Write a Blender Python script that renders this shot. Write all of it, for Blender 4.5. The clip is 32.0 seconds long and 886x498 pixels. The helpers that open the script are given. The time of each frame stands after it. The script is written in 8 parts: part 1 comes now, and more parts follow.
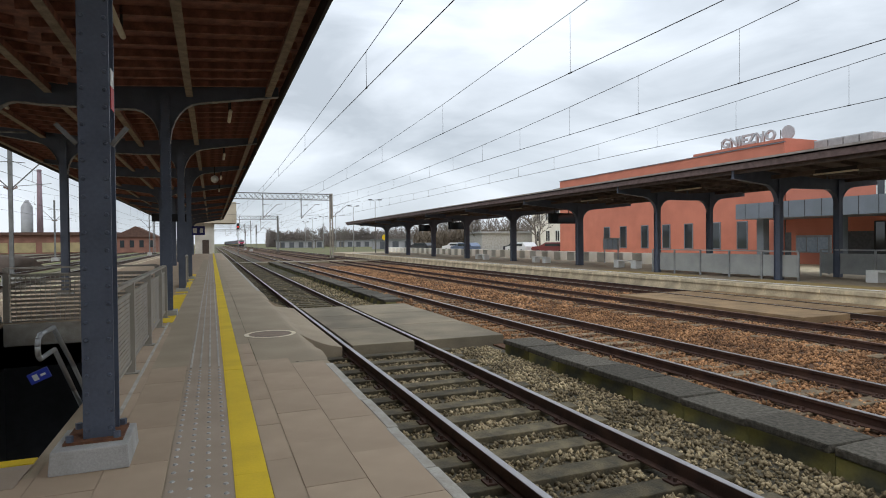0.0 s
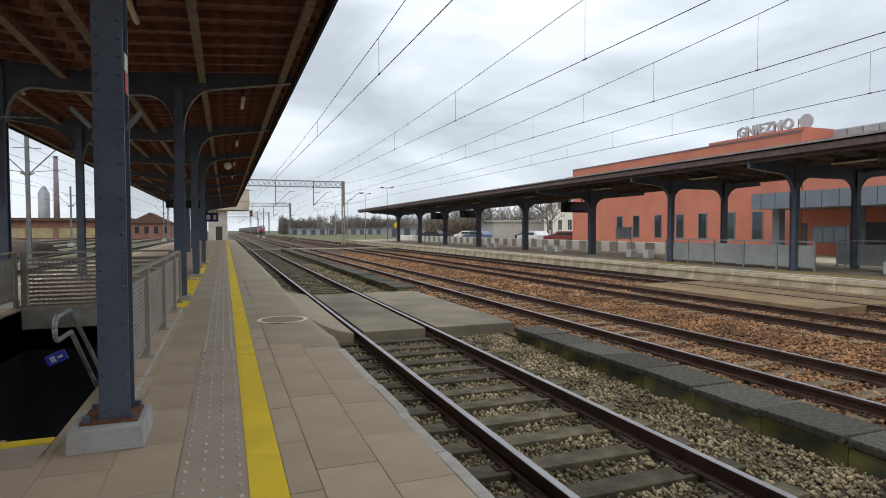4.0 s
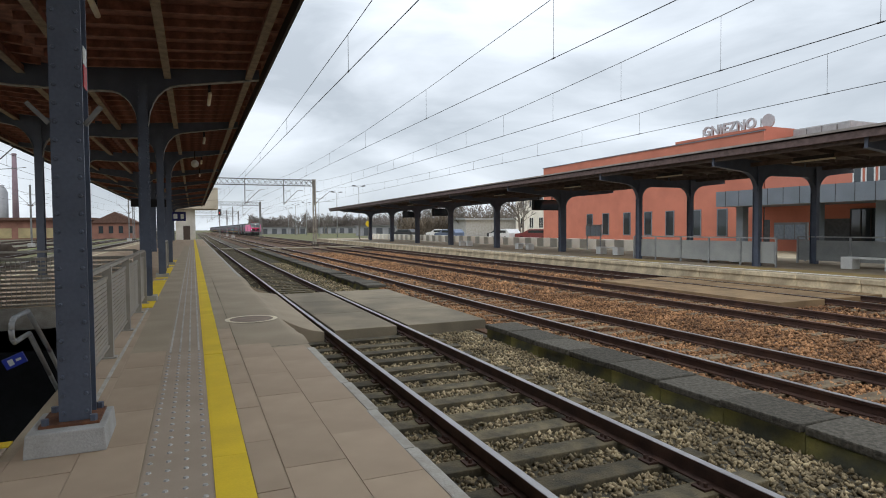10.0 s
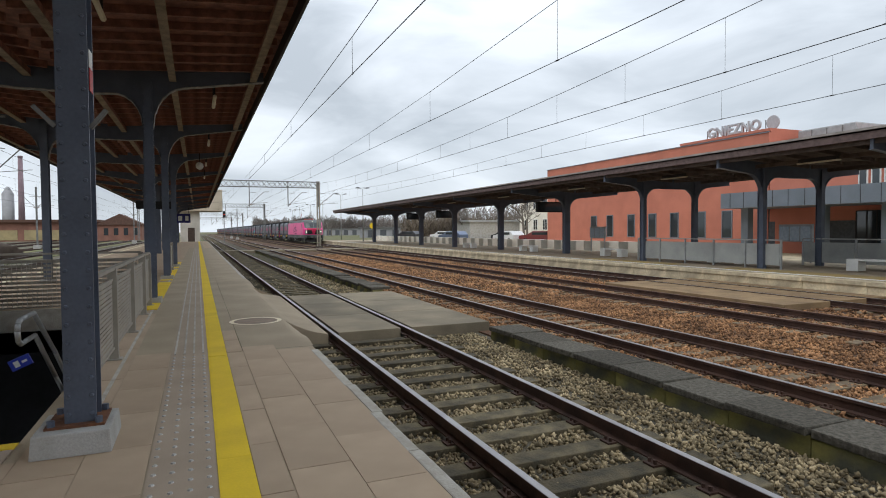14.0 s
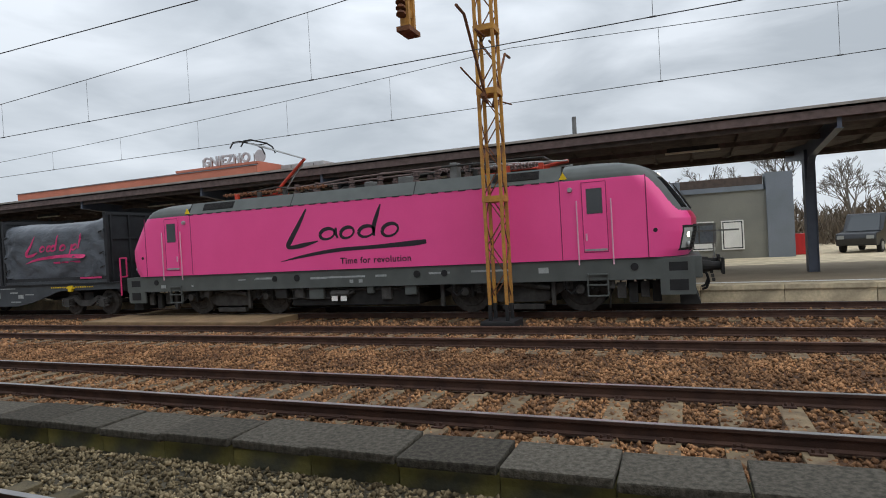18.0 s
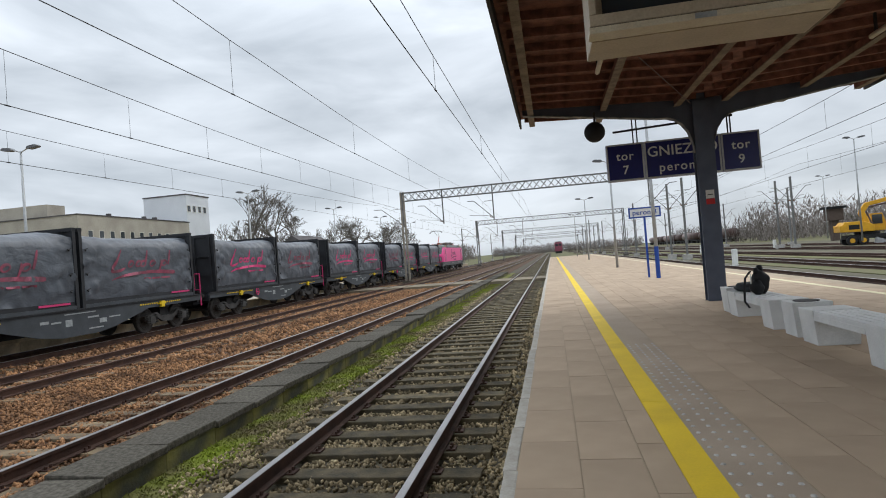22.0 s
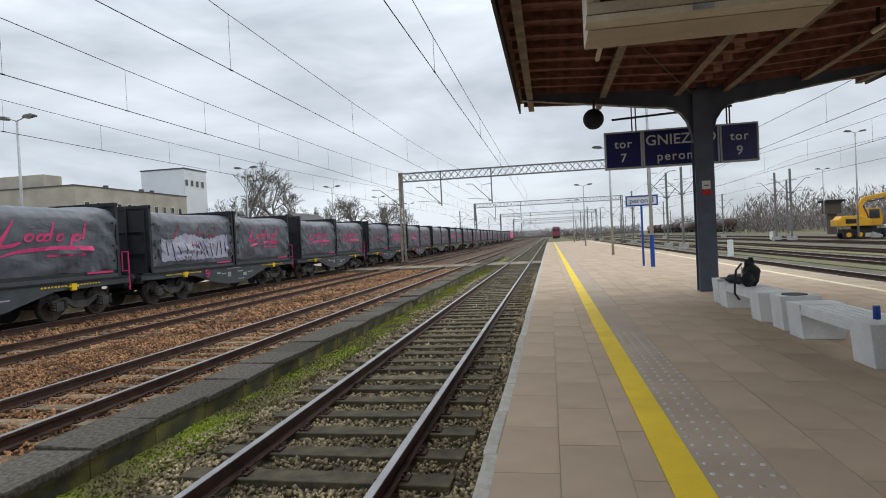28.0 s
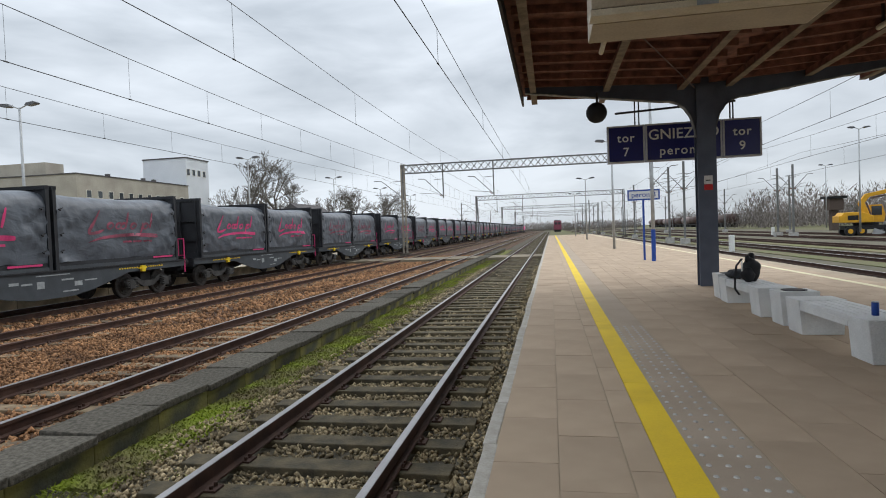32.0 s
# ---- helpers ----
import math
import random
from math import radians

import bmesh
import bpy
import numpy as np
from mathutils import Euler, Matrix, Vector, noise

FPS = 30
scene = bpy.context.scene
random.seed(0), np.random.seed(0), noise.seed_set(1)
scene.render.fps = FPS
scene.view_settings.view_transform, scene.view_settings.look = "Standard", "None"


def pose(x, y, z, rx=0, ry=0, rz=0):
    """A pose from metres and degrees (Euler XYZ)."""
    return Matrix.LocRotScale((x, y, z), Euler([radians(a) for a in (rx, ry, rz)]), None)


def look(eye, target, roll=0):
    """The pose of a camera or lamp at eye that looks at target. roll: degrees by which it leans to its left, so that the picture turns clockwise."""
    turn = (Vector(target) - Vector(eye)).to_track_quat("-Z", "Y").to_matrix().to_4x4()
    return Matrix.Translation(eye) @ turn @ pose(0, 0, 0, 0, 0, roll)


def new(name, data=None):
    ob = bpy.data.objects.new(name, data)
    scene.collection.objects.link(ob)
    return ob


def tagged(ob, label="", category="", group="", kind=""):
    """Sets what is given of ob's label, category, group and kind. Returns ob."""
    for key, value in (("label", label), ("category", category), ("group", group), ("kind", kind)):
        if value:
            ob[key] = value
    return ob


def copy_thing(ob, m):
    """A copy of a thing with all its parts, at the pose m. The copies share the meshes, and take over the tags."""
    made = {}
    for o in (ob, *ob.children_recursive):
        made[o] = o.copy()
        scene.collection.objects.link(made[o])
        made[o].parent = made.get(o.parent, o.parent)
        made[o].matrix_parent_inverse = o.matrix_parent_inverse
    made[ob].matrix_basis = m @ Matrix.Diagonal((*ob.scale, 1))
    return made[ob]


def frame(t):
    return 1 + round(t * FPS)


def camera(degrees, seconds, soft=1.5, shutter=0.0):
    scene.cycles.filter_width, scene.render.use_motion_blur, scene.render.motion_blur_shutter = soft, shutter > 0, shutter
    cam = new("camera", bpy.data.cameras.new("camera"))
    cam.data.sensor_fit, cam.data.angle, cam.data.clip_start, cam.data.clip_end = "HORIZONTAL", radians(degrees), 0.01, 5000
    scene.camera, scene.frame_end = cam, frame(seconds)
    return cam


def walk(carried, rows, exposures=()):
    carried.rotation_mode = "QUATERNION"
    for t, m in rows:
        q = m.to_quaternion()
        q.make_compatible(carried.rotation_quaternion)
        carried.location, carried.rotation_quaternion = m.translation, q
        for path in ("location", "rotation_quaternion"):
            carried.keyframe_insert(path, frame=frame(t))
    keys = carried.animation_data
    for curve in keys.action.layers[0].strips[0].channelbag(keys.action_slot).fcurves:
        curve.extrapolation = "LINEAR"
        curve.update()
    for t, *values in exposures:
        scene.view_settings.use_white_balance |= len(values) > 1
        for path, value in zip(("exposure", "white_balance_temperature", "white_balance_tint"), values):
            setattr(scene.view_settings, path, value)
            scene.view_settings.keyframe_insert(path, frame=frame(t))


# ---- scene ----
RX = (0.89, 5.42, 10.15, 14.23)     # near rail of each track
GAUGE = 1.505
ZR = -0.36                          # rail top
ZB = -0.56                          # ballast
cam = camera(74.17, 32.0, 1.0)
PATH = (
    (0, -1.524, 0.003, 1.650, -21.55, -0.78, 0.56),
    (0.5, -1.525, 0.007, 1.653, -21.23, -0.90, 0.07),
    (1, -1.526, 0.005, 1.646, -21.14, -0.95, 0.12),
    (1.5, -1.522, 0.007, 1.651, -20.95, -1.08, 0.14),
    (2, -1.517, 0.009, 1.643, -20.77, -1.15, 0.14),
    (2.5, -1.519, 0.019, 1.638, -20.62, -1.23, 0.19),
    (3, -1.523, 0.020, 1.639, -20.49, -1.36, 0.17),
    (3.5, -1.525, 0.015, 1.634, -20.39, -1.66, 0.15),
    (5.5, -1.503, -0.003, 1.631, -20.72, -2.22, 0.44),
    (6, -1.500, 0.002, 1.630, -20.88, -2.20, 0.45),
    (6.5, -1.493, -0.001, 1.639, -21.03, -2.06, 0.50),
    (7, -1.491, 0.010, 1.619, -21.21, -1.99, 0.38),
    (7.5, -1.494, -0.026, 1.607, -21.88, -1.99, 0.59),
    (8, -1.493, -0.032, 1.606, -22.39, -2.13, 0.60),
    (8.5, -1.493, -0.018, 1.609, -22.76, -2.18, 0.49),
    (9, -1.492, -0.022, 1.607, -23.03, -2.17, 0.44),
    (9.5, -1.497, -0.014, 1.612, -23.04, -2.13, 0.32),
    (10, -1.495, -0.017, 1.617, -23.10, -2.08, 0.40),
    (10.5, -1.496, -0.006, 1.618, -23.11, -2.13, 0.33),
    (11, -1.500, -0.003, 1.614, -23.11, -2.09, 0.41),
    (11.5, -1.501, -0.002, 1.614, -23.13, -2.09, 0.41),
    (12, -1.505, -0.004, 1.615, -23.11, -2.01, 0.47),
    (12.5, -1.505, 0.001, 1.616, -23.14, -2.06, 0.33),
    (13, -1.513, 0.011, 1.617, -22.97, -2.02, 0.17),
    (13.5, -1.507, -0.003, 1.618, -22.86, -1.98, 0.29),
    (15.5, -1.475, -0.036, 1.632, -22.52, -1.60, 0.48),
    (16, -1.469, -0.036, 1.635, -22.55, -1.58, 0.48),
    (16.5, -1.438, -0.089, 1.658, -23.92, -1.46, 0.79),
    (17, -1.375, -0.175, 1.666, -30.29, -1.27, 1.50),
    (17.5, -1.195, -0.433, 1.701, -43.12, -1.46, 2.71),
    (17.8, -1.022, -0.530, 1.621, -56.42, -1.15, 2.74),
    (18, -0.798, -0.620, 1.585, -67.77, -0.69, 3.19),
    (18.2, -0.727, -0.804, 1.564, -80.35, -0.41, 4.02),
    (18.6, -0.800, -0.854, 1.616, -106.89, -0.42, 4.73),
    (19, -0.364, -1.050, 1.459, -133.81, 0.70, 5.87),
    (19.2, -0.385, -1.020, 1.505, -146.23, 0.62, 4.95),
    (19.35, -0.400, -0.960, 1.515, -154.60, 1.10, 5.70),
    (19.5, -0.446, -0.833, 1.519, -160.44, 1.34, 6.70),
    (20, -0.488, -0.861, 1.512, -166.70, 1.33, 6.16),
    (20.5, -0.503, -0.854, 1.508, -168.05, 1.17, 5.51),
    (21, -0.486, -0.858, 1.502, -168.70, 1.08, 5.07),
    (21.5, -0.464, -0.879, 1.504, -169.26, 0.96, 4.74),
    (22, -0.453, -0.907, 1.510, -169.45, 0.87, 4.48),
    (22.5, -0.465, -0.898, 1.510, -169.60, 0.72, 4.20),
    (23, -0.469, -0.904, 1.514, -169.83, 0.54, 4.00),
    (23.5, -0.483, -0.887, 1.515, -170.05, 0.37, 3.94),
    (24, -0.476, -0.891, 1.520, -170.08, 0.21, 3.76),
    (24.5, -0.483, -0.886, 1.519, -170.05, 0.09, 3.70),
    (25, -0.483, -0.883, 1.519, -170.01, -0.07, 3.59),
    (25.5, -0.508, -0.892, 1.520, -169.85, -0.21, 3.54),
    (27.5, -0.518, -0.882, 1.531, -169.77, -0.76, 2.99),
    (28, -0.530, -0.892, 1.534, -169.68, -0.93, 2.79),
    (28.5, -0.527, -0.883, 1.536, -169.65, -1.07, 2.72),
    (29, -0.527, -0.890, 1.533, -169.67, -1.21, 2.59),
    (29.5, -0.525, -0.872, 1.530, -169.66, -1.25, 2.47),
    (30, -0.530, -0.879, 1.541, -169.60, -1.34, 2.41),
    (30.5, -0.517, -0.876, 1.534, -169.63, -1.42, 2.45),
    (31, -0.518, -0.858, 1.533, -169.64, -1.49, 2.37),
    (31.5, -0.533, -0.866, 1.539, -169.61, -1.57, 2.23),
    (32, -0.527, -0.851, 1.533, -169.56, -1.69, 2.18),
)
walk(cam, [(t, pose(x, y, z, 90 + p, r, w)) for t, x, y, z, w, p, r in PATH],
     [(0, 0.0, 6500, 10), (17.4, 0.0, 6500, 10), (17.8, -0.15, 6500, 10), (18.0, -0.24, 6550, 10), (18.3, -0.2, 6950, 10), (18.6, -0.14, 7200, 10), (19.1, -0.15, 7200, 10), (19.6, 0.0, 6600, 10), (20.2, 0.02, 6500, 10), (32, 0.02, 6500, 10)])

# ---- light ----
world = bpy.data.worlds.new("sky")
scene.world = world
world.use_nodes = True
wn, wl = world.node_tree.nodes, world.node_tree.links
bg = wn["Background"]
bg.inputs["Strength"].default_value = 1.07
sky = wn.new("ShaderNodeTexSky")
sky.sky_type, sky.sun_disc = "NISHITA", False
sky.sun_elevation, sky.sun_rotation = radians(45), radians(215)
coord = wn.new("ShaderNodeTexCoord")
stretch = wn.new("ShaderNodeMapping")
stretch.inputs["Scale"].default_value = (1.0, 1.0, 3.2)
wl.new(coord.outputs["Generated"], stretch.inputs["Vector"])
big = wn.new("ShaderNodeTexNoise")
big.inputs["Scale"].default_value, big.inputs["Detail"].default_value, big.inputs["Roughness"].default_value = 2.9, 7.0, 0.5
big.inputs["Distortion"].default_value = 0.35
wl.new(stretch.outputs[0], big.inputs["Vector"])
ramp = wn.new("ShaderNodeValToRGB")
ramp.color_ramp.elements[0].position, ramp.color_ramp.elements[0].color = 0.36, (0.50, 0.555, 0.615, 1)
ramp.color_ramp.elements[1].position, ramp.color_ramp.elements[1].color = 0.64, (0.82, 0.885, 0.96, 1)
wl.new(big.outputs["Fac"], ramp.inputs[0])
scale = wn.new("ShaderNodeMix")
scale.data_type, scale.blend_type = "RGBA", "MIX"
scale.inputs["Factor"].default_value = 0.93
dim = wn.new("ShaderNodeVectorMath")
dim.operation = "SCALE"
dim.inputs["Scale"].default_value = 0.1
wl.new(sky.outputs[0], dim.inputs[0])
wl.new(dim.outputs[0], scale.inputs["A"])
wl.new(ramp.outputs[0], scale.inputs["B"])
split = wn.new("ShaderNodeSeparateXYZ")
wl.new(coord.outputs["Generated"], split.inputs[0])
zenith = wn.new("ShaderNodeMapRange")
zenith.interpolation_type = "SMOOTHSTEP"
zenith.inputs["From Min"].default_value, zenith.inputs["From Max"].default_value = 0.2, 1.0
zenith.inputs["To Min"].default_value, zenith.inputs["To Max"].default_value = 1.0, 2.3
wl.new(split.outputs["Z"], zenith.inputs["Value"])
lift = wn.new("ShaderNodeVectorMath")
lift.operation = "SCALE"
wl.new(scale.outputs["Result"], lift.inputs[0])
lean = wn.new("ShaderNodeVectorMath")
lean.operation = "DOT_PRODUCT"
lean.inputs[1].default_value = (0.09, 0.07, 0.0)
wl.new(coord.outputs["Generated"], lean.inputs[0])
bright = wn.new("ShaderNodeMath")
bright.operation = "MULTIPLY_ADD"
wl.new(lean.outputs["Value"], bright.inputs[0])
wl.new(zenith.outputs[0], bright.inputs[1])
wl.new(zenith.outputs[0], bright.inputs[2])
wl.new(bright.outputs[0], lift.inputs["Scale"])
wl.new(lift.outputs[0], bg.inputs["Color"])
sun_data = bpy.data.lights.new("sun", "SUN")
sun_data.energy, sun_data.angle, sun_data.color = 1.05, radians(60), (1.0, 0.96, 0.9)
sun = new("sun", sun_data)
sun.matrix_world = look((-34, -49, 60), (0, 0, 0))

# ---- materials ----
def material(name, base, second=None, rough=0.8, metal=0.0, scale=6.0, bump=0.0, fine=60.0, spread=0.25, island=0.0, obj=0.0, spec=0.3, grain=0.22):
    m = bpy.data.materials.new(name)
    m.use_nodes = True
    n, l = m.node_tree.nodes, m.node_tree.links
    b = n["Principled BSDF"]
    b.inputs["Roughness"].default_value, b.inputs["Metallic"].default_value = rough, metal
    b.inputs["Specular IOR Level"].default_value = spec
    second = second or tuple(c * (1 - spread) for c in base)
    tc = n.new("ShaderNodeTexCoord")
    a = n.new("ShaderNodeTexNoise")
    a.inputs["Scale"].default_value, a.inputs["Detail"].default_value = scale, 5.0
    l.new(tc.outputs["Object"], a.inputs["Vector"])
    r = n.new("ShaderNodeValToRGB")
    r.color_ramp.elements[0].position, r.color_ramp.elements[0].color = 0.35, (*second, 1)
    r.color_ramp.elements[1].position, r.color_ramp.elements[1].color = 0.65, (*base, 1)
    l.new(a.outputs["Fac"], r.inputs[0])
    f = n.new("ShaderNodeTexNoise")
    f.inputs["Scale"].default_value, f.inputs["Detail"].default_value = fine, 3.0
    l.new(tc.outputs["Object"], f.inputs["Vector"])
    mul = n.new("ShaderNodeMapRange")
    mul.inputs["To Min"].default_value, mul.inputs["To Max"].default_value = 1 - grain, 1 + grain
    l.new(f.outputs["Fac"], mul.inputs["Value"])
    last = mul.outputs[0]
    for amount, node, socket in ((island, "ShaderNodeNewGeometry", "Random Per Island"), (obj, "ShaderNodeObjectInfo", "Random")):
        if amount:
            g = n.new(node)
            k = n.new("ShaderNodeMapRange")
            k.inputs["To Min"].default_value, k.inputs["To Max"].default_value = 1 - amount, 1 + amount
            l.new(g.outputs[socket], k.inputs["Value"])
            q = n.new("ShaderNodeMath")
            q.operation = "MULTIPLY"
            l.new(last, q.inputs[0])
            l.new(k.outputs[0], q.inputs[1])
            last = q.outputs[0]
    v = n.new("ShaderNodeVectorMath")
    v.operation = "SCALE"
    l.new(r.outputs[0], v.inputs[0])
    l.new(last, v.inputs["Scale"])
    l.new(v.outputs[0], b.inputs["Base Color"])
    if bump:
        u = n.new("ShaderNodeBump")
        u.inputs["Strength"].default_value, u.inputs["Distance"].default_value = bump, 0.02
        l.new(f.outputs["Fac"], u.inputs["Height"])
        l.new(u.outputs[0], b.inputs["Normal"])
    return m


def glow(name, colour, strength):
    m = bpy.data.materials.new(name)
    m.use_nodes = True
    b = m.node_tree.nodes["Principled BSDF"]
    b.inputs["Base Color"].default_value = (*colour, 1)
    b.inputs["Emission Color"].default_value = (*colour, 1)
    b.inputs["Emission Strength"].default_value = strength
    return m


def glass_material(name, tint, rough=0.05):
    m = bpy.data.materials.new(name)
    m.use_nodes = True
    b = m.node_tree.nodes["Principled BSDF"]
    b.inputs["Base Color"].default_value = (*tint, 1)
    b.inputs["Roughness"].default_value = rough
    b.inputs["Specular IOR Level"].default_value = 0.8
    return m



M = {

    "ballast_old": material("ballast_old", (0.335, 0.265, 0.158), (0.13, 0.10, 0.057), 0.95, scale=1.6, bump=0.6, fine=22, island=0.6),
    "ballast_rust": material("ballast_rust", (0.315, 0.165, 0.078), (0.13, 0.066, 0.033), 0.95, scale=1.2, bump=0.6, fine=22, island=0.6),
    "soil": material("soil", (0.125, 0.11, 0.072), (0.075, 0.068, 0.045), 0.95, scale=0.4, bump=0.6, fine=9),
    "grass": material("grass", (0.115, 0.13, 0.048), (0.135, 0.112, 0.06), 0.95, scale=0.35, bump=0.6, fine=14, island=0.3),
    "moss": material("moss", (0.19, 0.24, 0.018), (0.13, 0.105, 0.05), 0.95, scale=1.3, bump=0.8, fine=40, island=0.3),
    "rail": material("rail", (0.085, 0.045, 0.032), (0.05, 0.028, 0.022), 0.75, 0.2, scale=4, bump=0.2, fine=60),
    "railhead": material("railhead", (0.37, 0.355, 0.35), (0.28, 0.265, 0.26), 0.42, 0.9, scale=2, fine=80),
    "rusthead": material("rusthead", (0.17, 0.10, 0.075), (0.11, 0.065, 0.05), 0.6, 0.4, scale=2, fine=80),
    "sleeper": material("sleeper", (0.135, 0.108, 0.062), (0.058, 0.050, 0.034), 0.9, scale=5, bump=0.5, fine=45, obj=0.3),
    "sleeper_dark": material("sleeper_dark", (0.075, 0.055, 0.04), (0.04, 0.03, 0.024), 0.9, scale=5, bump=0.5, fine=45, obj=0.3),
    "sleeper_concrete": material("sleeper_concrete", (0.20, 0.15, 0.09), (0.10, 0.07, 0.045), 0.9, scale=5, bump=0.4, fine=45, obj=0.25),
    "paver": material("paver", (0.425, 0.32, 0.222), (0.35, 0.26, 0.18), 0.85, scale=1.6, bump=0.1, fine=150, obj=0.05, grain=0.14),
    "paver_grey": material("paver_grey", (0.365, 0.295, 0.205), (0.30, 0.24, 0.168), 0.88, scale=1.0, bump=0.15, fine=120, obj=0.05),
    "paver_rest": material("paver_rest", (0.425, 0.32, 0.222), (0.35, 0.26, 0.18), 0.85, scale=1.6, bump=0.1, fine=150, island=0.05, grain=0.14),
    "paver_dull": material("paver_dull", (0.385, 0.305, 0.23), (0.325, 0.255, 0.19), 0.88, scale=1.2, bump=0.1, fine=120),
    "stud": material("stud", (0.46, 0.44, 0.41), (0.36, 0.34, 0.31), 0.4, 0.6),
    "crossing": material("crossing", (0.25, 0.205, 0.14), (0.155, 0.13, 0.092), 0.9, scale=0.9, bump=0.25, fine=45, obj=0.12),
    "manhole_cover": material("manhole_cover", (0.27, 0.20, 0.15), (0.2, 0.15, 0.11), 0.85, scale=6, fine=80),
    "sign_lit": glow("sign_lit", (0.015, 0.03, 0.26), 0.12),
    "wood_edge": material("wood_edge", (0.05, 0.045, 0.045), (0.035, 0.03, 0.03), 0.7, scale=4, fine=30),
    "wood_black": material("wood_black", (0.14, 0.105, 0.09), (0.085, 0.065, 0.058), 0.8, scale=4, fine=30, bump=0.2),
    "flange": material("flange", (0.30, 0.29, 0.27), (0.10, 0.11, 0.12), 0.6, scale=6, fine=40),
    "lamp_tube": material("lamp_tube", (0.62, 0.56, 0.42), (0.55, 0.48, 0.34), 0.4),
    "lamp_head": material("lamp_head", (0.12, 0.125, 0.13), (0.1, 0.1, 0.11), 0.5),
    "rust": material("rust", (0.20, 0.085, 0.04), (0.11, 0.05, 0.03), 0.9, scale=12, fine=60, bump=0.3),
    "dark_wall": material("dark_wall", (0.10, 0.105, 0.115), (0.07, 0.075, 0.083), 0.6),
    "annex": material("annex", (0.23, 0.23, 0.20), (0.19, 0.19, 0.17), 0.85, scale=0.7, fine=20),
    "brown_band": material("brown_band", (0.11, 0.08, 0.065), (0.08, 0.06, 0.05), 0.85),
    "sign_grey": material("sign_grey", (0.42, 0.44, 0.46), (0.36, 0.38, 0.40), 0.5, grain=0.05),
    "lit": glow("lit", (0.55, 0.47, 0.28), 0.6),
    "poster": material("poster", (0.55, 0.62, 0.68), (0.42, 0.5, 0.58), 0.4, scale=9, fine=90),
    "panel_grey": material("panel_grey", (0.38, 0.39, 0.37), (0.30, 0.31, 0.30), 0.6, scale=1.5, fine=40),
    "mast_dull": material("mast_dull", (0.33, 0.30, 0.25), (0.22, 0.19, 0.15), 0.8, scale=2, fine=30),
    "seam": material("seam", (0.25, 0.02, 0.09), (0.2, 0.02, 0.08), 0.6),
    "emblem": material("emblem", (0.028, 0.024, 0.03), (0.024, 0.02, 0.026), 0.5),
    "front_red": material("front_red", (0.50, 0.022, 0.085), (0.43, 0.02, 0.07), 0.4),
    "panto_red": material("panto_red", (0.55, 0.06, 0.03), (0.4, 0.05, 0.03), 0.5),
    "rust_grey": material("rust_grey", (0.16, 0.11, 0.10), (0.10, 0.07, 0.065), 0.6),
    "wheel_steel": material("wheel_steel", (0.075, 0.068, 0.062), (0.04, 0.036, 0.033), 0.55, 0.2, scale=9, fine=40),
    "under_light": material("under_light", (0.062, 0.059, 0.056), (0.03, 0.028, 0.026), 0.7, scale=5, fine=40),
    "lamp_glass": glass_material("lamp_glass", (0.35, 0.37, 0.36), 0.15),
    "headlight": glow("headlight", (1.0, 0.93, 0.75), 3.5),
    "signal_red": glow("signal_red", (1.0, 0.05, 0.03), 4.0),
    "wagon_dark": material("wagon_dark", (0.028, 0.03, 0.034), (0.018, 0.019, 0.022), 0.6, scale=2, fine=30),
    "tarp_faded": material("tarp_faded", (0.30, 0.06, 0.10), (0.16, 0.055, 0.075), 0.6, scale=3, fine=20),
    "label_grey": material("label_grey", (0.36, 0.38, 0.38), (0.25, 0.27, 0.27), 0.6, scale=8, fine=60),
    "graffiti_teal": material("graffiti_teal", (0.03, 0.42, 0.48), (0.02, 0.3, 0.4), 0.6, scale=2.5, fine=20),
    "graffiti_white": material("graffiti_white", (0.42, 0.43, 0.47), (0.28, 0.28, 0.40), 0.6, scale=2.5, fine=20),
    "graffiti_line": material("graffiti_line", (0.03, 0.03, 0.05), (0.02, 0.02, 0.04), 0.6),
    "frame_pale": material("frame_pale", (0.52, 0.52, 0.53), (0.45, 0.45, 0.46), 0.5),
    "board_cream": material("board_cream", (0.50, 0.42, 0.30), (0.42, 0.35, 0.25), 0.5, scale=2, fine=40),
    "bench_white": material("bench_white", (0.72, 0.73, 0.72), (0.62, 0.63, 0.62), 0.6, scale=3, fine=60, bump=0.05),
    "jacket": material("jacket", (0.035, 0.04, 0.045), (0.02, 0.022, 0.025), 0.9, scale=9, fine=60, bump=0.4),
    "tank_white": material("tank_white", (0.30, 0.21, 0.20), (0.15, 0.14, 0.13), 0.6, scale=0.8),
    "tank_rust": material("tank_rust", (0.085, 0.05, 0.042), (0.055, 0.036, 0.032), 0.7, scale=0.8),
    "hall_beige": material("hall_beige", (0.42, 0.385, 0.325), (0.33, 0.30, 0.25), 0.9, scale=0.4, bump=0.1, fine=6),
    "tower": material("tower", (0.70, 0.72, 0.74), (0.64, 0.66, 0.68), 0.9, scale=0.4, fine=10),
    "tower_grey": material("tower_grey", (0.33, 0.33, 0.34), (0.27, 0.27, 0.28), 0.9, scale=0.4, fine=10),
    "teal_dark": material("teal_dark", (0.02, 0.08, 0.05), (0.015, 0.06, 0.04), 0.6),
    "car_dark": material("car_dark", (0.03, 0.032, 0.036), (0.025, 0.026, 0.03), 0.3, 0.3, spec=0.6),
    "car_white": material("car_white", (0.62, 0.63, 0.64), (0.55, 0.56, 0.57), 0.3, spec=0.6),
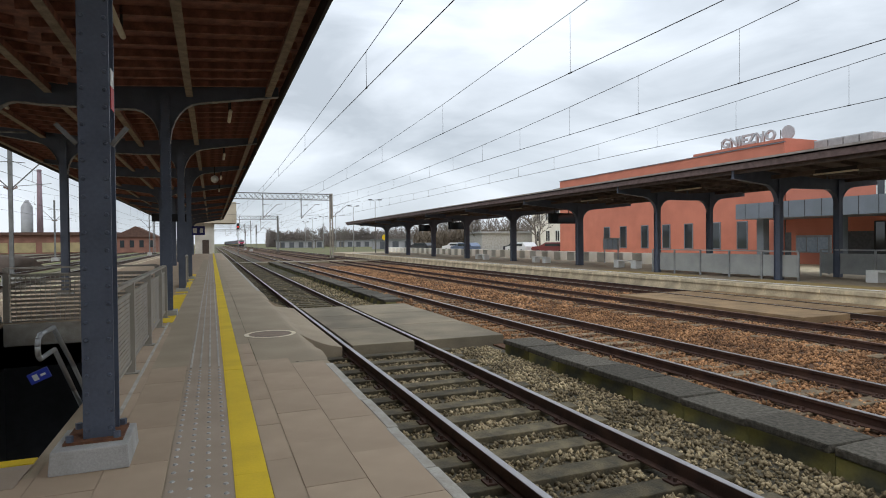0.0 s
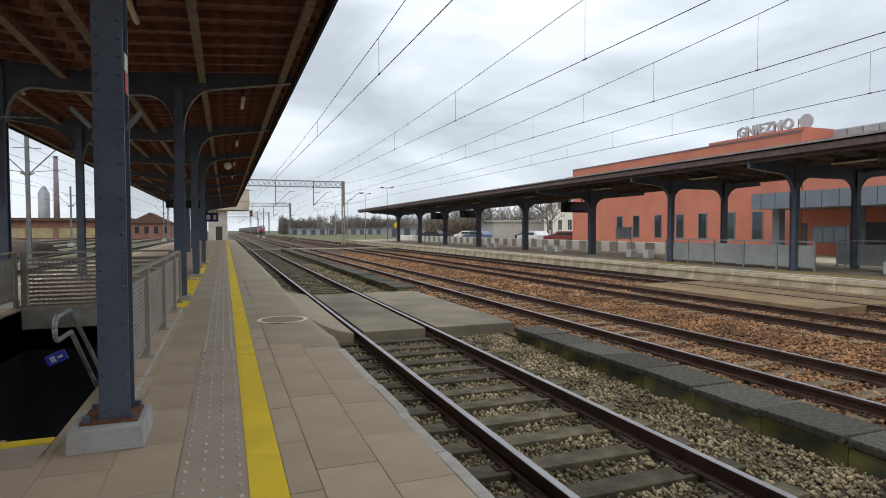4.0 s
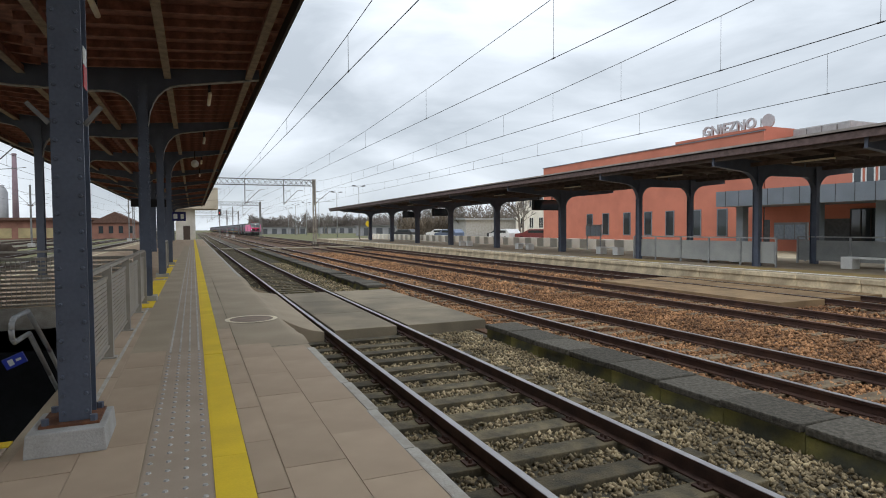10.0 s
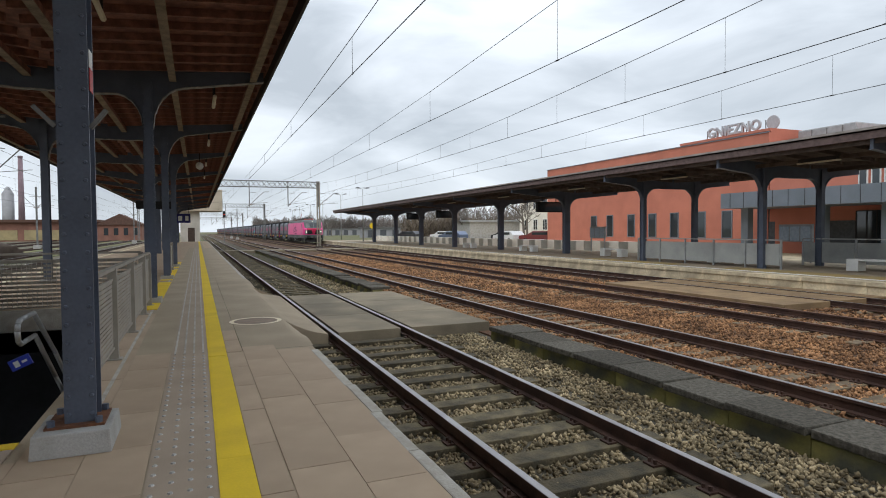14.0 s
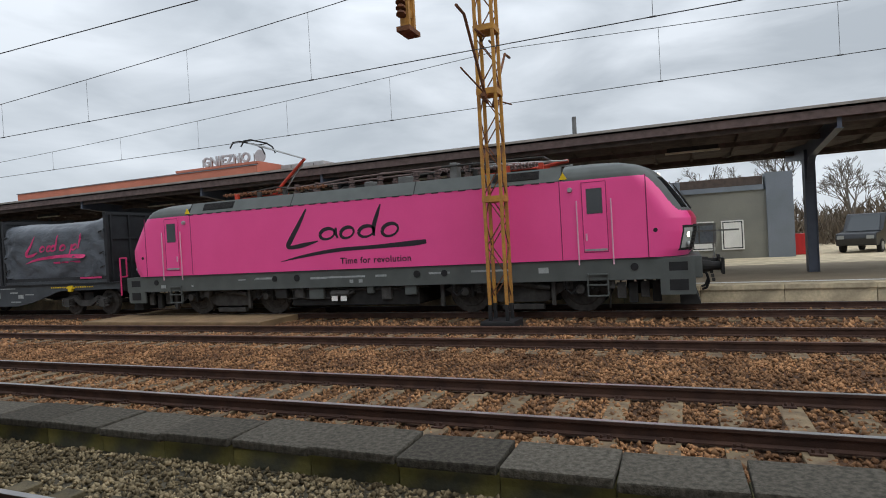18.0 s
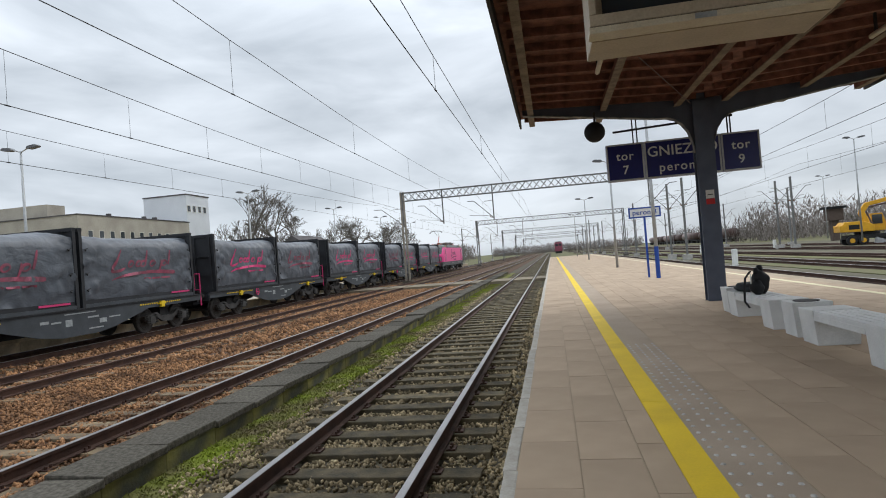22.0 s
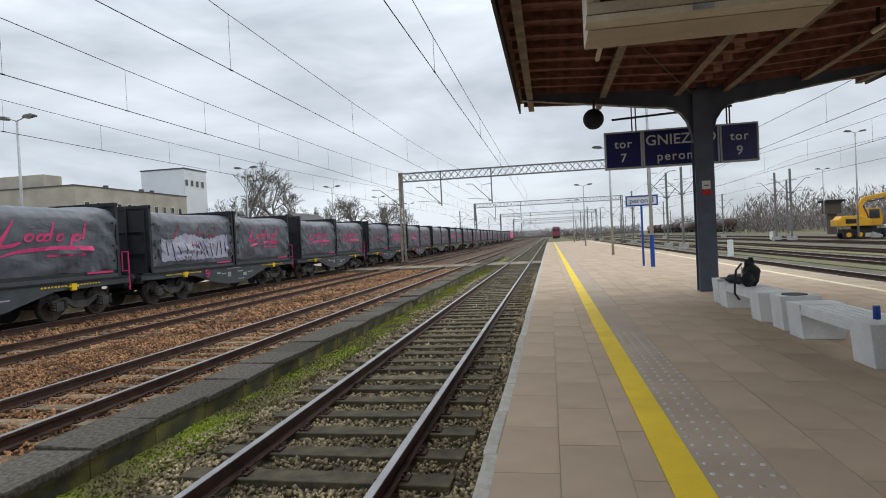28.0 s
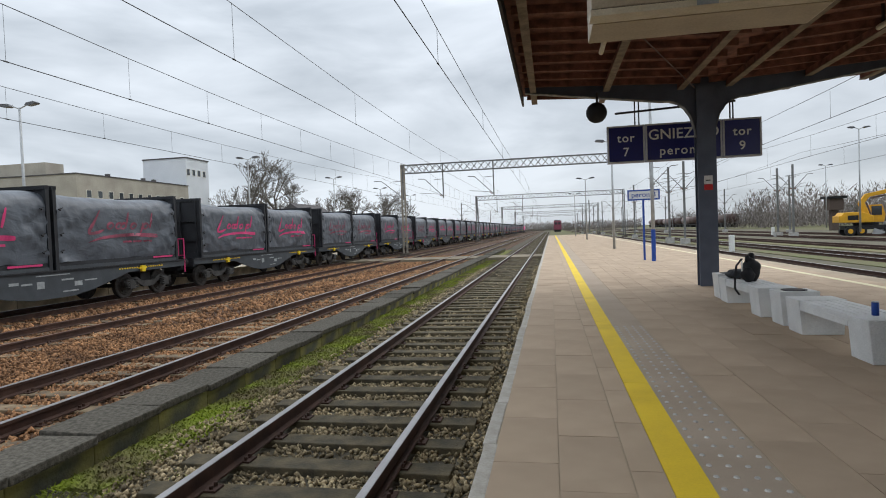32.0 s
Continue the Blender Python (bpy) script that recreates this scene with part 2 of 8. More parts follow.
    "car_blue": material("car_blue", (0.12, 0.16, 0.24), (0.1, 0.13, 0.2), 0.3, 0.3, spec=0.6),
    "car_red": material("car_red", (0.16, 0.03, 0.03), (0.13, 0.025, 0.025), 0.3, spec=0.6),
    "roof_brown": material("roof_brown", (0.13, 0.075, 0.055), (0.09, 0.05, 0.04), 0.9, scale=2, fine=20),
    "brick_old": material("brick_old", (0.27, 0.135, 0.10), (0.20, 0.10, 0.075), 0.9, scale=0.5, fine=12),
    # brick of the far chimney, its purple-grey cast being painted-in haze
    "chimney_brick": material("chimney_brick", (0.24, 0.17, 0.19), (0.20, 0.14, 0.16), 0.9, scale=0.3, fine=8),
    "soil_dark": material("soil_dark", (0.09, 0.065, 0.05), (0.06, 0.045, 0.035), 0.95, scale=1, fine=10, bump=0.5),
    # paler and greyer than woods_near: distance haze is mixed into the colour
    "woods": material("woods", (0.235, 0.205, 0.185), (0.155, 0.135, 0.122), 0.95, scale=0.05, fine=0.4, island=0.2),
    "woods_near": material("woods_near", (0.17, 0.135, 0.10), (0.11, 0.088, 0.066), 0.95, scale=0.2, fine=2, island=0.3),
    "coping": material("coping", (0.46, 0.43, 0.38), (0.33, 0.30, 0.25), 0.9, scale=4, bump=0.3, fine=50, obj=0.08),
    "concrete": material("concrete", (0.42, 0.41, 0.39), (0.32, 0.31, 0.28), 0.9, scale=3, bump=0.25, fine=70),
    "concrete_wall": material("concrete_wall", (0.66, 0.55, 0.37), (0.41, 0.34, 0.235), 0.9, scale=1.6, bump=0.3, fine=14, obj=0.12, grain=0.3),
    "old_concrete": material("old_concrete", (0.112, 0.101, 0.082), (0.056, 0.051, 0.042), 0.95, scale=20, bump=0.5, fine=55, obj=0.25, spec=0.1, grain=0.35),
    "mossy": material("mossy", (0.22, 0.195, 0.06), (0.085, 0.085, 0.06), 0.95, scale=2.0, bump=0.5, fine=30, obj=0.4),
    "yellow": material("yellow", (0.74, 0.52, 0.02), (0.64, 0.44, 0.02), 0.7, scale=2, fine=60, bump=0.05, grain=0.1),
    "steel_blue": material("steel_blue", (0.090, 0.108, 0.150), (0.070, 0.084, 0.118), 0.45, scale=3, fine=40, bump=0.05, spec=0.5),
    "steel_black": material("steel_black", (0.035, 0.03, 0.03), (0.025, 0.022, 0.022), 0.6, scale=3, fine=40),
    "wood_dark": material("wood_dark", (0.31, 0.14, 0.10), (0.16, 0.075, 0.058), 0.8, scale=5, bump=0.3, fine=30, island=0.4),
    "wood_beam": material("wood_beam", (0.27, 0.215, 0.16), (0.17, 0.13, 0.095), 0.8, scale=5, bump=0.2, fine=40),
    "roof_felt": material("roof_felt", (0.11, 0.10, 0.10), (0.075, 0.07, 0.07), 0.9, scale=1.5, bump=0.2, fine=30),
    "gutter": material("gutter", (0.36, 0.33, 0.30), (0.26, 0.24, 0.215), 0.6, 0.1, scale=2, fine=30),
    "brick": material("brick", (0.55, 0.20, 0.135), (0.46, 0.165, 0.112), 0.9, scale=0.6, bump=0.2, fine=18, grain=0.12),
    "plaster_white": material("plaster_white", (0.72, 0.69, 0.62), (0.6, 0.57, 0.5), 0.9, scale=0.8, bump=0.1, fine=30),
    "plaster_beige": material("plaster_beige", (0.50, 0.44, 0.34), (0.42, 0.36, 0.27), 0.9, scale=0.5, bump=0.1, fine=20),
    "plaster_yellow": material("plaster_yellow", (0.40, 0.32, 0.17), (0.30, 0.25, 0.14), 0.9, scale=0.7, fine=20),
    "grey_panel": material("grey_panel", (0.19, 0.215, 0.25), (0.165, 0.19, 0.215), 0.5, scale=1, fine=20),
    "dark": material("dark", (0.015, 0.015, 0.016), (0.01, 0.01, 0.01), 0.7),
    "galv": material("galv", (0.42, 0.43, 0.43), (0.33, 0.34, 0.34), 0.5, 0.5, scale=3, fine=40),
    "fence_grey": material("fence_grey", (0.36, 0.33, 0.28), (0.29, 0.265, 0.225), 0.5, 0.1, scale=3, fine=40, grain=0.08),
    "pink": material("pink", (0.86, 0.085, 0.31), (0.82, 0.075, 0.285), 0.35, scale=0.7, fine=25, spec=0.45, grain=0.025),
    "loco_grey": material("loco_grey", (0.098, 0.108, 0.104), (0.080, 0.088, 0.084), 0.5, scale=2, fine=40, grain=0.06),
    "under": material("under", (0.026, 0.025, 0.024), (0.014, 0.0135, 0.013), 0.8, scale=4, fine=40, bump=0.2),
    "tarp_pink": material("tarp_pink", (0.62, 0.045, 0.17), (0.5, 0.04, 0.14), 0.6, scale=3, fine=20),
    "wagon_grey": material("wagon_grey", (0.062, 0.07, 0.078), (0.046, 0.052, 0.058), 0.6, scale=2, fine=30),
    "white": material("white", (0.75, 0.75, 0.72), (0.68, 0.68, 0.65), 0.6, scale=2, fine=30),
    "sign_blue": material("sign_blue", (0.012, 0.014, 0.13), (0.010, 0.012, 0.11), 0.35, scale=2, fine=20, spec=0.5),
    "blue_pole": material("blue_pole", (0.02, 0.07, 0.32), (0.02, 0.06, 0.28), 0.5),
    "red": material("red", (0.55, 0.03, 0.03), (0.48, 0.03, 0.03), 0.5),
    "mast_paint": material("mast_paint", (0.50, 0.25, 0.045), (0.34, 0.17, 0.05), 0.7, scale=5, fine=40, bump=0.1),
    "mast_grey": material("mast_grey", (0.19, 0.19, 0.185), (0.135, 0.135, 0.13), 0.7, scale=3, fine=30),
    "wire": material("wire", (0.06, 0.06, 0.06), (0.05, 0.05, 0.05), 0.6, 0.5),
    "digger": material("digger", (0.68, 0.36, 0.02), (0.58, 0.30, 0.02), 0.5, scale=2, fine=30),
    "black": material("black", (0.02, 0.02, 0.022), (0.014, 0.014, 0.015), 0.7, scale=4, fine=60),
    "annex_cream": material("annex_cream", (0.46, 0.37, 0.20), (0.38, 0.30, 0.16), 0.9, scale=0.8, fine=20),
    "brick_orange": material("brick_orange", (0.42, 0.16, 0.055), (0.30, 0.11, 0.04), 0.9, scale=2, fine=30, bump=0.2, obj=0.2),
    # beds far darker than their stones: shade of the gaps is in the colour
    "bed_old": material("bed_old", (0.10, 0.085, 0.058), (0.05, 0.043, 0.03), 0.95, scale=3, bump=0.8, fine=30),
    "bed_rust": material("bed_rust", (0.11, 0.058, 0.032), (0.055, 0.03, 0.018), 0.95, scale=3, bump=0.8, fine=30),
    "handrail_pale": material("handrail_pale", (0.72, 0.42, 0.52), (0.62, 0.34, 0.44), 0.5, grain=0.05),
    "manhole_ring": material("manhole_ring", (0.80, 0.70, 0.52), (0.66, 0.57, 0.42), 0.85, scale=8, fine=60),
    "yellow_faded": material("yellow_faded", (0.42, 0.30, 0.10), (0.33, 0.25, 0.12), 0.85, scale=2, fine=40),
    "tyre": material("tyre", (0.13, 0.12, 0.115), (0.09, 0.085, 0.08), 0.5, 0.5, scale=6, fine=40),
    "crossing_brown": material("crossing_brown", (0.26, 0.175, 0.095), (0.17, 0.115, 0.065), 0.9, scale=1.5, bump=0.3, fine=30),
    "line_pale": material("line_pale", (0.68, 0.62, 0.40), (0.58, 0.52, 0.34), 0.8, scale=2, fine=40),
    "bark": material("bark", (0.19, 0.17, 0.15), (0.13, 0.115, 0.10), 0.95, scale=3, fine=30),
    "teal": material("teal", (0.03, 0.28, 0.26), (0.025, 0.22, 0.2), 0.6),
}


def tarpaulin_material():
    """Dark plastic cloth with drawn creases."""
    m = material("tarp", (0.088, 0.100, 0.118), (0.058, 0.066, 0.079), 0.40, scale=1.6, fine=9, spec=0.45, grain=0.08)
    n, l = m.node_tree.nodes, m.node_tree.links
    tc = n.new("ShaderNodeTexCoord")
    last = None
    for scale, turn, kind, depth in ((0.7, 0.7, "RIDGED_MULTIFRACTAL", 0.05), (1.5, -0.7, "FBM", 0.05), (4.5, 0.5, "RIDGED_MULTIFRACTAL", 0.007), (11.0, -0.4, "FBM", 0.004)):
        mp = n.new("ShaderNodeMapping")
        mp.inputs["Rotation"].default_value = (turn, 0, 0)
        mp.inputs["Scale"].default_value = (1.0, 0.8, 1.35)
        l.new(tc.outputs["Object"], mp.inputs["Vector"])
        t = n.new("ShaderNodeTexNoise")
        t.noise_type = kind
        t.inputs["Scale"].default_value, t.inputs["Detail"].default_value, t.inputs["Distortion"].default_value = scale, 3.0, 0.6
        l.new(mp.outputs[0], t.inputs["Vector"])
        u = n.new("ShaderNodeBump")
        u.inputs["Strength"].default_value, u.inputs["Distance"].default_value = 0.9, depth
        l.new(t.outputs["Fac"], u.inputs["Height"])
        if last:
            l.new(last, u.inputs["Normal"])
        last = u.outputs[0]
    l.new(last, n["Principled BSDF"].inputs["Normal"])
    return m


M["tarp"] = tarpaulin_material()
M["glass"] = glass_material("window_glass", (0.03, 0.037, 0.042))
M["loco_glass"] = glass_material("loco_glass", (0.012, 0.015, 0.017), 0.05)

# ---- building blocks ----
def box(bm, x0, x1, y0, y1, z0, z1, m=None):
    vs = [bm.verts.new(c) for c in ((x0, y0, z0), (x1, y0, z0), (x1, y1, z0), (x0, y1, z0), (x0, y0, z1), (x1, y0, z1), (x1, y1, z1), (x0, y1, z1))]
    if m is not None:
        for v in vs:
            v.co = m @ v.co
    for f in ((0, 3, 2, 1), (4, 5, 6, 7), (0, 1, 5, 4), (1, 2, 6, 5), (2, 3, 7, 6), (3, 0, 4, 7)):
        bm.faces.new([vs[i] for i in f])
    return vs


def tube(bm, a, b, r, r2=None, seg=8, caps=True):
    a, b = Vector(a), Vector(b)
    r2 = r if r2 is None else r2
    q = (b - a).to_track_quat("Z", "Y").to_matrix()
    rings = []
    for p, rad in ((a, r), (b, r2)):
        rings.append([bm.verts.new(p + q @ Vector((rad * math.cos(6.28319 * i / seg), rad * math.sin(6.28319 * i / seg), 0))) for i in range(seg)])
    for i in range(seg):
        j = (i + 1) % seg
        bm.faces.new((rings[0][i], rings[0][j], rings[1][j], rings[1][i]))
    if caps:
        bm.faces.new(rings[0][::-1])
        bm.faces.new(rings[1])


def bar(bm, a, b, w, h=None):
    """A square bar from a to b."""
    a, b = Vector(a), Vector(b)
    h = h or w
    d = b - a
    m = Matrix.Translation(a) @ d.to_track_quat("Y", "Z").to_matrix().to_4x4()
    box(bm, -w / 2, w / 2, 0, d.length, -h / 2, h / 2, m)


def prism(bm, outline, y0, y1, axis="y"):
    """A solid from an outline of (x, z), drawn out along y; axis x: outline of (y, z) drawn along x."""
    put = (lambda u, w, t: (u, t, w)) if axis == "y" else (lambda u, w, t: (t, u, w))
    a = [bm.verts.new(put(u, w, y0)) for u, w in outline]
    b = [bm.verts.new(put(u, w, y1)) for u, w in outline]
    n = len(outline)
    for i in range(n):
        j = (i + 1) % n
        bm.faces.new((a[i], a[j], b[j], b[i]))
    bm.faces.new(a[::-1])
    bm.faces.new(b)


def mesh_of(bm, name, mat, smooth=False, bevel=0.0):
    if bevel:
        bmesh.ops.bevel(bm, geom=bm.edges[:], offset=bevel, segments=2, affect="EDGES", profile=0.6)
    bmesh.ops.recalc_face_normals(bm, faces=bm.faces[:])
    me = bpy.data.meshes.new(name)
    bm.to_mesh(me)
    bm.free()
    for mm in (mat if isinstance(mat, (list, tuple)) else [mat]):
        me.materials.append(M[mm])
    if smooth:
        for p in me.polygons:
            p.use_smooth = True
    return me


def part(name, bm, mat, parent, label="", smooth=False, bevel=0.0):
    ob = new(name, mesh_of(bm, name, mat, smooth, bevel))
    ob.parent = parent
    if label:
        ob["label"] = label
    return ob


def piece(name, me, parent, m):
    ob = new(name, me)
    ob.parent = parent
    ob.matrix_basis = m
    return ob


def thing(name, label, category, group="", at=None):
    ob = new(name)
    ob.empty_display_size = 0.2
    if at is not None:
        ob.matrix_basis = at
    return tagged(ob, label, category, group)


def solid(name, bm, mat, label="", category="", group="", kind="", smooth=False, bevel=0.0, at=None):
    ob = new(name, mesh_of(bm, name, mat, smooth, bevel))
    if at is not None:
        ob.matrix_basis = at
    return tagged(ob, label, category, group, kind)


def boxes(*dims):
    bm = bmesh.new()
    for d in dims:
        box(bm, *d)
    return bm


def lettering(name, words, size, mat, parent, m, spacing=1.0, depth=0.004, bold=0.0):
    cu = bpy.data.curves.new(name, "FONT")
    cu.body, cu.size, cu.extrude, cu.align_x, cu.align_y, cu.space_character, cu.offset = words, size, depth, "CENTER", "CENTER", spacing, bold
    tmp = new(name, cu)
    me = bpy.data.meshes.new_from_object(tmp.evaluated_get(bpy.context.evaluated_depsgraph_get()))
    bpy.data.objects.remove(tmp)
    me.materials.clear()
    me.materials.append(M[mat])
    ob = new(name, me)
    ob.parent = parent
    ob.matrix_basis = m
    return ob

# ---- ground ----
bm = bmesh.new()
gx, gy = (-1500, -5.8, -2.6, 1500), (-1500, 5.3, 14.85, 1500)
gv = [[bm.verts.new((a, b, -0.70)) for b in gy] for a in gx]
for i in range(3):
    for j in range(3):
        if (i, j) != (1, 1):
            bm.faces.new((gv[i][j], gv[i + 1][j], gv[i + 1][j + 1], gv[i][j + 1]))
solid("ground", bm, "grass", kind="structure", label="grassy railway land reaching the horizon")
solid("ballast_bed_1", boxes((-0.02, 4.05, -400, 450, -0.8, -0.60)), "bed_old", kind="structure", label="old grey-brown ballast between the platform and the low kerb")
# rust tone darkened to stand for shade between the loose stones
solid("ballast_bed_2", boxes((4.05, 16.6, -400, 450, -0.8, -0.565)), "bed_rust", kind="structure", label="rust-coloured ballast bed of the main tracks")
solid("yard_ground", boxes((-46, -8.4, -400, 450, -0.8, -0.60)), "soil", kind="structure", label="earthy yard ground west of the platform")
solid("forecourt", boxes((25.3, 60, -60, 95, -0.9, -0.06)), "concrete_wall", kind="structure", label="sandy paved forecourt by the station building")


# ---- tracks ----
def rail_profile(x, top):
    h = 0.16
    return [(x - 0.065, top - h), (x + 0.065, top - h), (x + 0.065, top - h + 0.015), (x + 0.012, top - h + 0.03), (x + 0.012, top - 0.045),
            (x + 0.036, top - 0.035), (x + 0.036, top - 0.006), (x - 0.036, top - 0.006), (x - 0.036, top - 0.035), (x - 0.012, top - 0.045), (x - 0.012, top - h + 0.03), (x - 0.065, top - h + 0.015)]


def track(x, y0, y1, head, sleeper, pitch, near, label, top=ZR, skip=None, clips=True):
    tr = thing("railway_track", label, "railway track", "station tracks")
    for gx in (x, x + GAUGE):
        bm = bmesh.new()
        prism(bm, rail_profile(gx, top), y0, y1)
        r = part("rail", bm, "rail", tr)
        bm = boxes((gx - 0.034, gx + 0.034, y0, y1, top - 0.0055, top))
        part("running_surface", bm, head, r, "worn running surface")
    bm = boxes((-1.28, 1.28, -0.125, 0.125, -0.14, 0.0))
    me = mesh_of(bm, "sleeper", sleeper, bevel=0.012)
    bm = bmesh.new()
    for gx in (-GAUGE / 2, GAUGE / 2):
        for s in (-1, 1):
            tube(bm, (gx + s * 0.1, -0.03, 0.0), (gx + s * 0.1, -0.03, 0.055), 0.018, seg=6)
            tube(bm, (gx + s * 0.1, 0.04, 0.0), (gx + s * 0.1, 0.04, 0.05), 0.016, seg=6)
            box(bm, gx + s * 0.1 - 0.05, gx + s * 0.1 + 0.05, -0.07, 0.07, -0.002, 0.018)
    clip = mesh_of(bm, "fastening", "rail")
    rest = bmesh.new()
    n = int((y1 - y0) / pitch)
    cx = x + GAUGE / 2
    for i in range(n):
        y = y0 + (i + 0.5) * pitch
        if skip and skip[0] < y < skip[1]:
            continue
        s = random.uniform(-0.02, 0.02)
        if near[0] < y < near[1]:
            m = pose(cx + s * 2, y + s, top - 0.163 + random.uniform(-0.012, 0.004), 0, 0, random.uniform(-1, 1))
            sl = piece("sleeper", me, tr, m)
            if clips and -12 < y < 12:
                piece("fastening", clip, sl, Matrix())["kind"] = "stuff"
        else:
            box(rest, cx - 1.28 + s, cx + 1.28 + s, y - 0.125, y + 0.125, top - 0.3, top - 0.163)
    part("far_sleepers", rest, sleeper, tr)["kind"] = "stuff"
    return tr


track(RX[0], -300, 300, "railhead", "sleeper", 0.62, (-40, 30), "platform track with polished rails on weathered timber sleepers", skip=(11.1, 18.35))
track(RX[1], -400, 450, "railhead", "sleeper_concrete", 0.62, (-40, 40), "main track with polished rails on pale sleepers in rusty ballast")
track(RX[2], -400, 450, "rusthead", "sleeper_concrete", 0.62, (-40, 40), "brown-railed track on concrete sleepers in rusty ballast")
track(RX[3], -400, 450, "railhead", "sleeper_concrete", 0.62, (-25, 40), "main track beside the second platform on concrete sleepers", clips=False)
for wx, lab in ((-11.6, "yard track behind the island platform"), (-16.6, "yard track on dark sleepers"), (-21.5, "yard track in earthy ground"), (-28.5, "rusty siding in the yard"), (-35.0, "far siding in the yard")):
    track(wx, -400, 450, "rusthead" if wx < -20 else "railhead", "sleeper_dark", 0.65, (0, 0), lab, top=-0.42)

# ---- loose ballast stones ----
def stones(name, n, area, z, size, mat, label, keep=lambda x, y: True):
    base = np.array([(1, 0, 0), (-1, 0, 0), (0, 1, 0), (0, -1, 0), (0, 0, 1), (0, 0, -1)], float)
    faces = np.array([(0, 2, 4), (2, 1, 4), (1, 3, 4), (3, 0, 4), (2, 0, 5), (1, 2, 5), (3, 1, 5), (0, 3, 5)])
    rng = np.random.default_rng(len(name) * 7 + n)
    x = rng.uniform(area[0], area[1], n)
    y = rng.uniform(area[2], area[3], n)
    ok = np.array([keep(a, b) for a, b in zip(x, y)])
    x, y = x[ok], y[ok]
    n = len(x)
    s = size * rng.uniform(0.55, 1.35, (n, 1))
    v = base[None] * (s * rng.uniform(0.6, 1.15, (n, 3)))[:, None, :] + rng.normal(0, 0.16, (n, 6, 3)) * s[:, None, :]
    a, b = rng.uniform(0, 6.28, n), rng.uniform(-0.6, 0.6, n)
    ca, sa, cb, sb = np.cos(a), np.sin(a), np.cos(b), np.sin(b)
    rot = np.zeros((n, 3, 3))
    rot[:, 0, 0], rot[:, 0, 1], rot[:, 1, 0], rot[:, 1, 1], rot[:, 2, 2] = ca, -sa, sa, ca, 1
    tip = np.zeros((n, 3, 3))
    tip[:, 0, 0], tip[:, 1, 1], tip[:, 1, 2], tip[:, 2, 1], tip[:, 2, 2] = 1, cb, -sb, sb, cb
    v = np.einsum("nij,nkj->nki", rot @ tip, v)
    v += np.stack([x, y, z + rng.uniform(-0.02, 0.022, n)], 1)[:, None, :]
    f = faces[None] + 6 * np.arange(n)[:, None, None]
    me = bpy.data.meshes.new(name)
    me.vertices.add(6 * n)
    me.vertices.foreach_set("co", v.ravel())
    me.loops.add(24 * n)
    me.loops.foreach_set("vertex_index", f.ravel())
    me.polygons.add(8 * n)
    me.polygons.foreach_set("loop_start", np.arange(0, 24 * n, 3))
    me.update(calc_edges=True)
    me.validate()
    me.materials.append(M[mat])
    return tagged(new(name, me), label, "ballast", kind="stuff")


def off_rail(x, y):
    return all(abs(x - r) > 0.075 and abs(x - r - GAUGE) > 0.075 for r in RX)


def near_bed(x, y):
    return off_rail(x, y) and not (11.15 < y < 18.3) and x > 0.25 * (8.3 < y < 21) and not (y < -5 and x > 3.36 + 0.12 * math.sin(y * 1.7) + 0.1 * math.sin(y * 0.6))


stones("ballast_near", 52000, (0.02, 3.85, -9, 11.15), -0.588, 0.029, "ballast_old", "loose grey-brown ballast stones", near_bed)
stones("ballast_far_a", 20000, (0.02, 3.85, -34, -9), -0.588, 0.038, "ballast_old", "loose grey-brown ballast stones", near_bed)
stones("ballast_far_b", 6000, (0.02, 3.85, 18.3, 38), -0.588, 0.05, "ballast_old", "loose grey-brown ballast stones", near_bed)
stones("rusty_ballast", 84000, (4.5, 12.2, -14, 16), -0.550, 0.033, "ballast_rust", "loose rust-brown ballast stones", off_rail)
stones("rusty_ballast_far", 24000, (4.5, 14.6, -50, -14), -0.548, 0.062, "ballast_rust", "loose rust-brown ballast stones", off_rail)
stones("rusty_ballast_north", 22000, (4.5, 14.6, 16, 52), -0.548, 0.062, "ballast_rust", "loose rust-brown ballast stones", off_rail)
stones("rusty_ballast_under", 9000, (12.2, 16.5, -14, 16), -0.548, 0.05, "ballast_rust", "loose rust-brown ballast stones", off_rail)


def turf(name, n, area, z, mat, label, tall=0.05, lean=0.6):
    rng = np.random.default_rng(n)
    x = rng.uniform(area[0], area[1], n)
    y = rng.uniform(area[2], area[3], n)
    h = tall * rng.uniform(0.4, 1.3, n)
    a = rng.uniform(0, 6.28, n)
    w = 0.014
    v = np.zeros((n, 3, 3))
    v[:, 0] = np.stack([x - w * np.cos(a), y - w * np.sin(a), 0 * x + z], 1)
    v[:, 1] = np.stack([x + w * np.cos(a), y + w * np.sin(a), 0 * x + z], 1)
    v[:, 2] = np.stack([x + lean * h * rng.normal(0, 1, n), y + lean * h * rng.normal(0, 1, n), z + h], 1)
    me = bpy.data.meshes.new(name)
    me.from_pydata(v.reshape(-1, 3).tolist(), [], (np.arange(n * 3).reshape(-1, 3)).tolist())
    me.materials.append(M[mat])
    return tagged(new(name, me), label, "moss", kind="stuff")


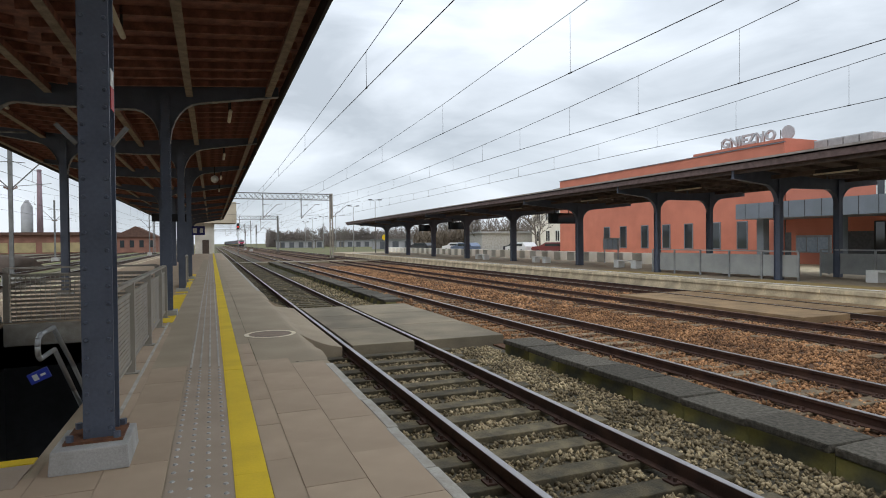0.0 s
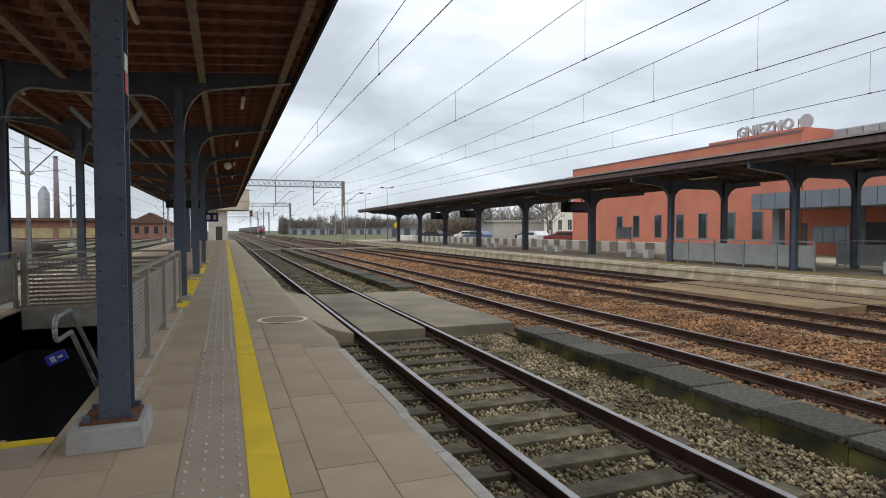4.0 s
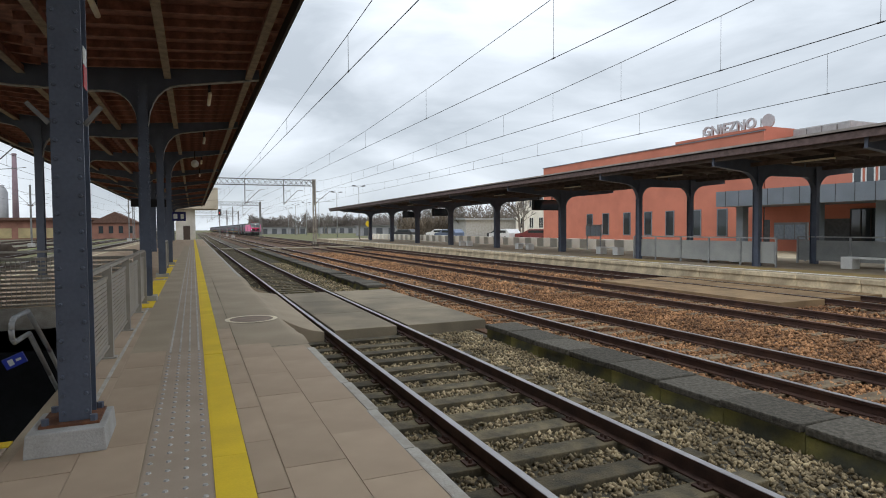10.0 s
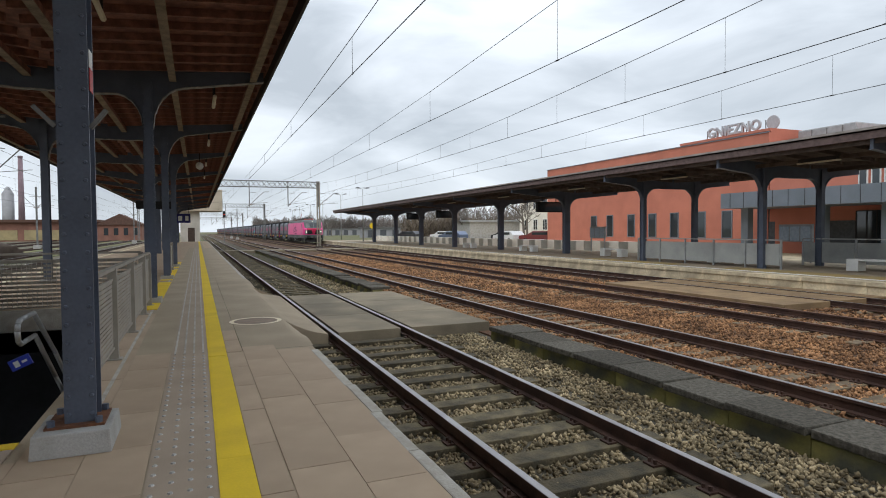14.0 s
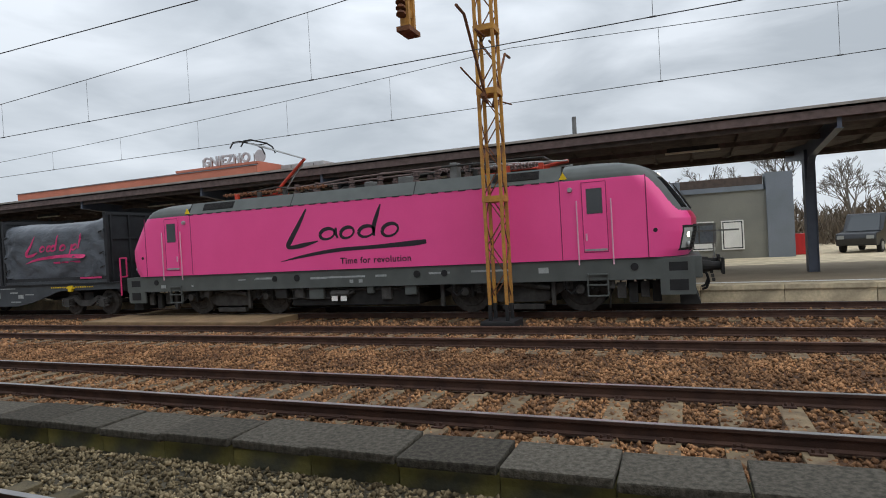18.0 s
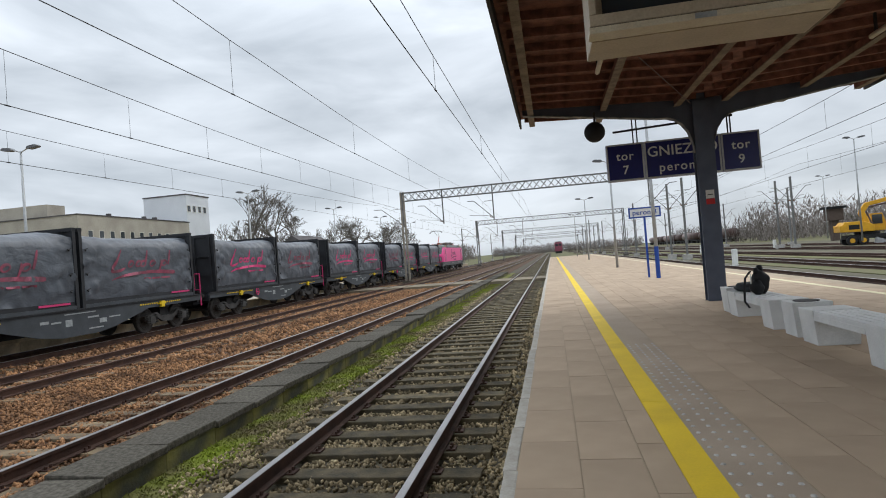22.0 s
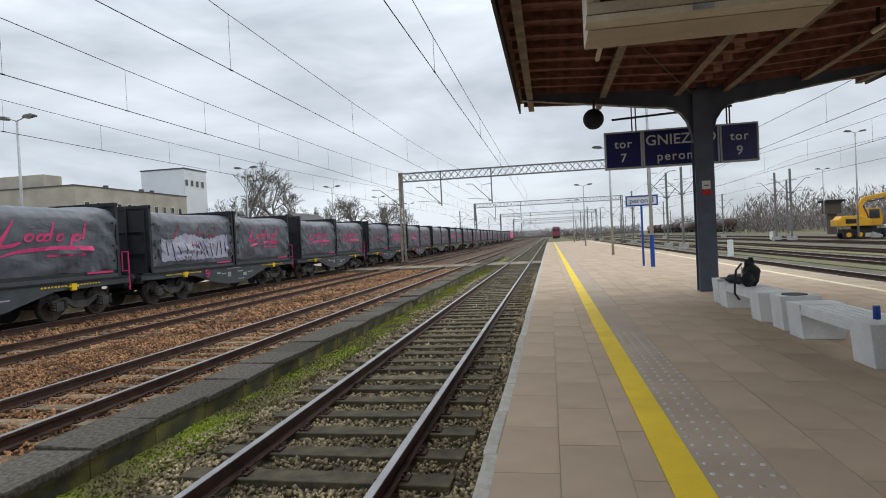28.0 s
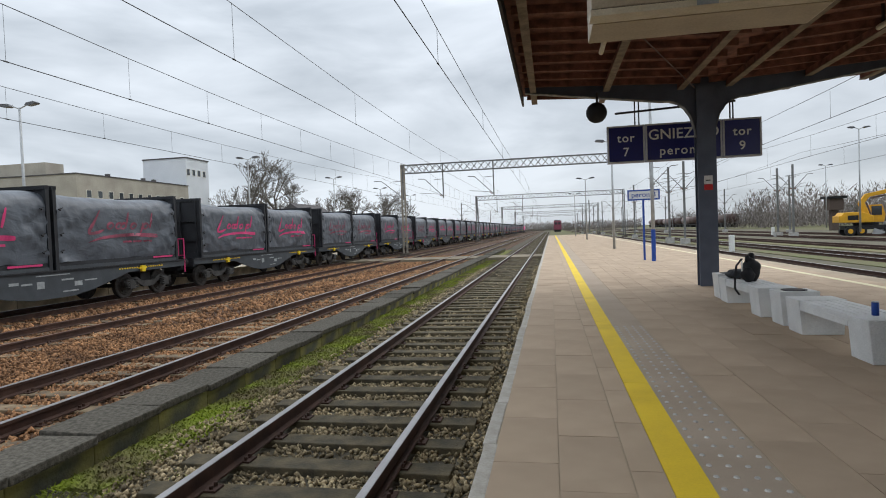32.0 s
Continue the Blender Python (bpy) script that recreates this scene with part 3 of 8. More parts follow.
solid("moss_strip", boxes((3.34, 3.84, -60, -5.2, -0.62, -0.572)), "moss", "bright green moss and grass along the kerb", "moss", kind="stuff")
turf("moss_tufts", 34000, (3.2, 3.84, -48, -4.5), -0.575, "moss", "bright green moss tufts along the kerb", 0.032, 0.8)
turf("moss_fringe", 3500, (2.75, 3.3, -48, -4.5), -0.585, "moss", "thin green moss fringe in the old ballast", 0.022, 0.8)
turf("weed_tufts", 6000, (0.05, 3.8, -60, -18), -0.58, "grass", "sparse weeds in the old ballast")
turf("weed_tufts_north", 9000, (0.05, 3.8, 18, 60), -0.58, "grass", "sparse weeds in the old ballast")

# ---- low kerb of an old platform between the tracks ----
kerb = thing("old_kerb", "row of weathered dark concrete kerb slabs with mossy faces", "kerb")
kerb["kind"] = "structure"
cap = mesh_of(boxes((0, 0.68, 0.012, 0.938, -0.09, 0.0)), "slab", "old_concrete", bevel=0.02)
face = mesh_of(boxes((0.05, 0.4, 0.004, 0.946, -0.34, -0.09)), "block", "mossy", bevel=0.01)
y = -58.0
while y < 62:
    if not (10.3 < y < 18.2):
        z = -0.305 + random.uniform(-0.02, 0.016)
        piece("slab", cap, kerb, pose(3.84 + random.uniform(-0.02, 0.02), y, z, random.uniform(-1.0, 1.0), random.uniform(-1.5, 1.5), random.uniform(-1.2, 1.2)))
        piece("block", face, kerb, pose(3.84, y, z - 0.004))
    y += 0.95

# ---- platforms ----
HOLE = (-5.55, -2.80, 5.38, 14.6)   # stair opening
RAMP = (11.15, 18.3)
APRON = (8.3, 21.0)                 # paved apron that dips to the crossing
P3 = (-8.4, -0.0, -118.0, 105.0)
bm = boxes((P3[0], -0.03, P3[2], HOLE[2], -0.9, -0.006), (P3[0], -0.03, APRON[1], P3[3], -0.9, -0.006), (P3[0], HOLE[0], HOLE[2], APRON[1], -0.9, -0.006),
           (HOLE[1], -0.03, HOLE[2], APRON[0], -0.9, -0.006), (HOLE[1], -0.97, APRON[0], APRON[1], -0.9, -0.006), (HOLE[0], HOLE[1], HOLE[3], APRON[1], -0.9, -0.006))
platform_3 = solid("platform_3", bm, "paver_grey", kind="structure", label="island platform paved with tan slabs and a pale concrete edge")
P2 = (16.6, 25.2, -120.0, 95.0)
platform_2 = solid("platform_2", boxes((P2[0] + 0.06, P2[1], P2[2], P2[3], -0.9, -0.005)), "paver_grey", kind="structure", label="second platform with a stained concrete edge wall")
me = mesh_of(boxes((0, 0.05, 0.01, 1.99, -0.86, -0.13)), "wall_panel", "concrete_wall")
me2 = mesh_of(boxes((-0.05, 0.5, 0.005, 1.995, -0.13, 0.0)), "edge_slab", "concrete_wall", bevel=0.01)
for i in range(90):
    piece("wall_panel", me, platform_2, pose(P2[0], -95 + 2 * i, random.uniform(-0.004, 0.004)))
    piece("edge_slab", me2, platform_2, pose(P2[0], -95 + 2 * i, random.uniform(-0.004, 0.004)))
solid("edge_line", boxes((P2[0] + 0.75, P2[0] + 0.95, -95, 85, -0.003, 0.004)), "white", "pale painted line along the second platform", "marking", kind="structure")
for y0, y1 in ((9.3, 17.2), (20, 26.0)):
    solid("yellow_marking", boxes((17.6, 18.6, y0, y1, -0.004, 0.012)), "yellow_faded", "yellow painted strip on the second platform", "marking", kind="structure")

# near paving of platform 3
W1, L1 = 0.43, 0.92


def paver_mesh(w, l, mat):
    return mesh_of(boxes((0.0025, w - 0.0025, 0.0025, l - 0.0025, -0.03, 0.0)), "paver", mat, bevel=0.002)


pm = paver_mesh(W1, L1, "paver")
edge_me = mesh_of(boxes((-0.10, 0.0, 0.003, 0.997, -0.16, 0.002)), "edge_stone", "coping", bevel=0.012)
rest_pavers = bmesh.new()
count = 0
cols = [(-0.53, 0), (-0.96, 1)] + [(-1.85 - W1 * i, i) for i in range(1, 16)]
for x, k in cols:
    y = -116 + (k % 2) * 0.4
    while y < 100:
        yy = y + L1 / 2
        inhole = HOLE[0] < x + W1 and x < HOLE[1] and HOLE[2] - 0.3 < yy < HOLE[3] + 0.3
        ramped = x > -0.97 and APRON[0] < yy < APRON[1]
        grey = yy > 8.3 and x > -2.4
        if not inhole and not ramped and x > -8.3 and not (grey and yy < 62):
            z = random.uniform(-0.0022, 0.0012)
            if x > -4.1 and -13 < y < 9.5 and count < 300:
                piece("paver", pm, platform_3, pose(x, y, z))
                count += 1
            else:
                box(rest_pavers, x + 0.003, x + W1 - 0.003, y + 0.003, y + L1 - 0.003, -0.03, z)
        y += L1
fill = mesh_of(boxes((-1.166, -0.965, 0.004, 0.916, -0.05, 0.0)), "border_paver", "paver", bevel=0.003)
for i in range(-60, 11):
    piece("border_paver", fill, platform_3, pose(0, i * L1, random.uniform(-0.002, 0.001)))
part("far_border", boxes((-1.166, -0.965, -116, -55.2, -0.05, 0.0), (-1.166, -0.962, 10.13, 102, -0.05, -0.002)), "paver_grey", platform_3)
rp = part("far_paving", rest_pavers, "paver_rest", platform_3)
rp["kind"] = "stuff"
part("smooth_paving", boxes((-2.38, -1.84, 8.3, 62, -0.05, -0.002), (-0.955, -0.11, APRON[1], 62, -0.05, -0.002)), "paver_grey", platform_3, "grey concrete paving")
for i in range(-60, 60):
    if not (APRON[0] - 1.0 < i < APRON[1]):
        piece("edge_stone", edge_me, platform_3, pose(random.uniform(-0.012, 0.008), i, 0.0, 0, 0, random.uniform(-0.3, 0.3)))
bm = bmesh.new()
box(bm, -0.10, 0.0, -118, -60, -0.16, 0.002)
box(bm, -0.10, 0.0, 60, 105, -0.16, 0.002)
part("far_edge", bm, "coping", platform_3)
solid("platform_face", boxes((-0.09, -0.04, -118, APRON[0], -0.85, -0.16), (-0.09, -0.04, APRON[1], 105, -0.85, -0.16)), "concrete", "shaded concrete face under the platform edge", "wall", kind="structure")

# yellow line, drain line and tactile strip
ym = mesh_of(boxes((-1.40, -1.17, 0.003, 3.697, -0.04, 0.003)), "yellow_slab", "yellow")
for i in range(-17, 16):
    piece("yellow_slab", ym, platform_3, pose(0, 8.09 - 3.7 + 3.7 * i, random.uniform(-0.001, 0.001)))
part("far_yellow_line", boxes((-1.40, -1.17, -116, -58.52, -0.04, 0.003), (-1.40, -1.17, 63.6, 104, -0.04, 0.003)), "yellow", platform_3)
part("west_line", boxes((-7.5, -7.32, -116, 104, -0.04, 0.003)), "line_pale", platform_3, "pale line along the far platform side")
part("tactile_base", boxes((-1.84, -1.40, -116, 104, -0.05, -0.001)), "paver_dull", platform_3, "grey tactile paving strip")
bm = bmesh.new()
for r in range(4):
    x = -1.80 + 0.115 * r
    y = -10.0
    while y < 8.3:
        tube(bm, (x, y, -0.002), (x, y, 0.0075), 0.02, 0.013, seg=8)
        y += 0.17
part("tactile_studs", bm, "stud", platform_3, "small steel studs")["kind"] = "stuff"
for r in range(4):
    x = -1.80 + 0.115 * r
    part("guide_rib", boxes((x - 0.012, x + 0.012, 8.4, 60, -0.002, 0.007)), "coping", platform_3)
part("drain_line", boxes((-2.40, -2.36, 5.7, 30, -0.05, 0.004)), "coping", platform_3, "pale joint strip")
for y0, y1 in ((13.5, 20.6), (21.4, 27.5), (28.6, 34.0)):
    part("hazard_pad", boxes((-2.66, -2.3, y0, y1, -0.03, 0.012)), "yellow", platform_3, "yellow painted strip along the column feet")
part("pit_edge_line", boxes((HOLE[0], HOLE[1], 5.24, 5.37, -0.05, 0.004)), "yellow", platform_3, "yellow line at the top of the stairs")
part("pit_landing", boxes((HOLE[0], HOLE[1], 4.75, 5.22, -0.05, 0.002)), "paver_dull", platform_3)

# ramp and crossing
def apron_edge(y):
    """How far the apron reaches towards the rail at y."""
    if RAMP[0] <= y <= RAMP[1]:
        return 0.78
    f = (y - APRON[0]) / (RAMP[0] - APRON[0]) if y < RAMP[0] else (APRON[1] - y) / (APRON[1] - RAMP[1])
    return -0.02 + 0.24 * f


def apron_drop(y):
    f = min(1.0, max(0.0, (y - APRON[0]) / 2.4 if y < 15 else (APRON[1] - y) / 2.4))
    return f * f * (3 - 2 * f)


def apron_profile(x):
    """Level on the platform, a short dip at its edge, then nearly level to the rail."""
    f = min(1.0, max(0.0, (x + 0.14) / 0.42))
    return -0.27 * f * f * (3 - 2 * f) - 0.09 * min(1.0, max(0.0, (x - 0.25) / 0.53))


ys = [APRON[0] + 0.2 * i for i in range(14)] + [RAMP[0] - 0.02, RAMP[0] + 0.001] + [RAMP[0] + 0.5 * i for i in range(1, 14)] + [RAMP[1] - 0.001, RAMP[1] + 0.02] + [RAMP[1] + 0.25 * i for i in range(1, 11)] + [APRON[1]]
bm = bmesh.new()
rows = []
for y in ys:
    row = []
    for i in range(25):
        x = -0.955 + (apron_edge(y) + 0.955) * i / 24
        row.append(bm.verts.new((x, y, -0.003 + apron_profile(x) * apron_drop(y))))
    row.append(bm.verts.new((apron_edge(y), y, -0.85)))
    rows.append(row)
for p, q in zip(rows, rows[1:]):
    for i in range(25):
        bm.faces.new((p[i], p[i + 1], q[i + 1], q[i]))
solid("crossing_ramp", bm, "paver_grey", "smooth grey concrete apron from the platform to the rails", "ramp", kind="structure")
cross = thing("track_crossing", "grey concrete slab crossing over the platform track", "crossing")
for x0, x1 in ((1.0, 2.28), (2.52, 4.3)):
    for k in range(3):
        y0 = RAMP[0] + 0.1 + k * 2.35
        part("slab", boxes((x0, x1, y0 + 0.01, y0 + 2.34, -0.62, ZR - 0.01)), "crossing", cross, bevel=0.015)
bm = bmesh.new()
for i in range(40):
    a0, a1 = 2 * math.pi * i / 40, 2 * math.pi * (i + 1) / 40
    vs = [bm.verts.new((r * math.cos(a), r * math.sin(a), z)) for r, a, z in ((0.45, a0, 0.006), (0.45, a1, 0.006), (0.375, a1, 0.006), (0.375, a0, 0.006))]
    bm.faces.new(vs)
rg = thing("manhole", "round manhole cover with a pale ring in the platform", "manhole", at=pose(-0.56, 10.98, 0.0))
part("ring", bm, "manhole_ring", rg)
bm = bmesh.new()
tube(bm, (0, 0, -0.02), (0, 0, 0.004), 0.375, seg=32)
part("cover", bm, "manhole_cover", rg)
c2 = thing("track_crossing", "brown timber and concrete crossing by the second platform", "crossing")
for x0, x1 in ((12.35, 14.1), (14.42, 15.6), (15.95, 16.58)):
    part("slab", boxes((x0, x1, 10.4, 17.6, -0.62, ZR - 0.01)), "crossing_brown", c2, bevel=0.015)
c3 = thing("track_crossing", "pale timber service crossing over all tracks", "crossing")
for x0, x1 in ((0.0, 0.78), (1.0, 2.28), (2.5, 5.3), (5.53, 6.8), (7.04, 10.03), (10.27, 11.54), (11.78, 14.1), (14.36, 15.6), (15.85, 16.58)):
    part("deck", boxes((x0, x1, -44.6, -41.0, -0.62, ZR - 0.008)), "crossing", c3)
for x0, x1 in ((0.0, 0.78), (1.0, 2.28), (2.5, 5.3), (5.53, 6.8), (7.04, 10.03), (10.27, 11.54), (11.78, 14.1), (14.36, 15.6), (15.85, 16.58)):
    part("deck", boxes((x0, x1, 62.0, 65.0, -0.62, ZR - 0.008)), "crossing", c3)

# ---- stair pit ----
pit = thing("stairwell", "dark stairwell leading down from the platform", "stairs")
pit["kind"] = "structure"
# near-black walls and steps: the unlit depth is put into their colour
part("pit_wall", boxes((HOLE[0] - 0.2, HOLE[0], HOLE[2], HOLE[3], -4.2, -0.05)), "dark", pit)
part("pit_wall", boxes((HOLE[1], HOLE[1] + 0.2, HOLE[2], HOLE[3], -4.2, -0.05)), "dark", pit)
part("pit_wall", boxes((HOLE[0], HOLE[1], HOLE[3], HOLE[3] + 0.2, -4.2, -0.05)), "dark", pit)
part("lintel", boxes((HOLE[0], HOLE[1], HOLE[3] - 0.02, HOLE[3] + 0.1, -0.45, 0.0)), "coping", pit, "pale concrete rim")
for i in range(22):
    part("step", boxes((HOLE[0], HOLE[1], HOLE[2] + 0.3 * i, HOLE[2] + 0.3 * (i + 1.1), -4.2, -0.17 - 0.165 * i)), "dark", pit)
bs = thing("stair_sign", "small blue platform sign in the stairwell", "sign", at=pose(-3.52, 9.0, 0.0, 0, -24, 0))
# blue plate has a weak emission added to its colour
part("plate", boxes((-0.24, 0.0, -0.02, 0.02, -0.07, 0.07)), "sign_lit", bs)
part("figure", boxes((-0.19, -0.13, -0.026, -0.021, -0.04, 0.04), (-0.1, -0.04, -0.026, -0.021, -0.015, 0.015)), "white", bs)


def rail_tube(name, pts, r, mat, parent, seg=10):
    bm = bmesh.new()
    for a, b in zip(pts, pts[1:]):
        tube(bm, a, b, r, seg=seg)
    return part(name, bm, mat, parent, smooth=True)


hr = thing("stair_handrail", "bent stainless steel stair handrail", "handrail")
upper = [(-2.92, 6.02, 0.66), (-2.92, 5.95, 0.70), (-2.92, 5.93, 0.78), (-2.92, 5.95, 0.84), (-2.92, 6.02, 0.87), (-2.92, 6.48, 0.87), (-2.92, 7.3, 0.35), (-2.92, 9.5, -1.2)]
rail_tube("upper_rail", upper, 0.022, "galv", hr)
rail_tube("lower_rail", [upper[0], (-2.92, 6.5, 0.66), (-2.92, 7.28, 0.10), (-2.92, 9.5, -1.5)], 0.022, "galv", hr)


# ---- railings round the stairs ----
def railing(name, pts, h, label, holes=True, pitch=0.052, low=0.16):
    f = thing(name, label, "railing", "stair railings")
    for p in pts:
        part("post", boxes((p[0] - 0.05, p[0] + 0.05, p[1] - 0.05, p[1] + 0.05, 0, h)), "fence_grey", f)
        part("foot_plate", boxes((p[0] - 0.09, p[0] + 0.09, p[1] - 0.09, p[1] + 0.09, 0, 0.015)), "fence_grey", f)
    for a, b in zip(pts, pts[1:]):
        bm = bmesh.new()
        bar(bm, (*a, h), (*b, h), 0.07, 0.04)
        part("top_rail", bm, "fence_grey", f)
        a3, b3 = Vector((*a, 0)), Vector((*b, 0))
        d = (b3 - a3)
        ln = d.length
        d.normalize()
        bm = bmesh.new()
        z0, z1 = low, h - 0.14
        bar(bm, a3 + d * 0.08 + Vector((0, 0, z0)), b3 - d * 0.08 + Vector((0, 0, z0)), 0.03)
        bar(bm, a3 + d * 0.08 + Vector((0, 0, z1)), b3 - d * 0.08 + Vector((0, 0, z1)), 0.03)
        web = pitch * (0.6 if holes else 0.82)
        n = int((z1 - z0) / pitch)
        for i in range(n + 1):
            z = z0 + i * pitch
            bar(bm, a3 + d * 0.08 + Vector((0, 0, z)), b3 - d * 0.08 + Vector((0, 0, z)), 0.003, web)
        if holes:
            k = int((ln - 0.16) / pitch)
            for i in range(k + 1):
                p = a3 + d * (0.08 + i * pitch)
                bar(bm, p + Vector((0, 0, z0)), p + Vector((0, 0, z1)), 0.0034, web)
        part("perforated_panel", bm, "fence_grey", f, "perforated sheet panel")["kind"] = "stuff"
    return f


railing("stair_railing", [(-2.5, 6.2), (-2.5, 8.43), (-2.5, 10.63), (-2.5, 12.83), (-2.5, 14.3)], 1.16, "grey-brown railing of perforated panels beside the stairs", holes=False)
railing("stair_railing", [(-5.75, 5.6), (-5.75, 7.8), (-5.75, 10.0), (-5.75, 12.2), (-5.75, 14.9)], 1.16, "grey-brown perforated railing on the far side of the stairs")
railing("stair_railing", [(-5.6, 15.0), (-4.1, 15.0), (-2.7, 15.0)], 1.16, "grey-brown perforated railing at the head of the stairwell", pitch=0.09, low=0.0)
railing("stair_railing", [(-2.5, 23.0), (-2.5, 25.0), (-2.5, 27.0)], 1.16, "grey-brown railing beside the canopy columns", holes=False)


# ---- canopies ----


def rivets(bm, pts, r=0.019):
    for p in pts:
        tube(bm, Vector(p) - Vector((0, 0.001, 0)), Vector(p) + Vector((0, -0.012, 0)), r, r * 0.6, seg=6)


def canopy(name, cx, half, y0, y1, z_mid, z_edge, singles, pairs, pair_off, label, steel, wood, beam, detail):
    c = thing(name, label, "platform canopy", "platform canopies")
    t = 0.05
    for s in (-1, 1):
        deck = bmesh.new()
        prism(deck, [(cx, z_mid), (cx + s * half, z_edge), (cx + s * half, z_edge + t), (cx, z_mid + t)], y0, y1)
        part("board_deck", deck, wood, c, "dark brown board underside")
        top = bmesh.new()
        prism(top, [(cx, z_mid + t + 0.004), (cx + s * (half + 0.05), z_edge + t + 0.004), (cx + s * (half + 0.05), z_edge + t + 0.05), (cx, z_mid + t + 0.05)], y0 - 0.05, y1 + 0.05)
        part("roofing", top, "roof_felt", c)
    slope = (z_edge - z_mid) / half
    zat = lambda x: z_mid + abs(x - cx) * slope
    step = 0.72 if detail else 1.2
    far = bmesh.new()
    y = y0 + 0.25
    jm = {}
    for s in (-1, 1):
        bm = bmesh.new()
        bar(bm, (s * 0.1, 0, z_mid - 0.07 + 0.1 * slope), (s * (half - 0.1), 0, z_edge - 0.07 - 0.1 * slope), 0.08, 0.14)
        jm[s] = mesh_of(bm, "rafter", wood)
    while y < y1 - 0.2:
        for s in (-1, 1):
            if detail and y < 40:
                piece("rafter", jm[s], c, pose(cx, y, 0))
            else:
                bar(far, (cx + s * 0.1, y, z_mid - 0.07 + 0.1 * slope), (cx + s * (half - 0.1), y, z_edge - 0.07 - 0.1 * slope), 0.08, 0.14)
        y += step
    part("far_rafters", far, wood, c)["kind"] = "stuff"
    for x in ((-0.2, -1.95, -3.66, -4.74, -6.45, -8.2) if detail else (cx - 4.0, cx - 2.1, cx + 2.1, cx + 4.0)):
        b = part("purlin", boxes((x - 0.06, x + 0.06, y0 + 0.3, y1, zat(x) - 0.27, zat(x) - 0.13)), wood if detail else beam, c)
        if detail:
            part("purlin_flange", boxes((x - 0.075, x + 0.075, y0 + 0.3, y1, zat(x) - 0.286, zat(x) - 0.271)), beam, b, "pale lower flange")
    for s in (-1, 1):
        x = cx + s * half
        part("fascia", boxes((min(x, x + s * 0.05), max(x, x + s * 0.05), y0 - 0.02, y1 + 0.02, z_edge - (0.27 if detail else 0.16), z_edge + 0.1)), "rust_grey" if not detail else "wood_edge", c)
        part("gutter", boxes((min(x, x + s * 0.12), max(x, x + s * 0.12), y0 - 0.05, y1 + 0.05, z_edge + 0.1, z_edge + 0.17)), "gutter", c)

    def column(x, y, w, d, rivet):
        h = zat(x) - 0.2
        a, i, e, f = w / 2, w / 2 - 0.04, d / 2, d / 2 - 0.02
        plan = [(-a, -e), (a, -e), (a, -f), (i, -f), (i, f), (a, f), (a, e), (-a, e), (-a, f), (-i, f), (-i, -f), (-a, -f)]
        bm = bmesh.new()
        lo = [bm.verts.new((x + u, y + v, 0)) for u, v in plan]
        hi = [bm.verts.new((x + u, y + v, h)) for u, v in plan]
        for k in range(12):
            bm.faces.new((lo[k], lo[(k + 1) % 12], hi[(k + 1) % 12], hi[k]))
        bm.faces.new(lo[::-1])
        bm.faces.new(hi)
        col = part("column", bm, steel, c, "riveted dark steel column")
        if rivet:
            bm = bmesh.new()
            z = 0.12
            while z < h - 0.2:
                rivets(bm, [(x - w / 2 + 0.03, y - d / 2, z), (x + w / 2 - 0.03, y - d / 2, z)])
                z += 0.135
            part("rivets", bm, steel, col)["kind"] = "stuff"
        return col

    def arm(y, xs, w):
        """A curved bracket beam over one or two columns."""
        e = half - 0.1
        cut = sorted([-e] + [k - cx + o for k in xs for o in (-1.0, -0.8, -0.6, -0.45, -0.32, -0.22, -0.14, -w / 2 / 1.0, w / 2, 0.14, 0.22, 0.32, 0.45, 0.6, 0.8, 1.0) if abs(o) >= w / 2 - 1e-6] + [e])
        cut = [q for q in cut if -e <= q <= e]
        lo, hi = [], []
        for q in cut:
            x = cx + q
            d = max(0.0, min(abs(x - k) for k in xs) - w / 2)
            inward = half - abs(q)
            drop = min(0.27 + 0.085 * inward, 0.55) if detail else 0.42 + 0.1 * max(0.0, 1 - d / 3.0)
            rx, rz = (0.6, 0.85) if detail else (0.7, 0.7)
            if d < rx:
                drop += rz * (1 - math.sqrt(max(0.0, 1 - ((rx - d) / rx) ** 2)))
            lo.append((x, zat(x) - drop))
            hi.append((x, zat(x) - 0.005))
        bm = bmesh.new()
        prism(bm, lo + hi[::-1], y - 0.05, y + 0.05)
        br = part("bracket", bm, steel, c, "curved riveted bracket beam")
        bm = bmesh.new()
        for a, b in zip(lo, lo[1:]):
            bar(bm, (a[0], y, a[1]), (b[0], y, b[1]), 0.19, 0.016)
        part("flange", bm, "flange" if detail else steel, br, "worn flange edge")
    for y in singles:
        column(cx, y, 0.42, 0.30, detail and -20 < y < 20)
        arm(y, [cx], 0.42)
    for y in pairs:
        off = 1.865 if y == 5.2 else pair_off
        for s in (-1, 1):
            column(cx + s * off, y, 0.21, 0.26, detail and y < 20)
        arm(y, [cx - off, cx + off], 0.21)
    return c


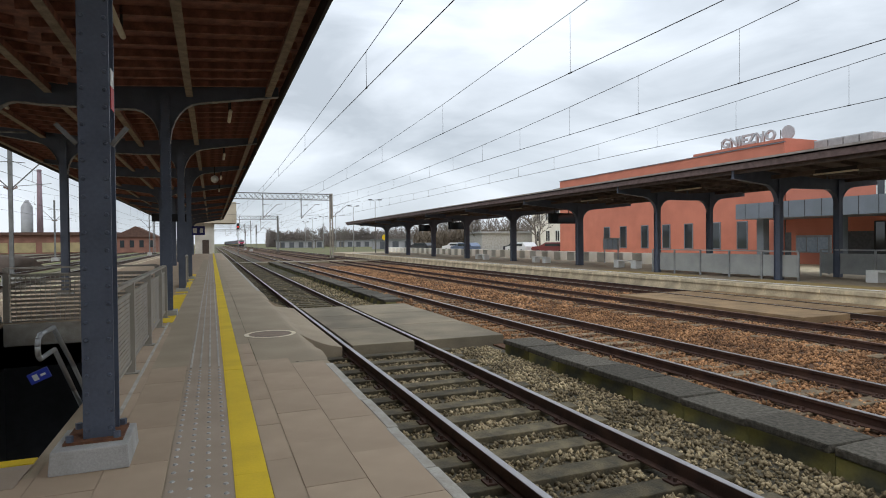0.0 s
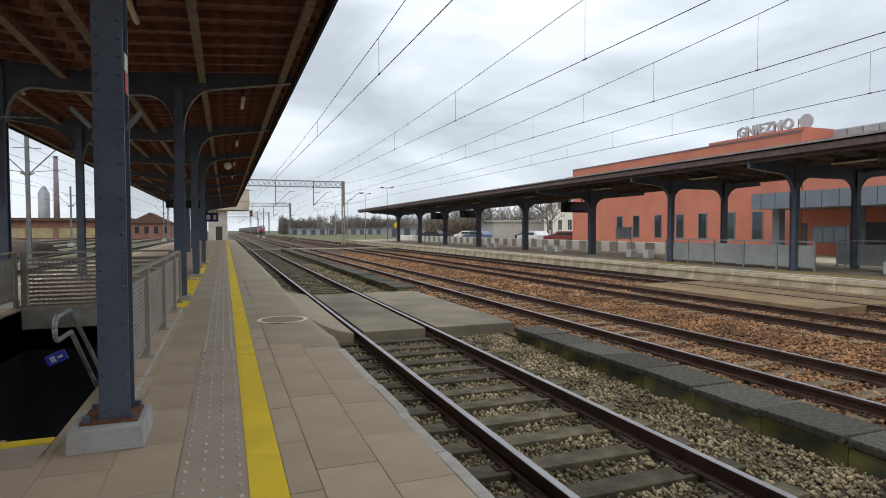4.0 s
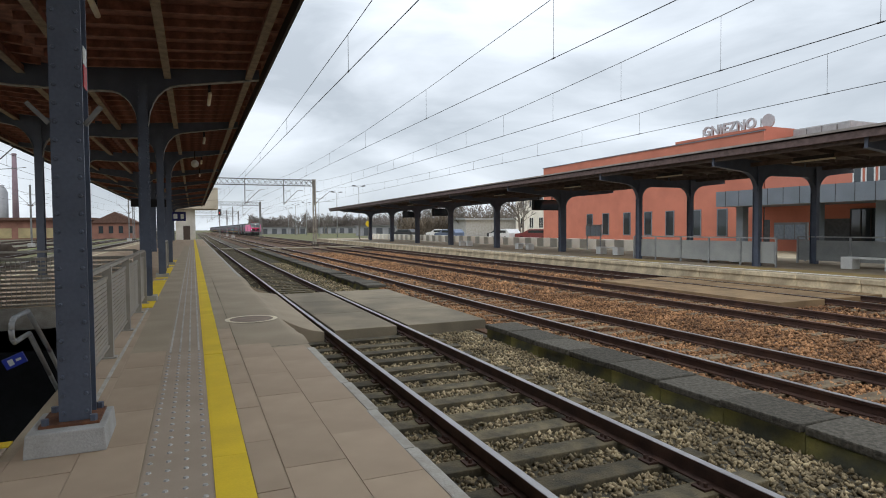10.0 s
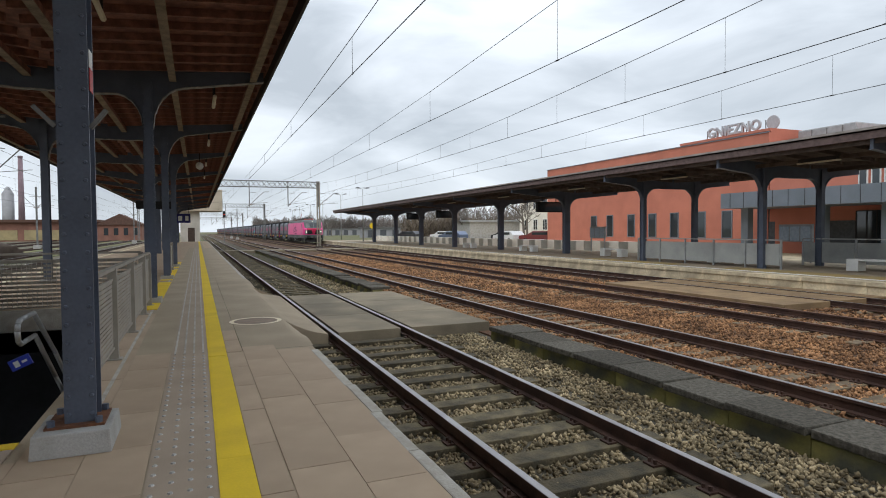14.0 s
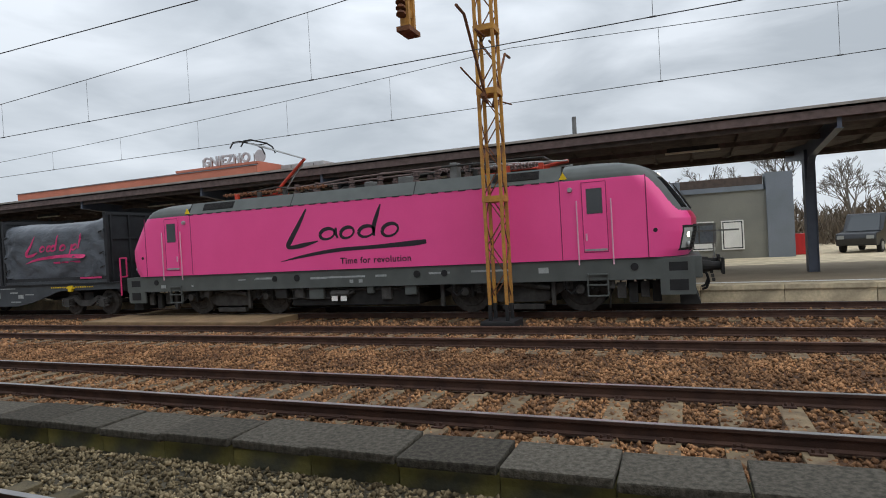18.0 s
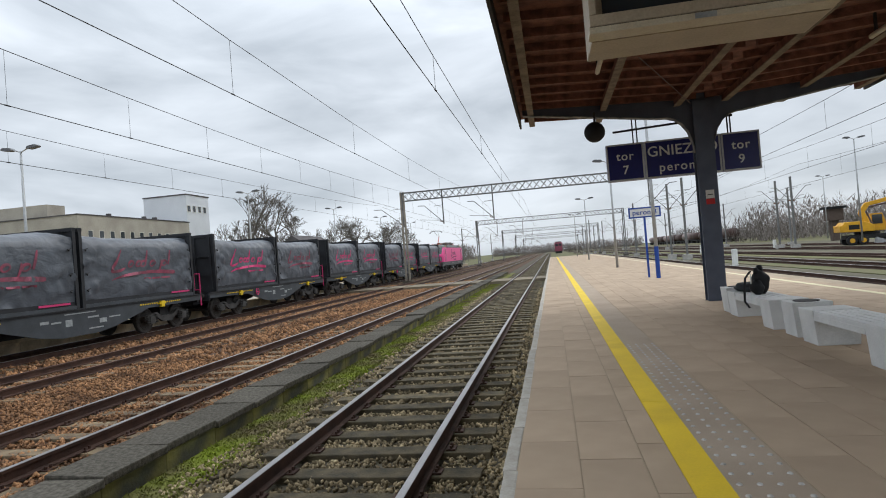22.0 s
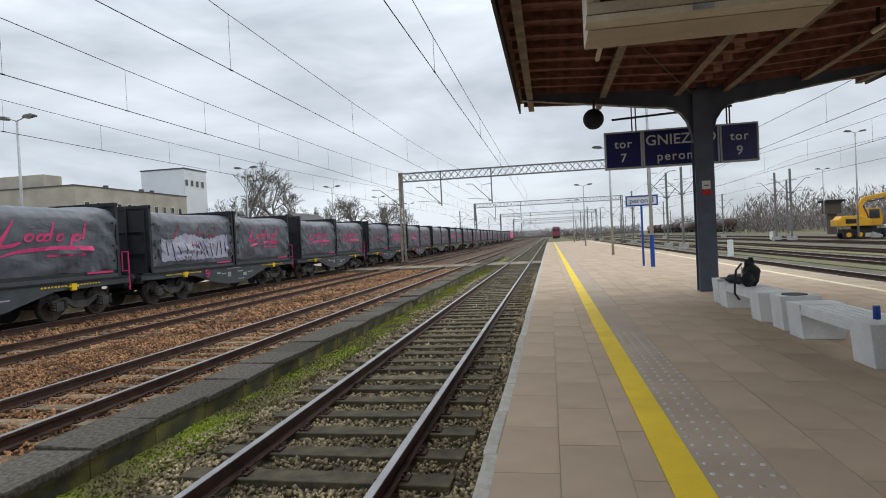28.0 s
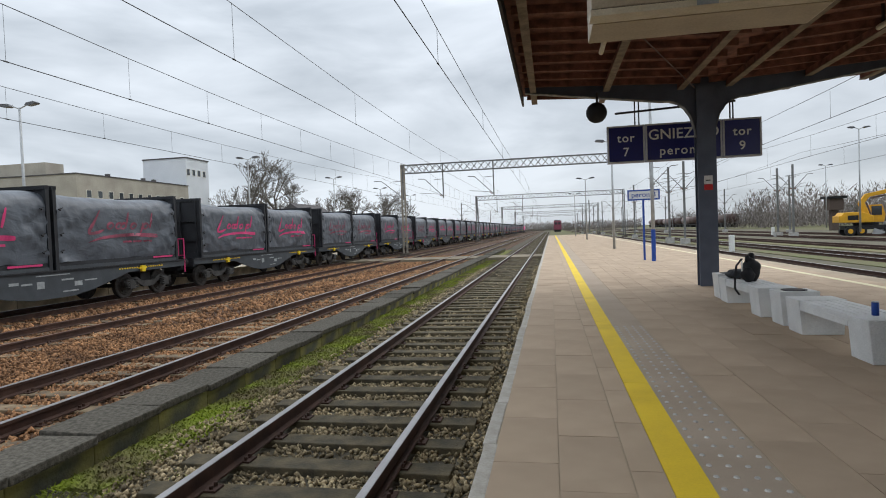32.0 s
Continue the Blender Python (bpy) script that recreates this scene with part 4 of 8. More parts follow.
can3 = canopy("platform_canopy", -4.2, 4.3, -17.4, 1.8, 4.95, 5.19, (-15.8, -7.4), (), 1.72, "dark timber platform canopy on curved riveted steel columns", "steel_blue", "wood_dark", "wood_beam", True)
can3n = canopy("platform_canopy", -4.2, 4.35, 1.95, 99.0, 5.16, 5.50, (39.0, 48.3, 57.6, 66.9, 76.2, 85.5, 94.8), (5.2, 14.9, 22.1, 29.7), 1.72, "dark timber canopy on paired steel columns beside the stairs", "steel_blue", "wood_dark", "wood_beam", True)
can2 = canopy("platform_canopy", 20.8, 4.2, -15.7, 84.0, 4.05, 4.33, (-4.4, -13.2, 32.3, 41.3, 50.4, 59.3, 68.1, 77.5), (4.45, 11.0, 16.5, 23.2), 1.7, "long dark canopy of the second platform on steel columns", "steel_blue", "wood_black", "wood_black", False)
# tie rods, strip lamps and a hanging end piece of the near canopy
for y, z, host in ((-12.0, 4.95, can3), (9.2, 5.2, can3n), (18.6, 5.2, can3n)):
    bm = bmesh.new()
    tube(bm, (-2.2, y, z), (-3.9, y - 3.4, z - 0.3), 0.012, seg=6)
    part("tie_rod", bm, "rust_grey", host)
for lx, y, z in ((-1.5, -11.05, 4.6), (-5.9, -11.05, 4.6), (-1.05, 15.8, 4.85), (-2.75, 9.6, 4.85), (-1.05, 23.2, 4.85), (-1.05, 30.6, 4.85), (-1.05, 38.0, 4.85), (-5.9, 15.8, 4.85), (-5.9, 23.2, 4.85)):
    lamp = thing("strip_lamp", "unlit fluorescent strip lamp under the canopy", "lamp", "canopy lamps")
    bm = bmesh.new()
    tube(bm, (lx, y - 0.65, z), (lx, y + 0.65, z), 0.045, seg=10)
    part("tube", bm, "lamp_tube", lamp, smooth=True)
    for o in (-0.5, 0.5):
        part("holder", boxes((lx - 0.02, lx + 0.02, y + o - 0.02, y + o + 0.02, z + 0.04, z + 0.5)), "steel_black", lamp)
for y in (-9, -1, 7.4, 13.6, 20.2, 27.5, 36, 45, 54):
    lamp = thing("strip_lamp", "pale strip lamp under the second canopy", "lamp", "canopy lamps")
    part("tube", boxes((18.1, 18.2, y - 0.75, y + 0.75, 3.82, 3.87)), "lamp_tube", lamp)
    part("holder", boxes((18.12, 18.18, y - 0.7, y + 0.7, 3.87, 4.0)), "steel_black", lamp)
for y in (5.05, 14.7):
    dpipe = thing("conduit", "pale bent cable conduit on a canopy column", "conduit", "column conduits")
    bm = bmesh.new()
    pts = [(-5.92, y, 2.2), (-5.92, y, 3.9), (-5.84, y, 4.0), (-5.1, y, 4.02)]
    for a, b in zip(pts, pts[1:]):
        tube(bm, a, b, 0.022, seg=8)
    part("tube", bm, "flange", dpipe, smooth=True)
# pedestal of the near column
pd = thing("column_pedestal", "tapered concrete pedestal with bolts at a column foot", "pedestal")
bm = bmesh.new()
a = [(-2.63, 4.87), (-2.11, 4.87), (-2.11, 5.47), (-2.63, 5.47)]
vs = [bm.verts.new((x, y, 0)) for x, y in a] + [bm.verts.new((-2.37 + (x + 2.37) * 0.95, 5.17 + (y - 5.17) * 0.95, 0.17)) for x, y in a]
for f in ((0, 3, 2, 1), (4, 5, 6, 7), (0, 1, 5, 4), (1, 2, 6, 5), (2, 3, 7, 6), (3, 0, 4, 7)):
    bm.faces.new([vs[i] for i in f])
part("block", bm, "concrete", pd, bevel=0.012)
part("base_plate", boxes((-2.56, -2.17, 5.0, 5.4, 0.171, 0.19)), "rust", pd, "rusty base plate")
bm = bmesh.new()
for x in (-2.52, -2.21):
    for y in (5.03, 5.37):
        bm = bmesh.new()
        tube(bm, (x, y, 0.19), (x, y, 0.235), 0.026, seg=6)
        part("bolt", bm, "steel_blue", pd)
for px in (-2.48, -5.92):
    for y in (14.9, 22.1, 29.7):
        p2 = thing("column_pedestal", "low concrete pedestal under a column", "pedestal")
        part("block", boxes((px - 0.2, px + 0.2, y - 0.22, y + 0.22, 0, 0.12)), "concrete", p2)
# stickers and brackets on the near column
st = thing("warning_sticker", "small white and red warning sticker on a column", "sticker", "column stickers")
part("sheet", boxes((-2.229, -2.224, 5.12, 5.26, 2.87, 3.0)), "white", st)
part("band", boxes((-2.229, -2.223, 5.12, 5.26, 2.69, 2.86)), "red", st)
st = thing("warning_sticker", "white and red warning sticker on a column", "sticker", "column stickers")
part("sheet", boxes((-4.31, -4.12, -15.645, -15.641, 2.42, 2.62)), "white", st)
part("band", boxes((-4.31, -4.12, -15.644, -15.640, 2.28, 2.41)), "red", st)
part("mark", boxes((-4.27, -4.16, -15.640, -15.638, 2.50, 2.52)), "black", st)
sg = thing("bird_guard", "forked steel bracket on a column", "bracket")
bm = bmesh.new()
bar(bm, (-2.45, 5.08, 2.40), (-2.58, 5.06, 2.54), 0.03)
part("prong", bm, "mast_grey", sg)
bm = bmesh.new()
bar(bm, (-2.22, 5.08, 2.40), (-2.11, 5.06, 2.54), 0.03)
part("prong", bm, "mast_grey", sg)


# ---- station building ----
def window(parent, x, y0, y1, z0, z1, mullions=0, frame="grey_panel", face=-1):
    """A window in a wall whose face stands at x and looks towards -x."""
    w = part("window", boxes((x - 0.02, x + 0.02, y0, y1, z0, z1)), "glass", parent)
    bm = bmesh.new()
    b = 0.06
    for d in ((y0 - b, y1 + b, z0 - b, z0), (y0 - b, y1 + b, z1, z1 + b), (y0 - b, y0, z0, z1), (y1, y1 + b, z0, z1)):
        box(bm, x - 0.05, x + 0.03, *d)
    for i in range(mullions):
        m = y0 + (y1 - y0) * (i + 1) / (mullions + 1)
        box(bm, x - 0.05, x + 0.03, m - 0.03, m + 0.03, z0, z1)
    part("frame", bm, frame, w)
    return w


sb = thing("station_building", "red brick modernised station building with a dark grey canopy", "building", "station buildings")
part("brick_wing", boxes((34, 48, 28.0, 55, -0.2, 8.0)), "brick", sb)
part("parapet_step", boxes((34.2, 47.8, 28.0, 48.5, 8.0, 8.12), (34.1, 47.5, 28.0, 36.0, 8.12, 8.3)), "brick", sb)
part("upper_wing", boxes((34.02, 48, 12.0, 27.9, 2.0, 6.7)), "brick", sb)
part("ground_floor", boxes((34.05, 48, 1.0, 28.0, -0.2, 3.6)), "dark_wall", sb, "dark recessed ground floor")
part("coping", boxes((33.93, 34.1, 28, 55.05, 8.0, 8.06)), "grey_panel", sb)
for y in (38.87, 36.4, 33.69, 31.3, 41.5, 44.4, 46.8):
    window(sb, 33.99, y - 0.4, y + 0.4, 0.9, 2.8)
for y in (21.9, 21.2, 20.5, 19.8, 17.5, 16.8, 16.1):
    window(sb, 34.0, y - 0.2, y + 0.2, 3.95, 5.2, frame="white")
cn = part("entrance_canopy", boxes((30.0, 34.0, -0.6, 28.3, 2.85, 3.82)), "grey_panel", sb, "long dark grey canopy box")
bm = bmesh.new()
for i in range(29):
    box(bm, 29.985, 30.0, -0.45 + i, -0.43 + i, 2.85, 3.82)
part("panel_joint_row", bm, "steel_black", cn)["kind"] = "stuff"
for y in (27.5, 22.5, 19.0, 15.0, 11.0, 7.0):
    part("pier", boxes((31.2, 31.7, y - 0.25, y + 0.25, -0.1, 2.85)), "grey_panel", sb)
for y0, y1 in ((20.0, 22.2), (12, 14.5), (8, 10.5), (0.4, 3.1)):
    w = window(sb, 33.98, y0, y1, 0.1, 2.5, 3, "steel_black")
    part("lit_room", boxes((34.02, 34.04, y0 + 0.3, y1 - 0.2, 1.5, 2.3)), "lit", w, "lit interior behind the glass")
part("brick_pier", boxes((33.9, 34.04, 24.0, 27.4, -0.1, 2.85)), "brick", sb)
sign = thing("station_name_sign", "large pale grey station name letters on the roof", "sign")
lettering("letters", "GNIEZNO", 1.02, "sign_grey", sign, Matrix(((0, 0, -1, 36), (-1, 0, 0, 32.6), (0, 1, 0, 9.0), (0, 0, 0, 1))), 1.05, 0.08, 0.03)
bm = bmesh.new()
tube(bm, (36.1, 29.3, 9.0), (36.0, 29.3, 9.0), 0.5, seg=24)
part("emblem", bm, "sign_grey", sign)
bm = bmesh.new()
for y in (35.2, 33.4, 31.6, 30.0):
    bar(bm, (36.2, y, 8.1), (36.2, y, 9.3), 0.05)
bar(bm, (36.2, 35.4, 8.6), (36.2, 29.8, 8.6), 0.05)
part("stand", bm, "mast_grey", sign)
rv = thing("roof_duct", "pale grey roof plant casing on the station building", "duct")
part("casing", boxes((36, 39.5, 23.6, 27.4, 6.7, 8.1)), "galv", rv, bevel=0.08)
for y in (24.4, 25.4, 26.4):
    part("rib", boxes((35.97, 36.0, y, y + 0.06, 6.72, 8.0)), "mast_grey", rv)
# long grey annex to the south with a brick cornice
ga = thing("rendered_annex", "grey rendered annex with an orange brick cornice", "building", "station buildings")
part("wall", boxes((32.0, 46, -36, -25.4, -0.1, 2.95)), "annex", ga)
part("brick_base", boxes((31.95, 32.0, -36, -25.4, -0.1, 0.42)), "brick", ga)
part("recessed_wall", boxes((32.6, 46, -25.4, -18.0, -0.1, 2.95)), "annex_cream", ga, "cream rendered recess")
part("frieze", boxes((32.55, 32.6, -25.4, -18.0, 2.3, 2.95)), "annex", ga)
part("cornice", boxes((31.85, 46, -36.1, -17.9, 3.12, 3.62)), "brick_orange", ga, "orange brick cornice")
part("roof_edge", boxes((31.7, 46, -36.3, -17.7, 3.62, 3.82)), "roof_felt", ga)
dm = mesh_of(boxes((31.86, 32.55, -0.12, 0.12, 2.95, 3.12)), "dentil", "brick_orange")
for i in range(36):
    piece("dentil", dm, ga, pose(0, -35.8 + 0.5 * i, 0))
for y0, y1 in ((-24.95, -23.6), (-22.4, -21.2)):
    part("shutter_door", boxes((32.54, 32.6, y0, y1, 0.0, 1.75)), "brown_band", ga, "brown shuttered door")
dr_ = part("door", boxes((31.95, 31.99, -27.86, -27.18, 0.0, 1.9)), "white", ga, "white glazed door")
part("door_glass", boxes((31.93, 31.95, -27.74, -27.3, 0.2, 1.75)), "glass", dr_)
part("chimney", boxes((38, 38.6, -26.5, -25.9, 3.8, 5.4)), "brick_orange", ga)
for y0 in (-17.7, -16.4):
    d = thing("departure_display", "hanging dark departure display at the canopy end", "display", "departure displays")
    part("casing", boxes((21.9, 22.1, y0 + 0.05, y0 + 1.2, 2.95, 3.75)), "black", d)
    part("screen", boxes((21.88, 21.9, y0 + 0.12, y0 + 1.13, 3.05, 3.65)), "glass", d)
    part("hanger", boxes((21.98, 22.02, y0 + 0.3, y0 + 0.34, 3.75, 4.3), (21.98, 22.02, y0 + 0.9, y0 + 0.94, 3.75, 4.3)), "steel_black", d)
# low grey wing to the south
gw = thing("grey_annex", "low grey rendered station annex with white windows", "building", "station buildings")
part("wall", boxes((32.0, 44, -5.6, 0.9, -0.2, 3.3)), "annex", gw)
part("roof_band", boxes((31.9, 44.1, -4.4, 1.0, 3.3, 3.55)), "grey_panel", gw)
part("wall_upper", boxes((32.2, 44, -4.4, 1.0, 3.55, 4.0)), "brown_band", gw)
part("corner_tower", boxes((31.85, 33.0, -5.65, -4.5, -0.2, 4.1)), "grey_panel", gw)
part("roof_box", boxes((33.5, 42, 2.0, 9.0, 3.6, 4.6)), "galv", gw)
for y0, y1 in ((-2.05, -1.1), (-3.4, -2.5), (-0.6, 0.2)):
    window(gw, 31.98, y0, y1, 0.45, 1.8, 0, "white")["label"] = "white-blinded window"
for y0, y1 in ((-2.0, -1.15), (-3.35, -2.55)):
    part("blind", boxes((31.93, 31.95, y0, y1, 0.5, 1.75)), "white", gw)
tb = thing("timetable_board", "glazed timetable board on grey posts", "notice board", "notice boards")
part("panel", boxes((23.9, 24.0, 17.8, 19.45, 0.95, 1.75)), "galv", tb)
for i in range(3):
    part("sheet", boxes((23.88, 23.9, 17.9 + 0.52 * i, 18.36 + 0.52 * i, 1.0, 1.65)), "poster", tb)
for y in (17.9, 19.35):
    part("post", boxes((23.92, 23.98, y - 0.03, y + 0.03, 0, 1.0)), "galv", tb)
tb2 = copy_thing(tb, pose(0, 14.5, 0))
tb3 = copy_thing(tb, pose(0, -19.6, 0))

# platform 2 railings, benches and signs
def plat_rail(x, ys, label):
    f = thing("platform_railing", label, "railing", "second platform railings")
    for y in ys:
        part("post", boxes((x - 0.03, x + 0.03, y - 0.03, y + 0.03, 0, 1.12)), "galv", f)
    for a, b in zip(ys, ys[1:]):
        part("panel", boxes((x - 0.01, x + 0.01, a + 0.06, b - 0.06, 0.14, 0.98)), "panel_grey", f)
        part("top_rail", boxes((x - 0.025, x + 0.025, a, b, 1.1, 1.15)), "galv", f)


plat_rail(19.15, [15.7, 17.3, 18.9, 20.5, 22.1, 23.6], "galvanised railing with grey panels round the underpass stairs")
plat_rail(19.15, [1.6, 3.6, 5.6, 7.6, 9.7], "galvanised railing with grey panels along the second platform")
plat_rail(22.45, [1.6, 3.8, 6.0, 8.2, 10.4, 12.6, 15.0, 17.2], "galvanised railing behind the stairs of the second platform")


def p2_bench(y):
    b = thing("concrete_bench", "white concrete bench with a slatted seat", "bench", "second platform benches")
    for o in (0, 1.5):
        part("block", boxes((20.5, 20.95, y + o, y + o + 0.42, 0, 0.44)), "white", b, bevel=0.01)
    for k in range(4):
        part("slat", boxes((20.52 + 0.11 * k, 20.61 + 0.11 * k, y + 0.42, y + 1.5, 0.38, 0.44)), "white", b)


for y in (-12, 7.2, 12.2, 18.6, 26.5, 36, 46):
    p2_bench(y)
blk = mesh_of(boxes((0, 0.9, 0, 1.0, 0, 0.75)), "block", "plaster_white", bevel=0.02)
for i in range(34):
    tagged(piece("concrete_block", blk, None, pose(25.6, 28 + 2.0 * i, -0.06)), "pale concrete barrier block along the forecourt", "barrier", "barrier blocks")
for i in range(9):
    tagged(piece("concrete_block", blk, None, pose(25.6, -32 + 2.2 * i, -0.06)), "pale concrete barrier block along the forecourt", "barrier", "barrier blocks")
for y in (34.0, 52.0, 60.5):
    d = thing("departure_display", "hanging dark departure display under the second canopy", "display", "departure displays")
    part("casing", boxes((19.6, 21.6, y - 0.15, y + 0.15, 2.75, 3.45)), "black", d)
    part("screen", boxes((19.7, 21.5, y - 0.16, y - 0.151, 2.85, 3.35)), "glass", d)
    part("hanger", boxes((20.0, 20.05, y - 0.02, y + 0.02, 3.45, 4.0), (21.1, 21.15, y - 0.02, y + 0.02, 3.45, 4.0)), "steel_black", d)
d = thing("departure_display", "hanging departure display seen from its back", "display", "departure displays")
part("casing", boxes((19.0, 20.6, -8.2, -7.8, 2.7, 3.5)), "mast_grey", d)
part("hanger", boxes((19.3, 19.35, -8.05, -8.0, 3.5, 4.0), (20.2, 20.25, -8.05, -8.0, 3.5, 4.0)), "steel_black", d)
nb = thing("platform_post", "grey post with a frame on the second platform", "post")
part("post", boxes((18.9, 19.05, -0.9, -0.72, 0, 2.0)), "mast_grey", nb)
part("frame", boxes((18.95, 19.0, -2.2, -0.72, 1.45, 1.5)), "mast_grey", nb)


# ---- catenary ----
def lattice_mast(x, y, z0, z1, w, label, mat, name="lattice_mast"):
    m = thing(name, label, "mast", "catenary masts")
    for sx in (-1, 1):
        for sy in (-1, 1):
            bm = bmesh.new()
            bar(bm, (x + sx * w / 2, y + sy * w / 2, z0 + 0.4), (x + sx * w / 2, y + sy * w / 2, z1), 0.07)
            leg = part("leg", bm, mat, m)
            bm = bmesh.new()
            bar(bm, (x + sx * w / 2, y + sy * w / 2, z0), (x + sx * w / 2, y + sy * w / 2, z0 + 0.4), 0.075)
            part("painted_foot", bm, "black", leg)
    z = z0 + 0.55
    k = 0
    while z < z1 - 0.5:
        for s in (-1, 1):
            bm = bmesh.new()
            o = w / 2 * (1 if k % 2 else -1)
            bar(bm, (x + s * w / 2, y - o, z), (x + s * w / 2, y + o, z + 0.62), 0.025)
            bar(bm, (x - o, y + s * w / 2, z), (x + o, y + s * w / 2, z + 0.62), 0.025)
            part("brace", bm, "rust", m)
        z += 0.62
        k += 1
    for z in (z0 + 2.85, z0 + 5.4, z0 + 6.9):
        if z < z1:
            part("tie_plate", boxes((x - w / 2 - 0.045, x + w / 2 + 0.045, y - w / 2 - 0.045, y + w / 2 + 0.045, z, z + 0.14)), mat, m)
    part("footing", boxes((x - 0.42, x + 0.42, y - 0.42, y + 0.42, z0 - 0.3, z0 + 0.02)), "black", m, bevel=0.03)
    return m


MAST = lattice_mast(12.75, 3.5, -0.38, 8.6, 0.42, "yellow-painted rusty lattice catenary mast with a dark foot", "mast_paint")


def cantilever(x, y, z, dx, parent, mat="mast_grey"):
    """A bracket arm from a mast at x to the wire at x + dx."""
    bm = bmesh.new()
    s = 1 if dx > 0 else -1
    tube(bm, (x, y, z - 1.1), (x + dx * 0.85, y, z + 0.55), 0.035, seg=6)
    tube(bm, (x + dx * 0.85, y, z + 0.55), (x + dx * 1.15, y, z + 0.58), 0.035, seg=6)
    tube(bm, (x, y, z + 0.5), (x + dx * 0.4, y, z + 0.45), 0.025, seg=6)
    tube(bm, (x + dx * 0.1, y, z - 0.9), (x + dx * 1.1, y, z - 0.7), 0.02, seg=6)
    p = part("bracket_arm", bm, mat, parent)
    bm = bmesh.new()
    for k in range(4):
        tube(bm, (x + s * (0.12 + 0.06 * k), y, z - 1.05 + 0.03 * k), (x + s * (0.15 + 0.06 * k), y, z - 1.04 + 0.03 * k), 0.06, seg=8)
    part("insulator", bm, "rust", p)


def truss(parent, x0, x1, y, z0, z1, d, mat):
    for z in (z0, z1):
        for s in (-1, 1):
            bm = bmesh.new()
            bar(bm, (x0, y + s * d / 2, z), (x1, y + s * d / 2, z), 0.08)
            part("chord", bm, mat, parent)
    n = int((x1 - x0) / 0.62)
    bm = bmesh.new()
    for i in range(n):
        a, b = x0 + (x1 - x0) * i / n, x0 + (x1 - x0) * (i + 1) / n
        for s in (-1, 1):
            bar(bm, (a, y + s * d / 2, z0 if i % 2 else z1), (b, y + s * d / 2, z1 if i % 2 else z0), 0.035)
            bar(bm, (a, y + s * d / 2, z1 if i % 2 else z0), (b, y + s * d / 2, z0 if i % 2 else z1), 0.035)
    part("lattice", bm, mat, parent)


def gantry(y, x0, x1, drops, mat, z0=7.0, z1=7.75, leg_mat=None):
    g = thing("catenary_gantry", "steel lattice catenary gantry across the tracks", "gantry", "catenary gantries")
    for x in (x0, x1):
        for s in (-1, 1):
            bm = bmesh.new()
            bar(bm, (x + s * 0.17, y, -0.5), (x + s * 0.12, y, z1 + 0.1), 0.12, 0.16)
            part("leg", bm, leg_mat or mat, g)
        bm = bmesh.new()
        z = 0.2
        while z < z0:
            bar(bm, (x - 0.16, y, z), (x + 0.16, y, z + 0.5), 0.03)
            z += 0.5
        part("leg_lattice", bm, leg_mat or mat, g)
        part("footing", boxes((x - 0.45, x + 0.45, y - 0.4, y + 0.4, -0.7, -0.34)), "old_concrete", g)
    truss(g, x0, x1, y, z0, z1, 0.4, mat)
    for x, dx in drops:
        bm = bmesh.new()
        bar(bm, (x, y, z1), (x, y, 4.6), 0.1)
        p = part("drop_post", bm, mat, g)
        cantilever(x, y, 5.85, dx, p, mat)
    return g


gantry(75.0, -13.0, 12.75, [(9.0, 2.0), (4.4, 2.0), (-1.6, 2.9), (12.75, 2.4)], "mast_grey", leg_mat="mast_dull")
gantry(-53.5, -13.2, 12.75, [(9.0, 2.0), (4.4, 2.0), (-9.0, -2.0), (12.75, 2.4)], "mast_grey", leg_mat="mast_dull")
for i, yy in enumerate((-108, -165, -225, -290)):
    gantry(yy, -13.2, 12.75, [(9.0, 2.0), (4.4, 2.0), (12.75, 2.4)], "mast_grey")
for yy in (140, 210, 280):
    gantry(yy, -13.0, 12.75, [(9.0, 2.0), (4.4, 2.0), (12.75, 2.4)], "mast_grey")
for z, dx in ((5.9, 1.6), (5.9, -1.6)):
    cantilever(12.75 + 0.2 * (1 if dx > 0 else -1), 3.5, z, dx, MAST, "rust")
part("cross_beam", boxes((3.6, 12.75, 3.3, 3.36, 8.2, 8.32), (3.6, 12.75, 3.64, 3.7, 8.2, 8.32)), "mast_paint", MAST, "yellow-painted cross beam")
for x in (8.27, 3.7):
    dp = part("drop_post", boxes((x - 0.14, x - 0.07, 3.42, 3.58, 5.2, 8.2), (x + 0.07, x + 0.14, 3.42, 3.58, 5.2, 8.2), *[(x - 0.07, x + 0.07, 3.45, 3.55, z, z + 0.12) for z in (5.4, 6.2, 7.0, 7.8)]), "mast_paint", MAST, "yellow-painted hanging drop post")
    part("end_plate", boxes((x - 0.22, x + 0.22, 3.38, 3.62, 5.12, 5.2)), "rust", dp)
    bm = bmesh.new()
    for k in range(5):
        tube(bm, (x - 0.26, 3.5, 5.36 + 0.1 * k), (x - 0.24, 3.5, 5.42 + 0.1 * k), 0.09, 0.06, seg=8)
    part("insulator", bm, "rust", dp)

SPANS = [(-400, -290), (-290, -225), (-225, -165), (-165, -108), (-108, -53.5), (-53.5, 3.5), (3.5, 75), (75, 140), (140, 210), (210, 280), (280, 420)]


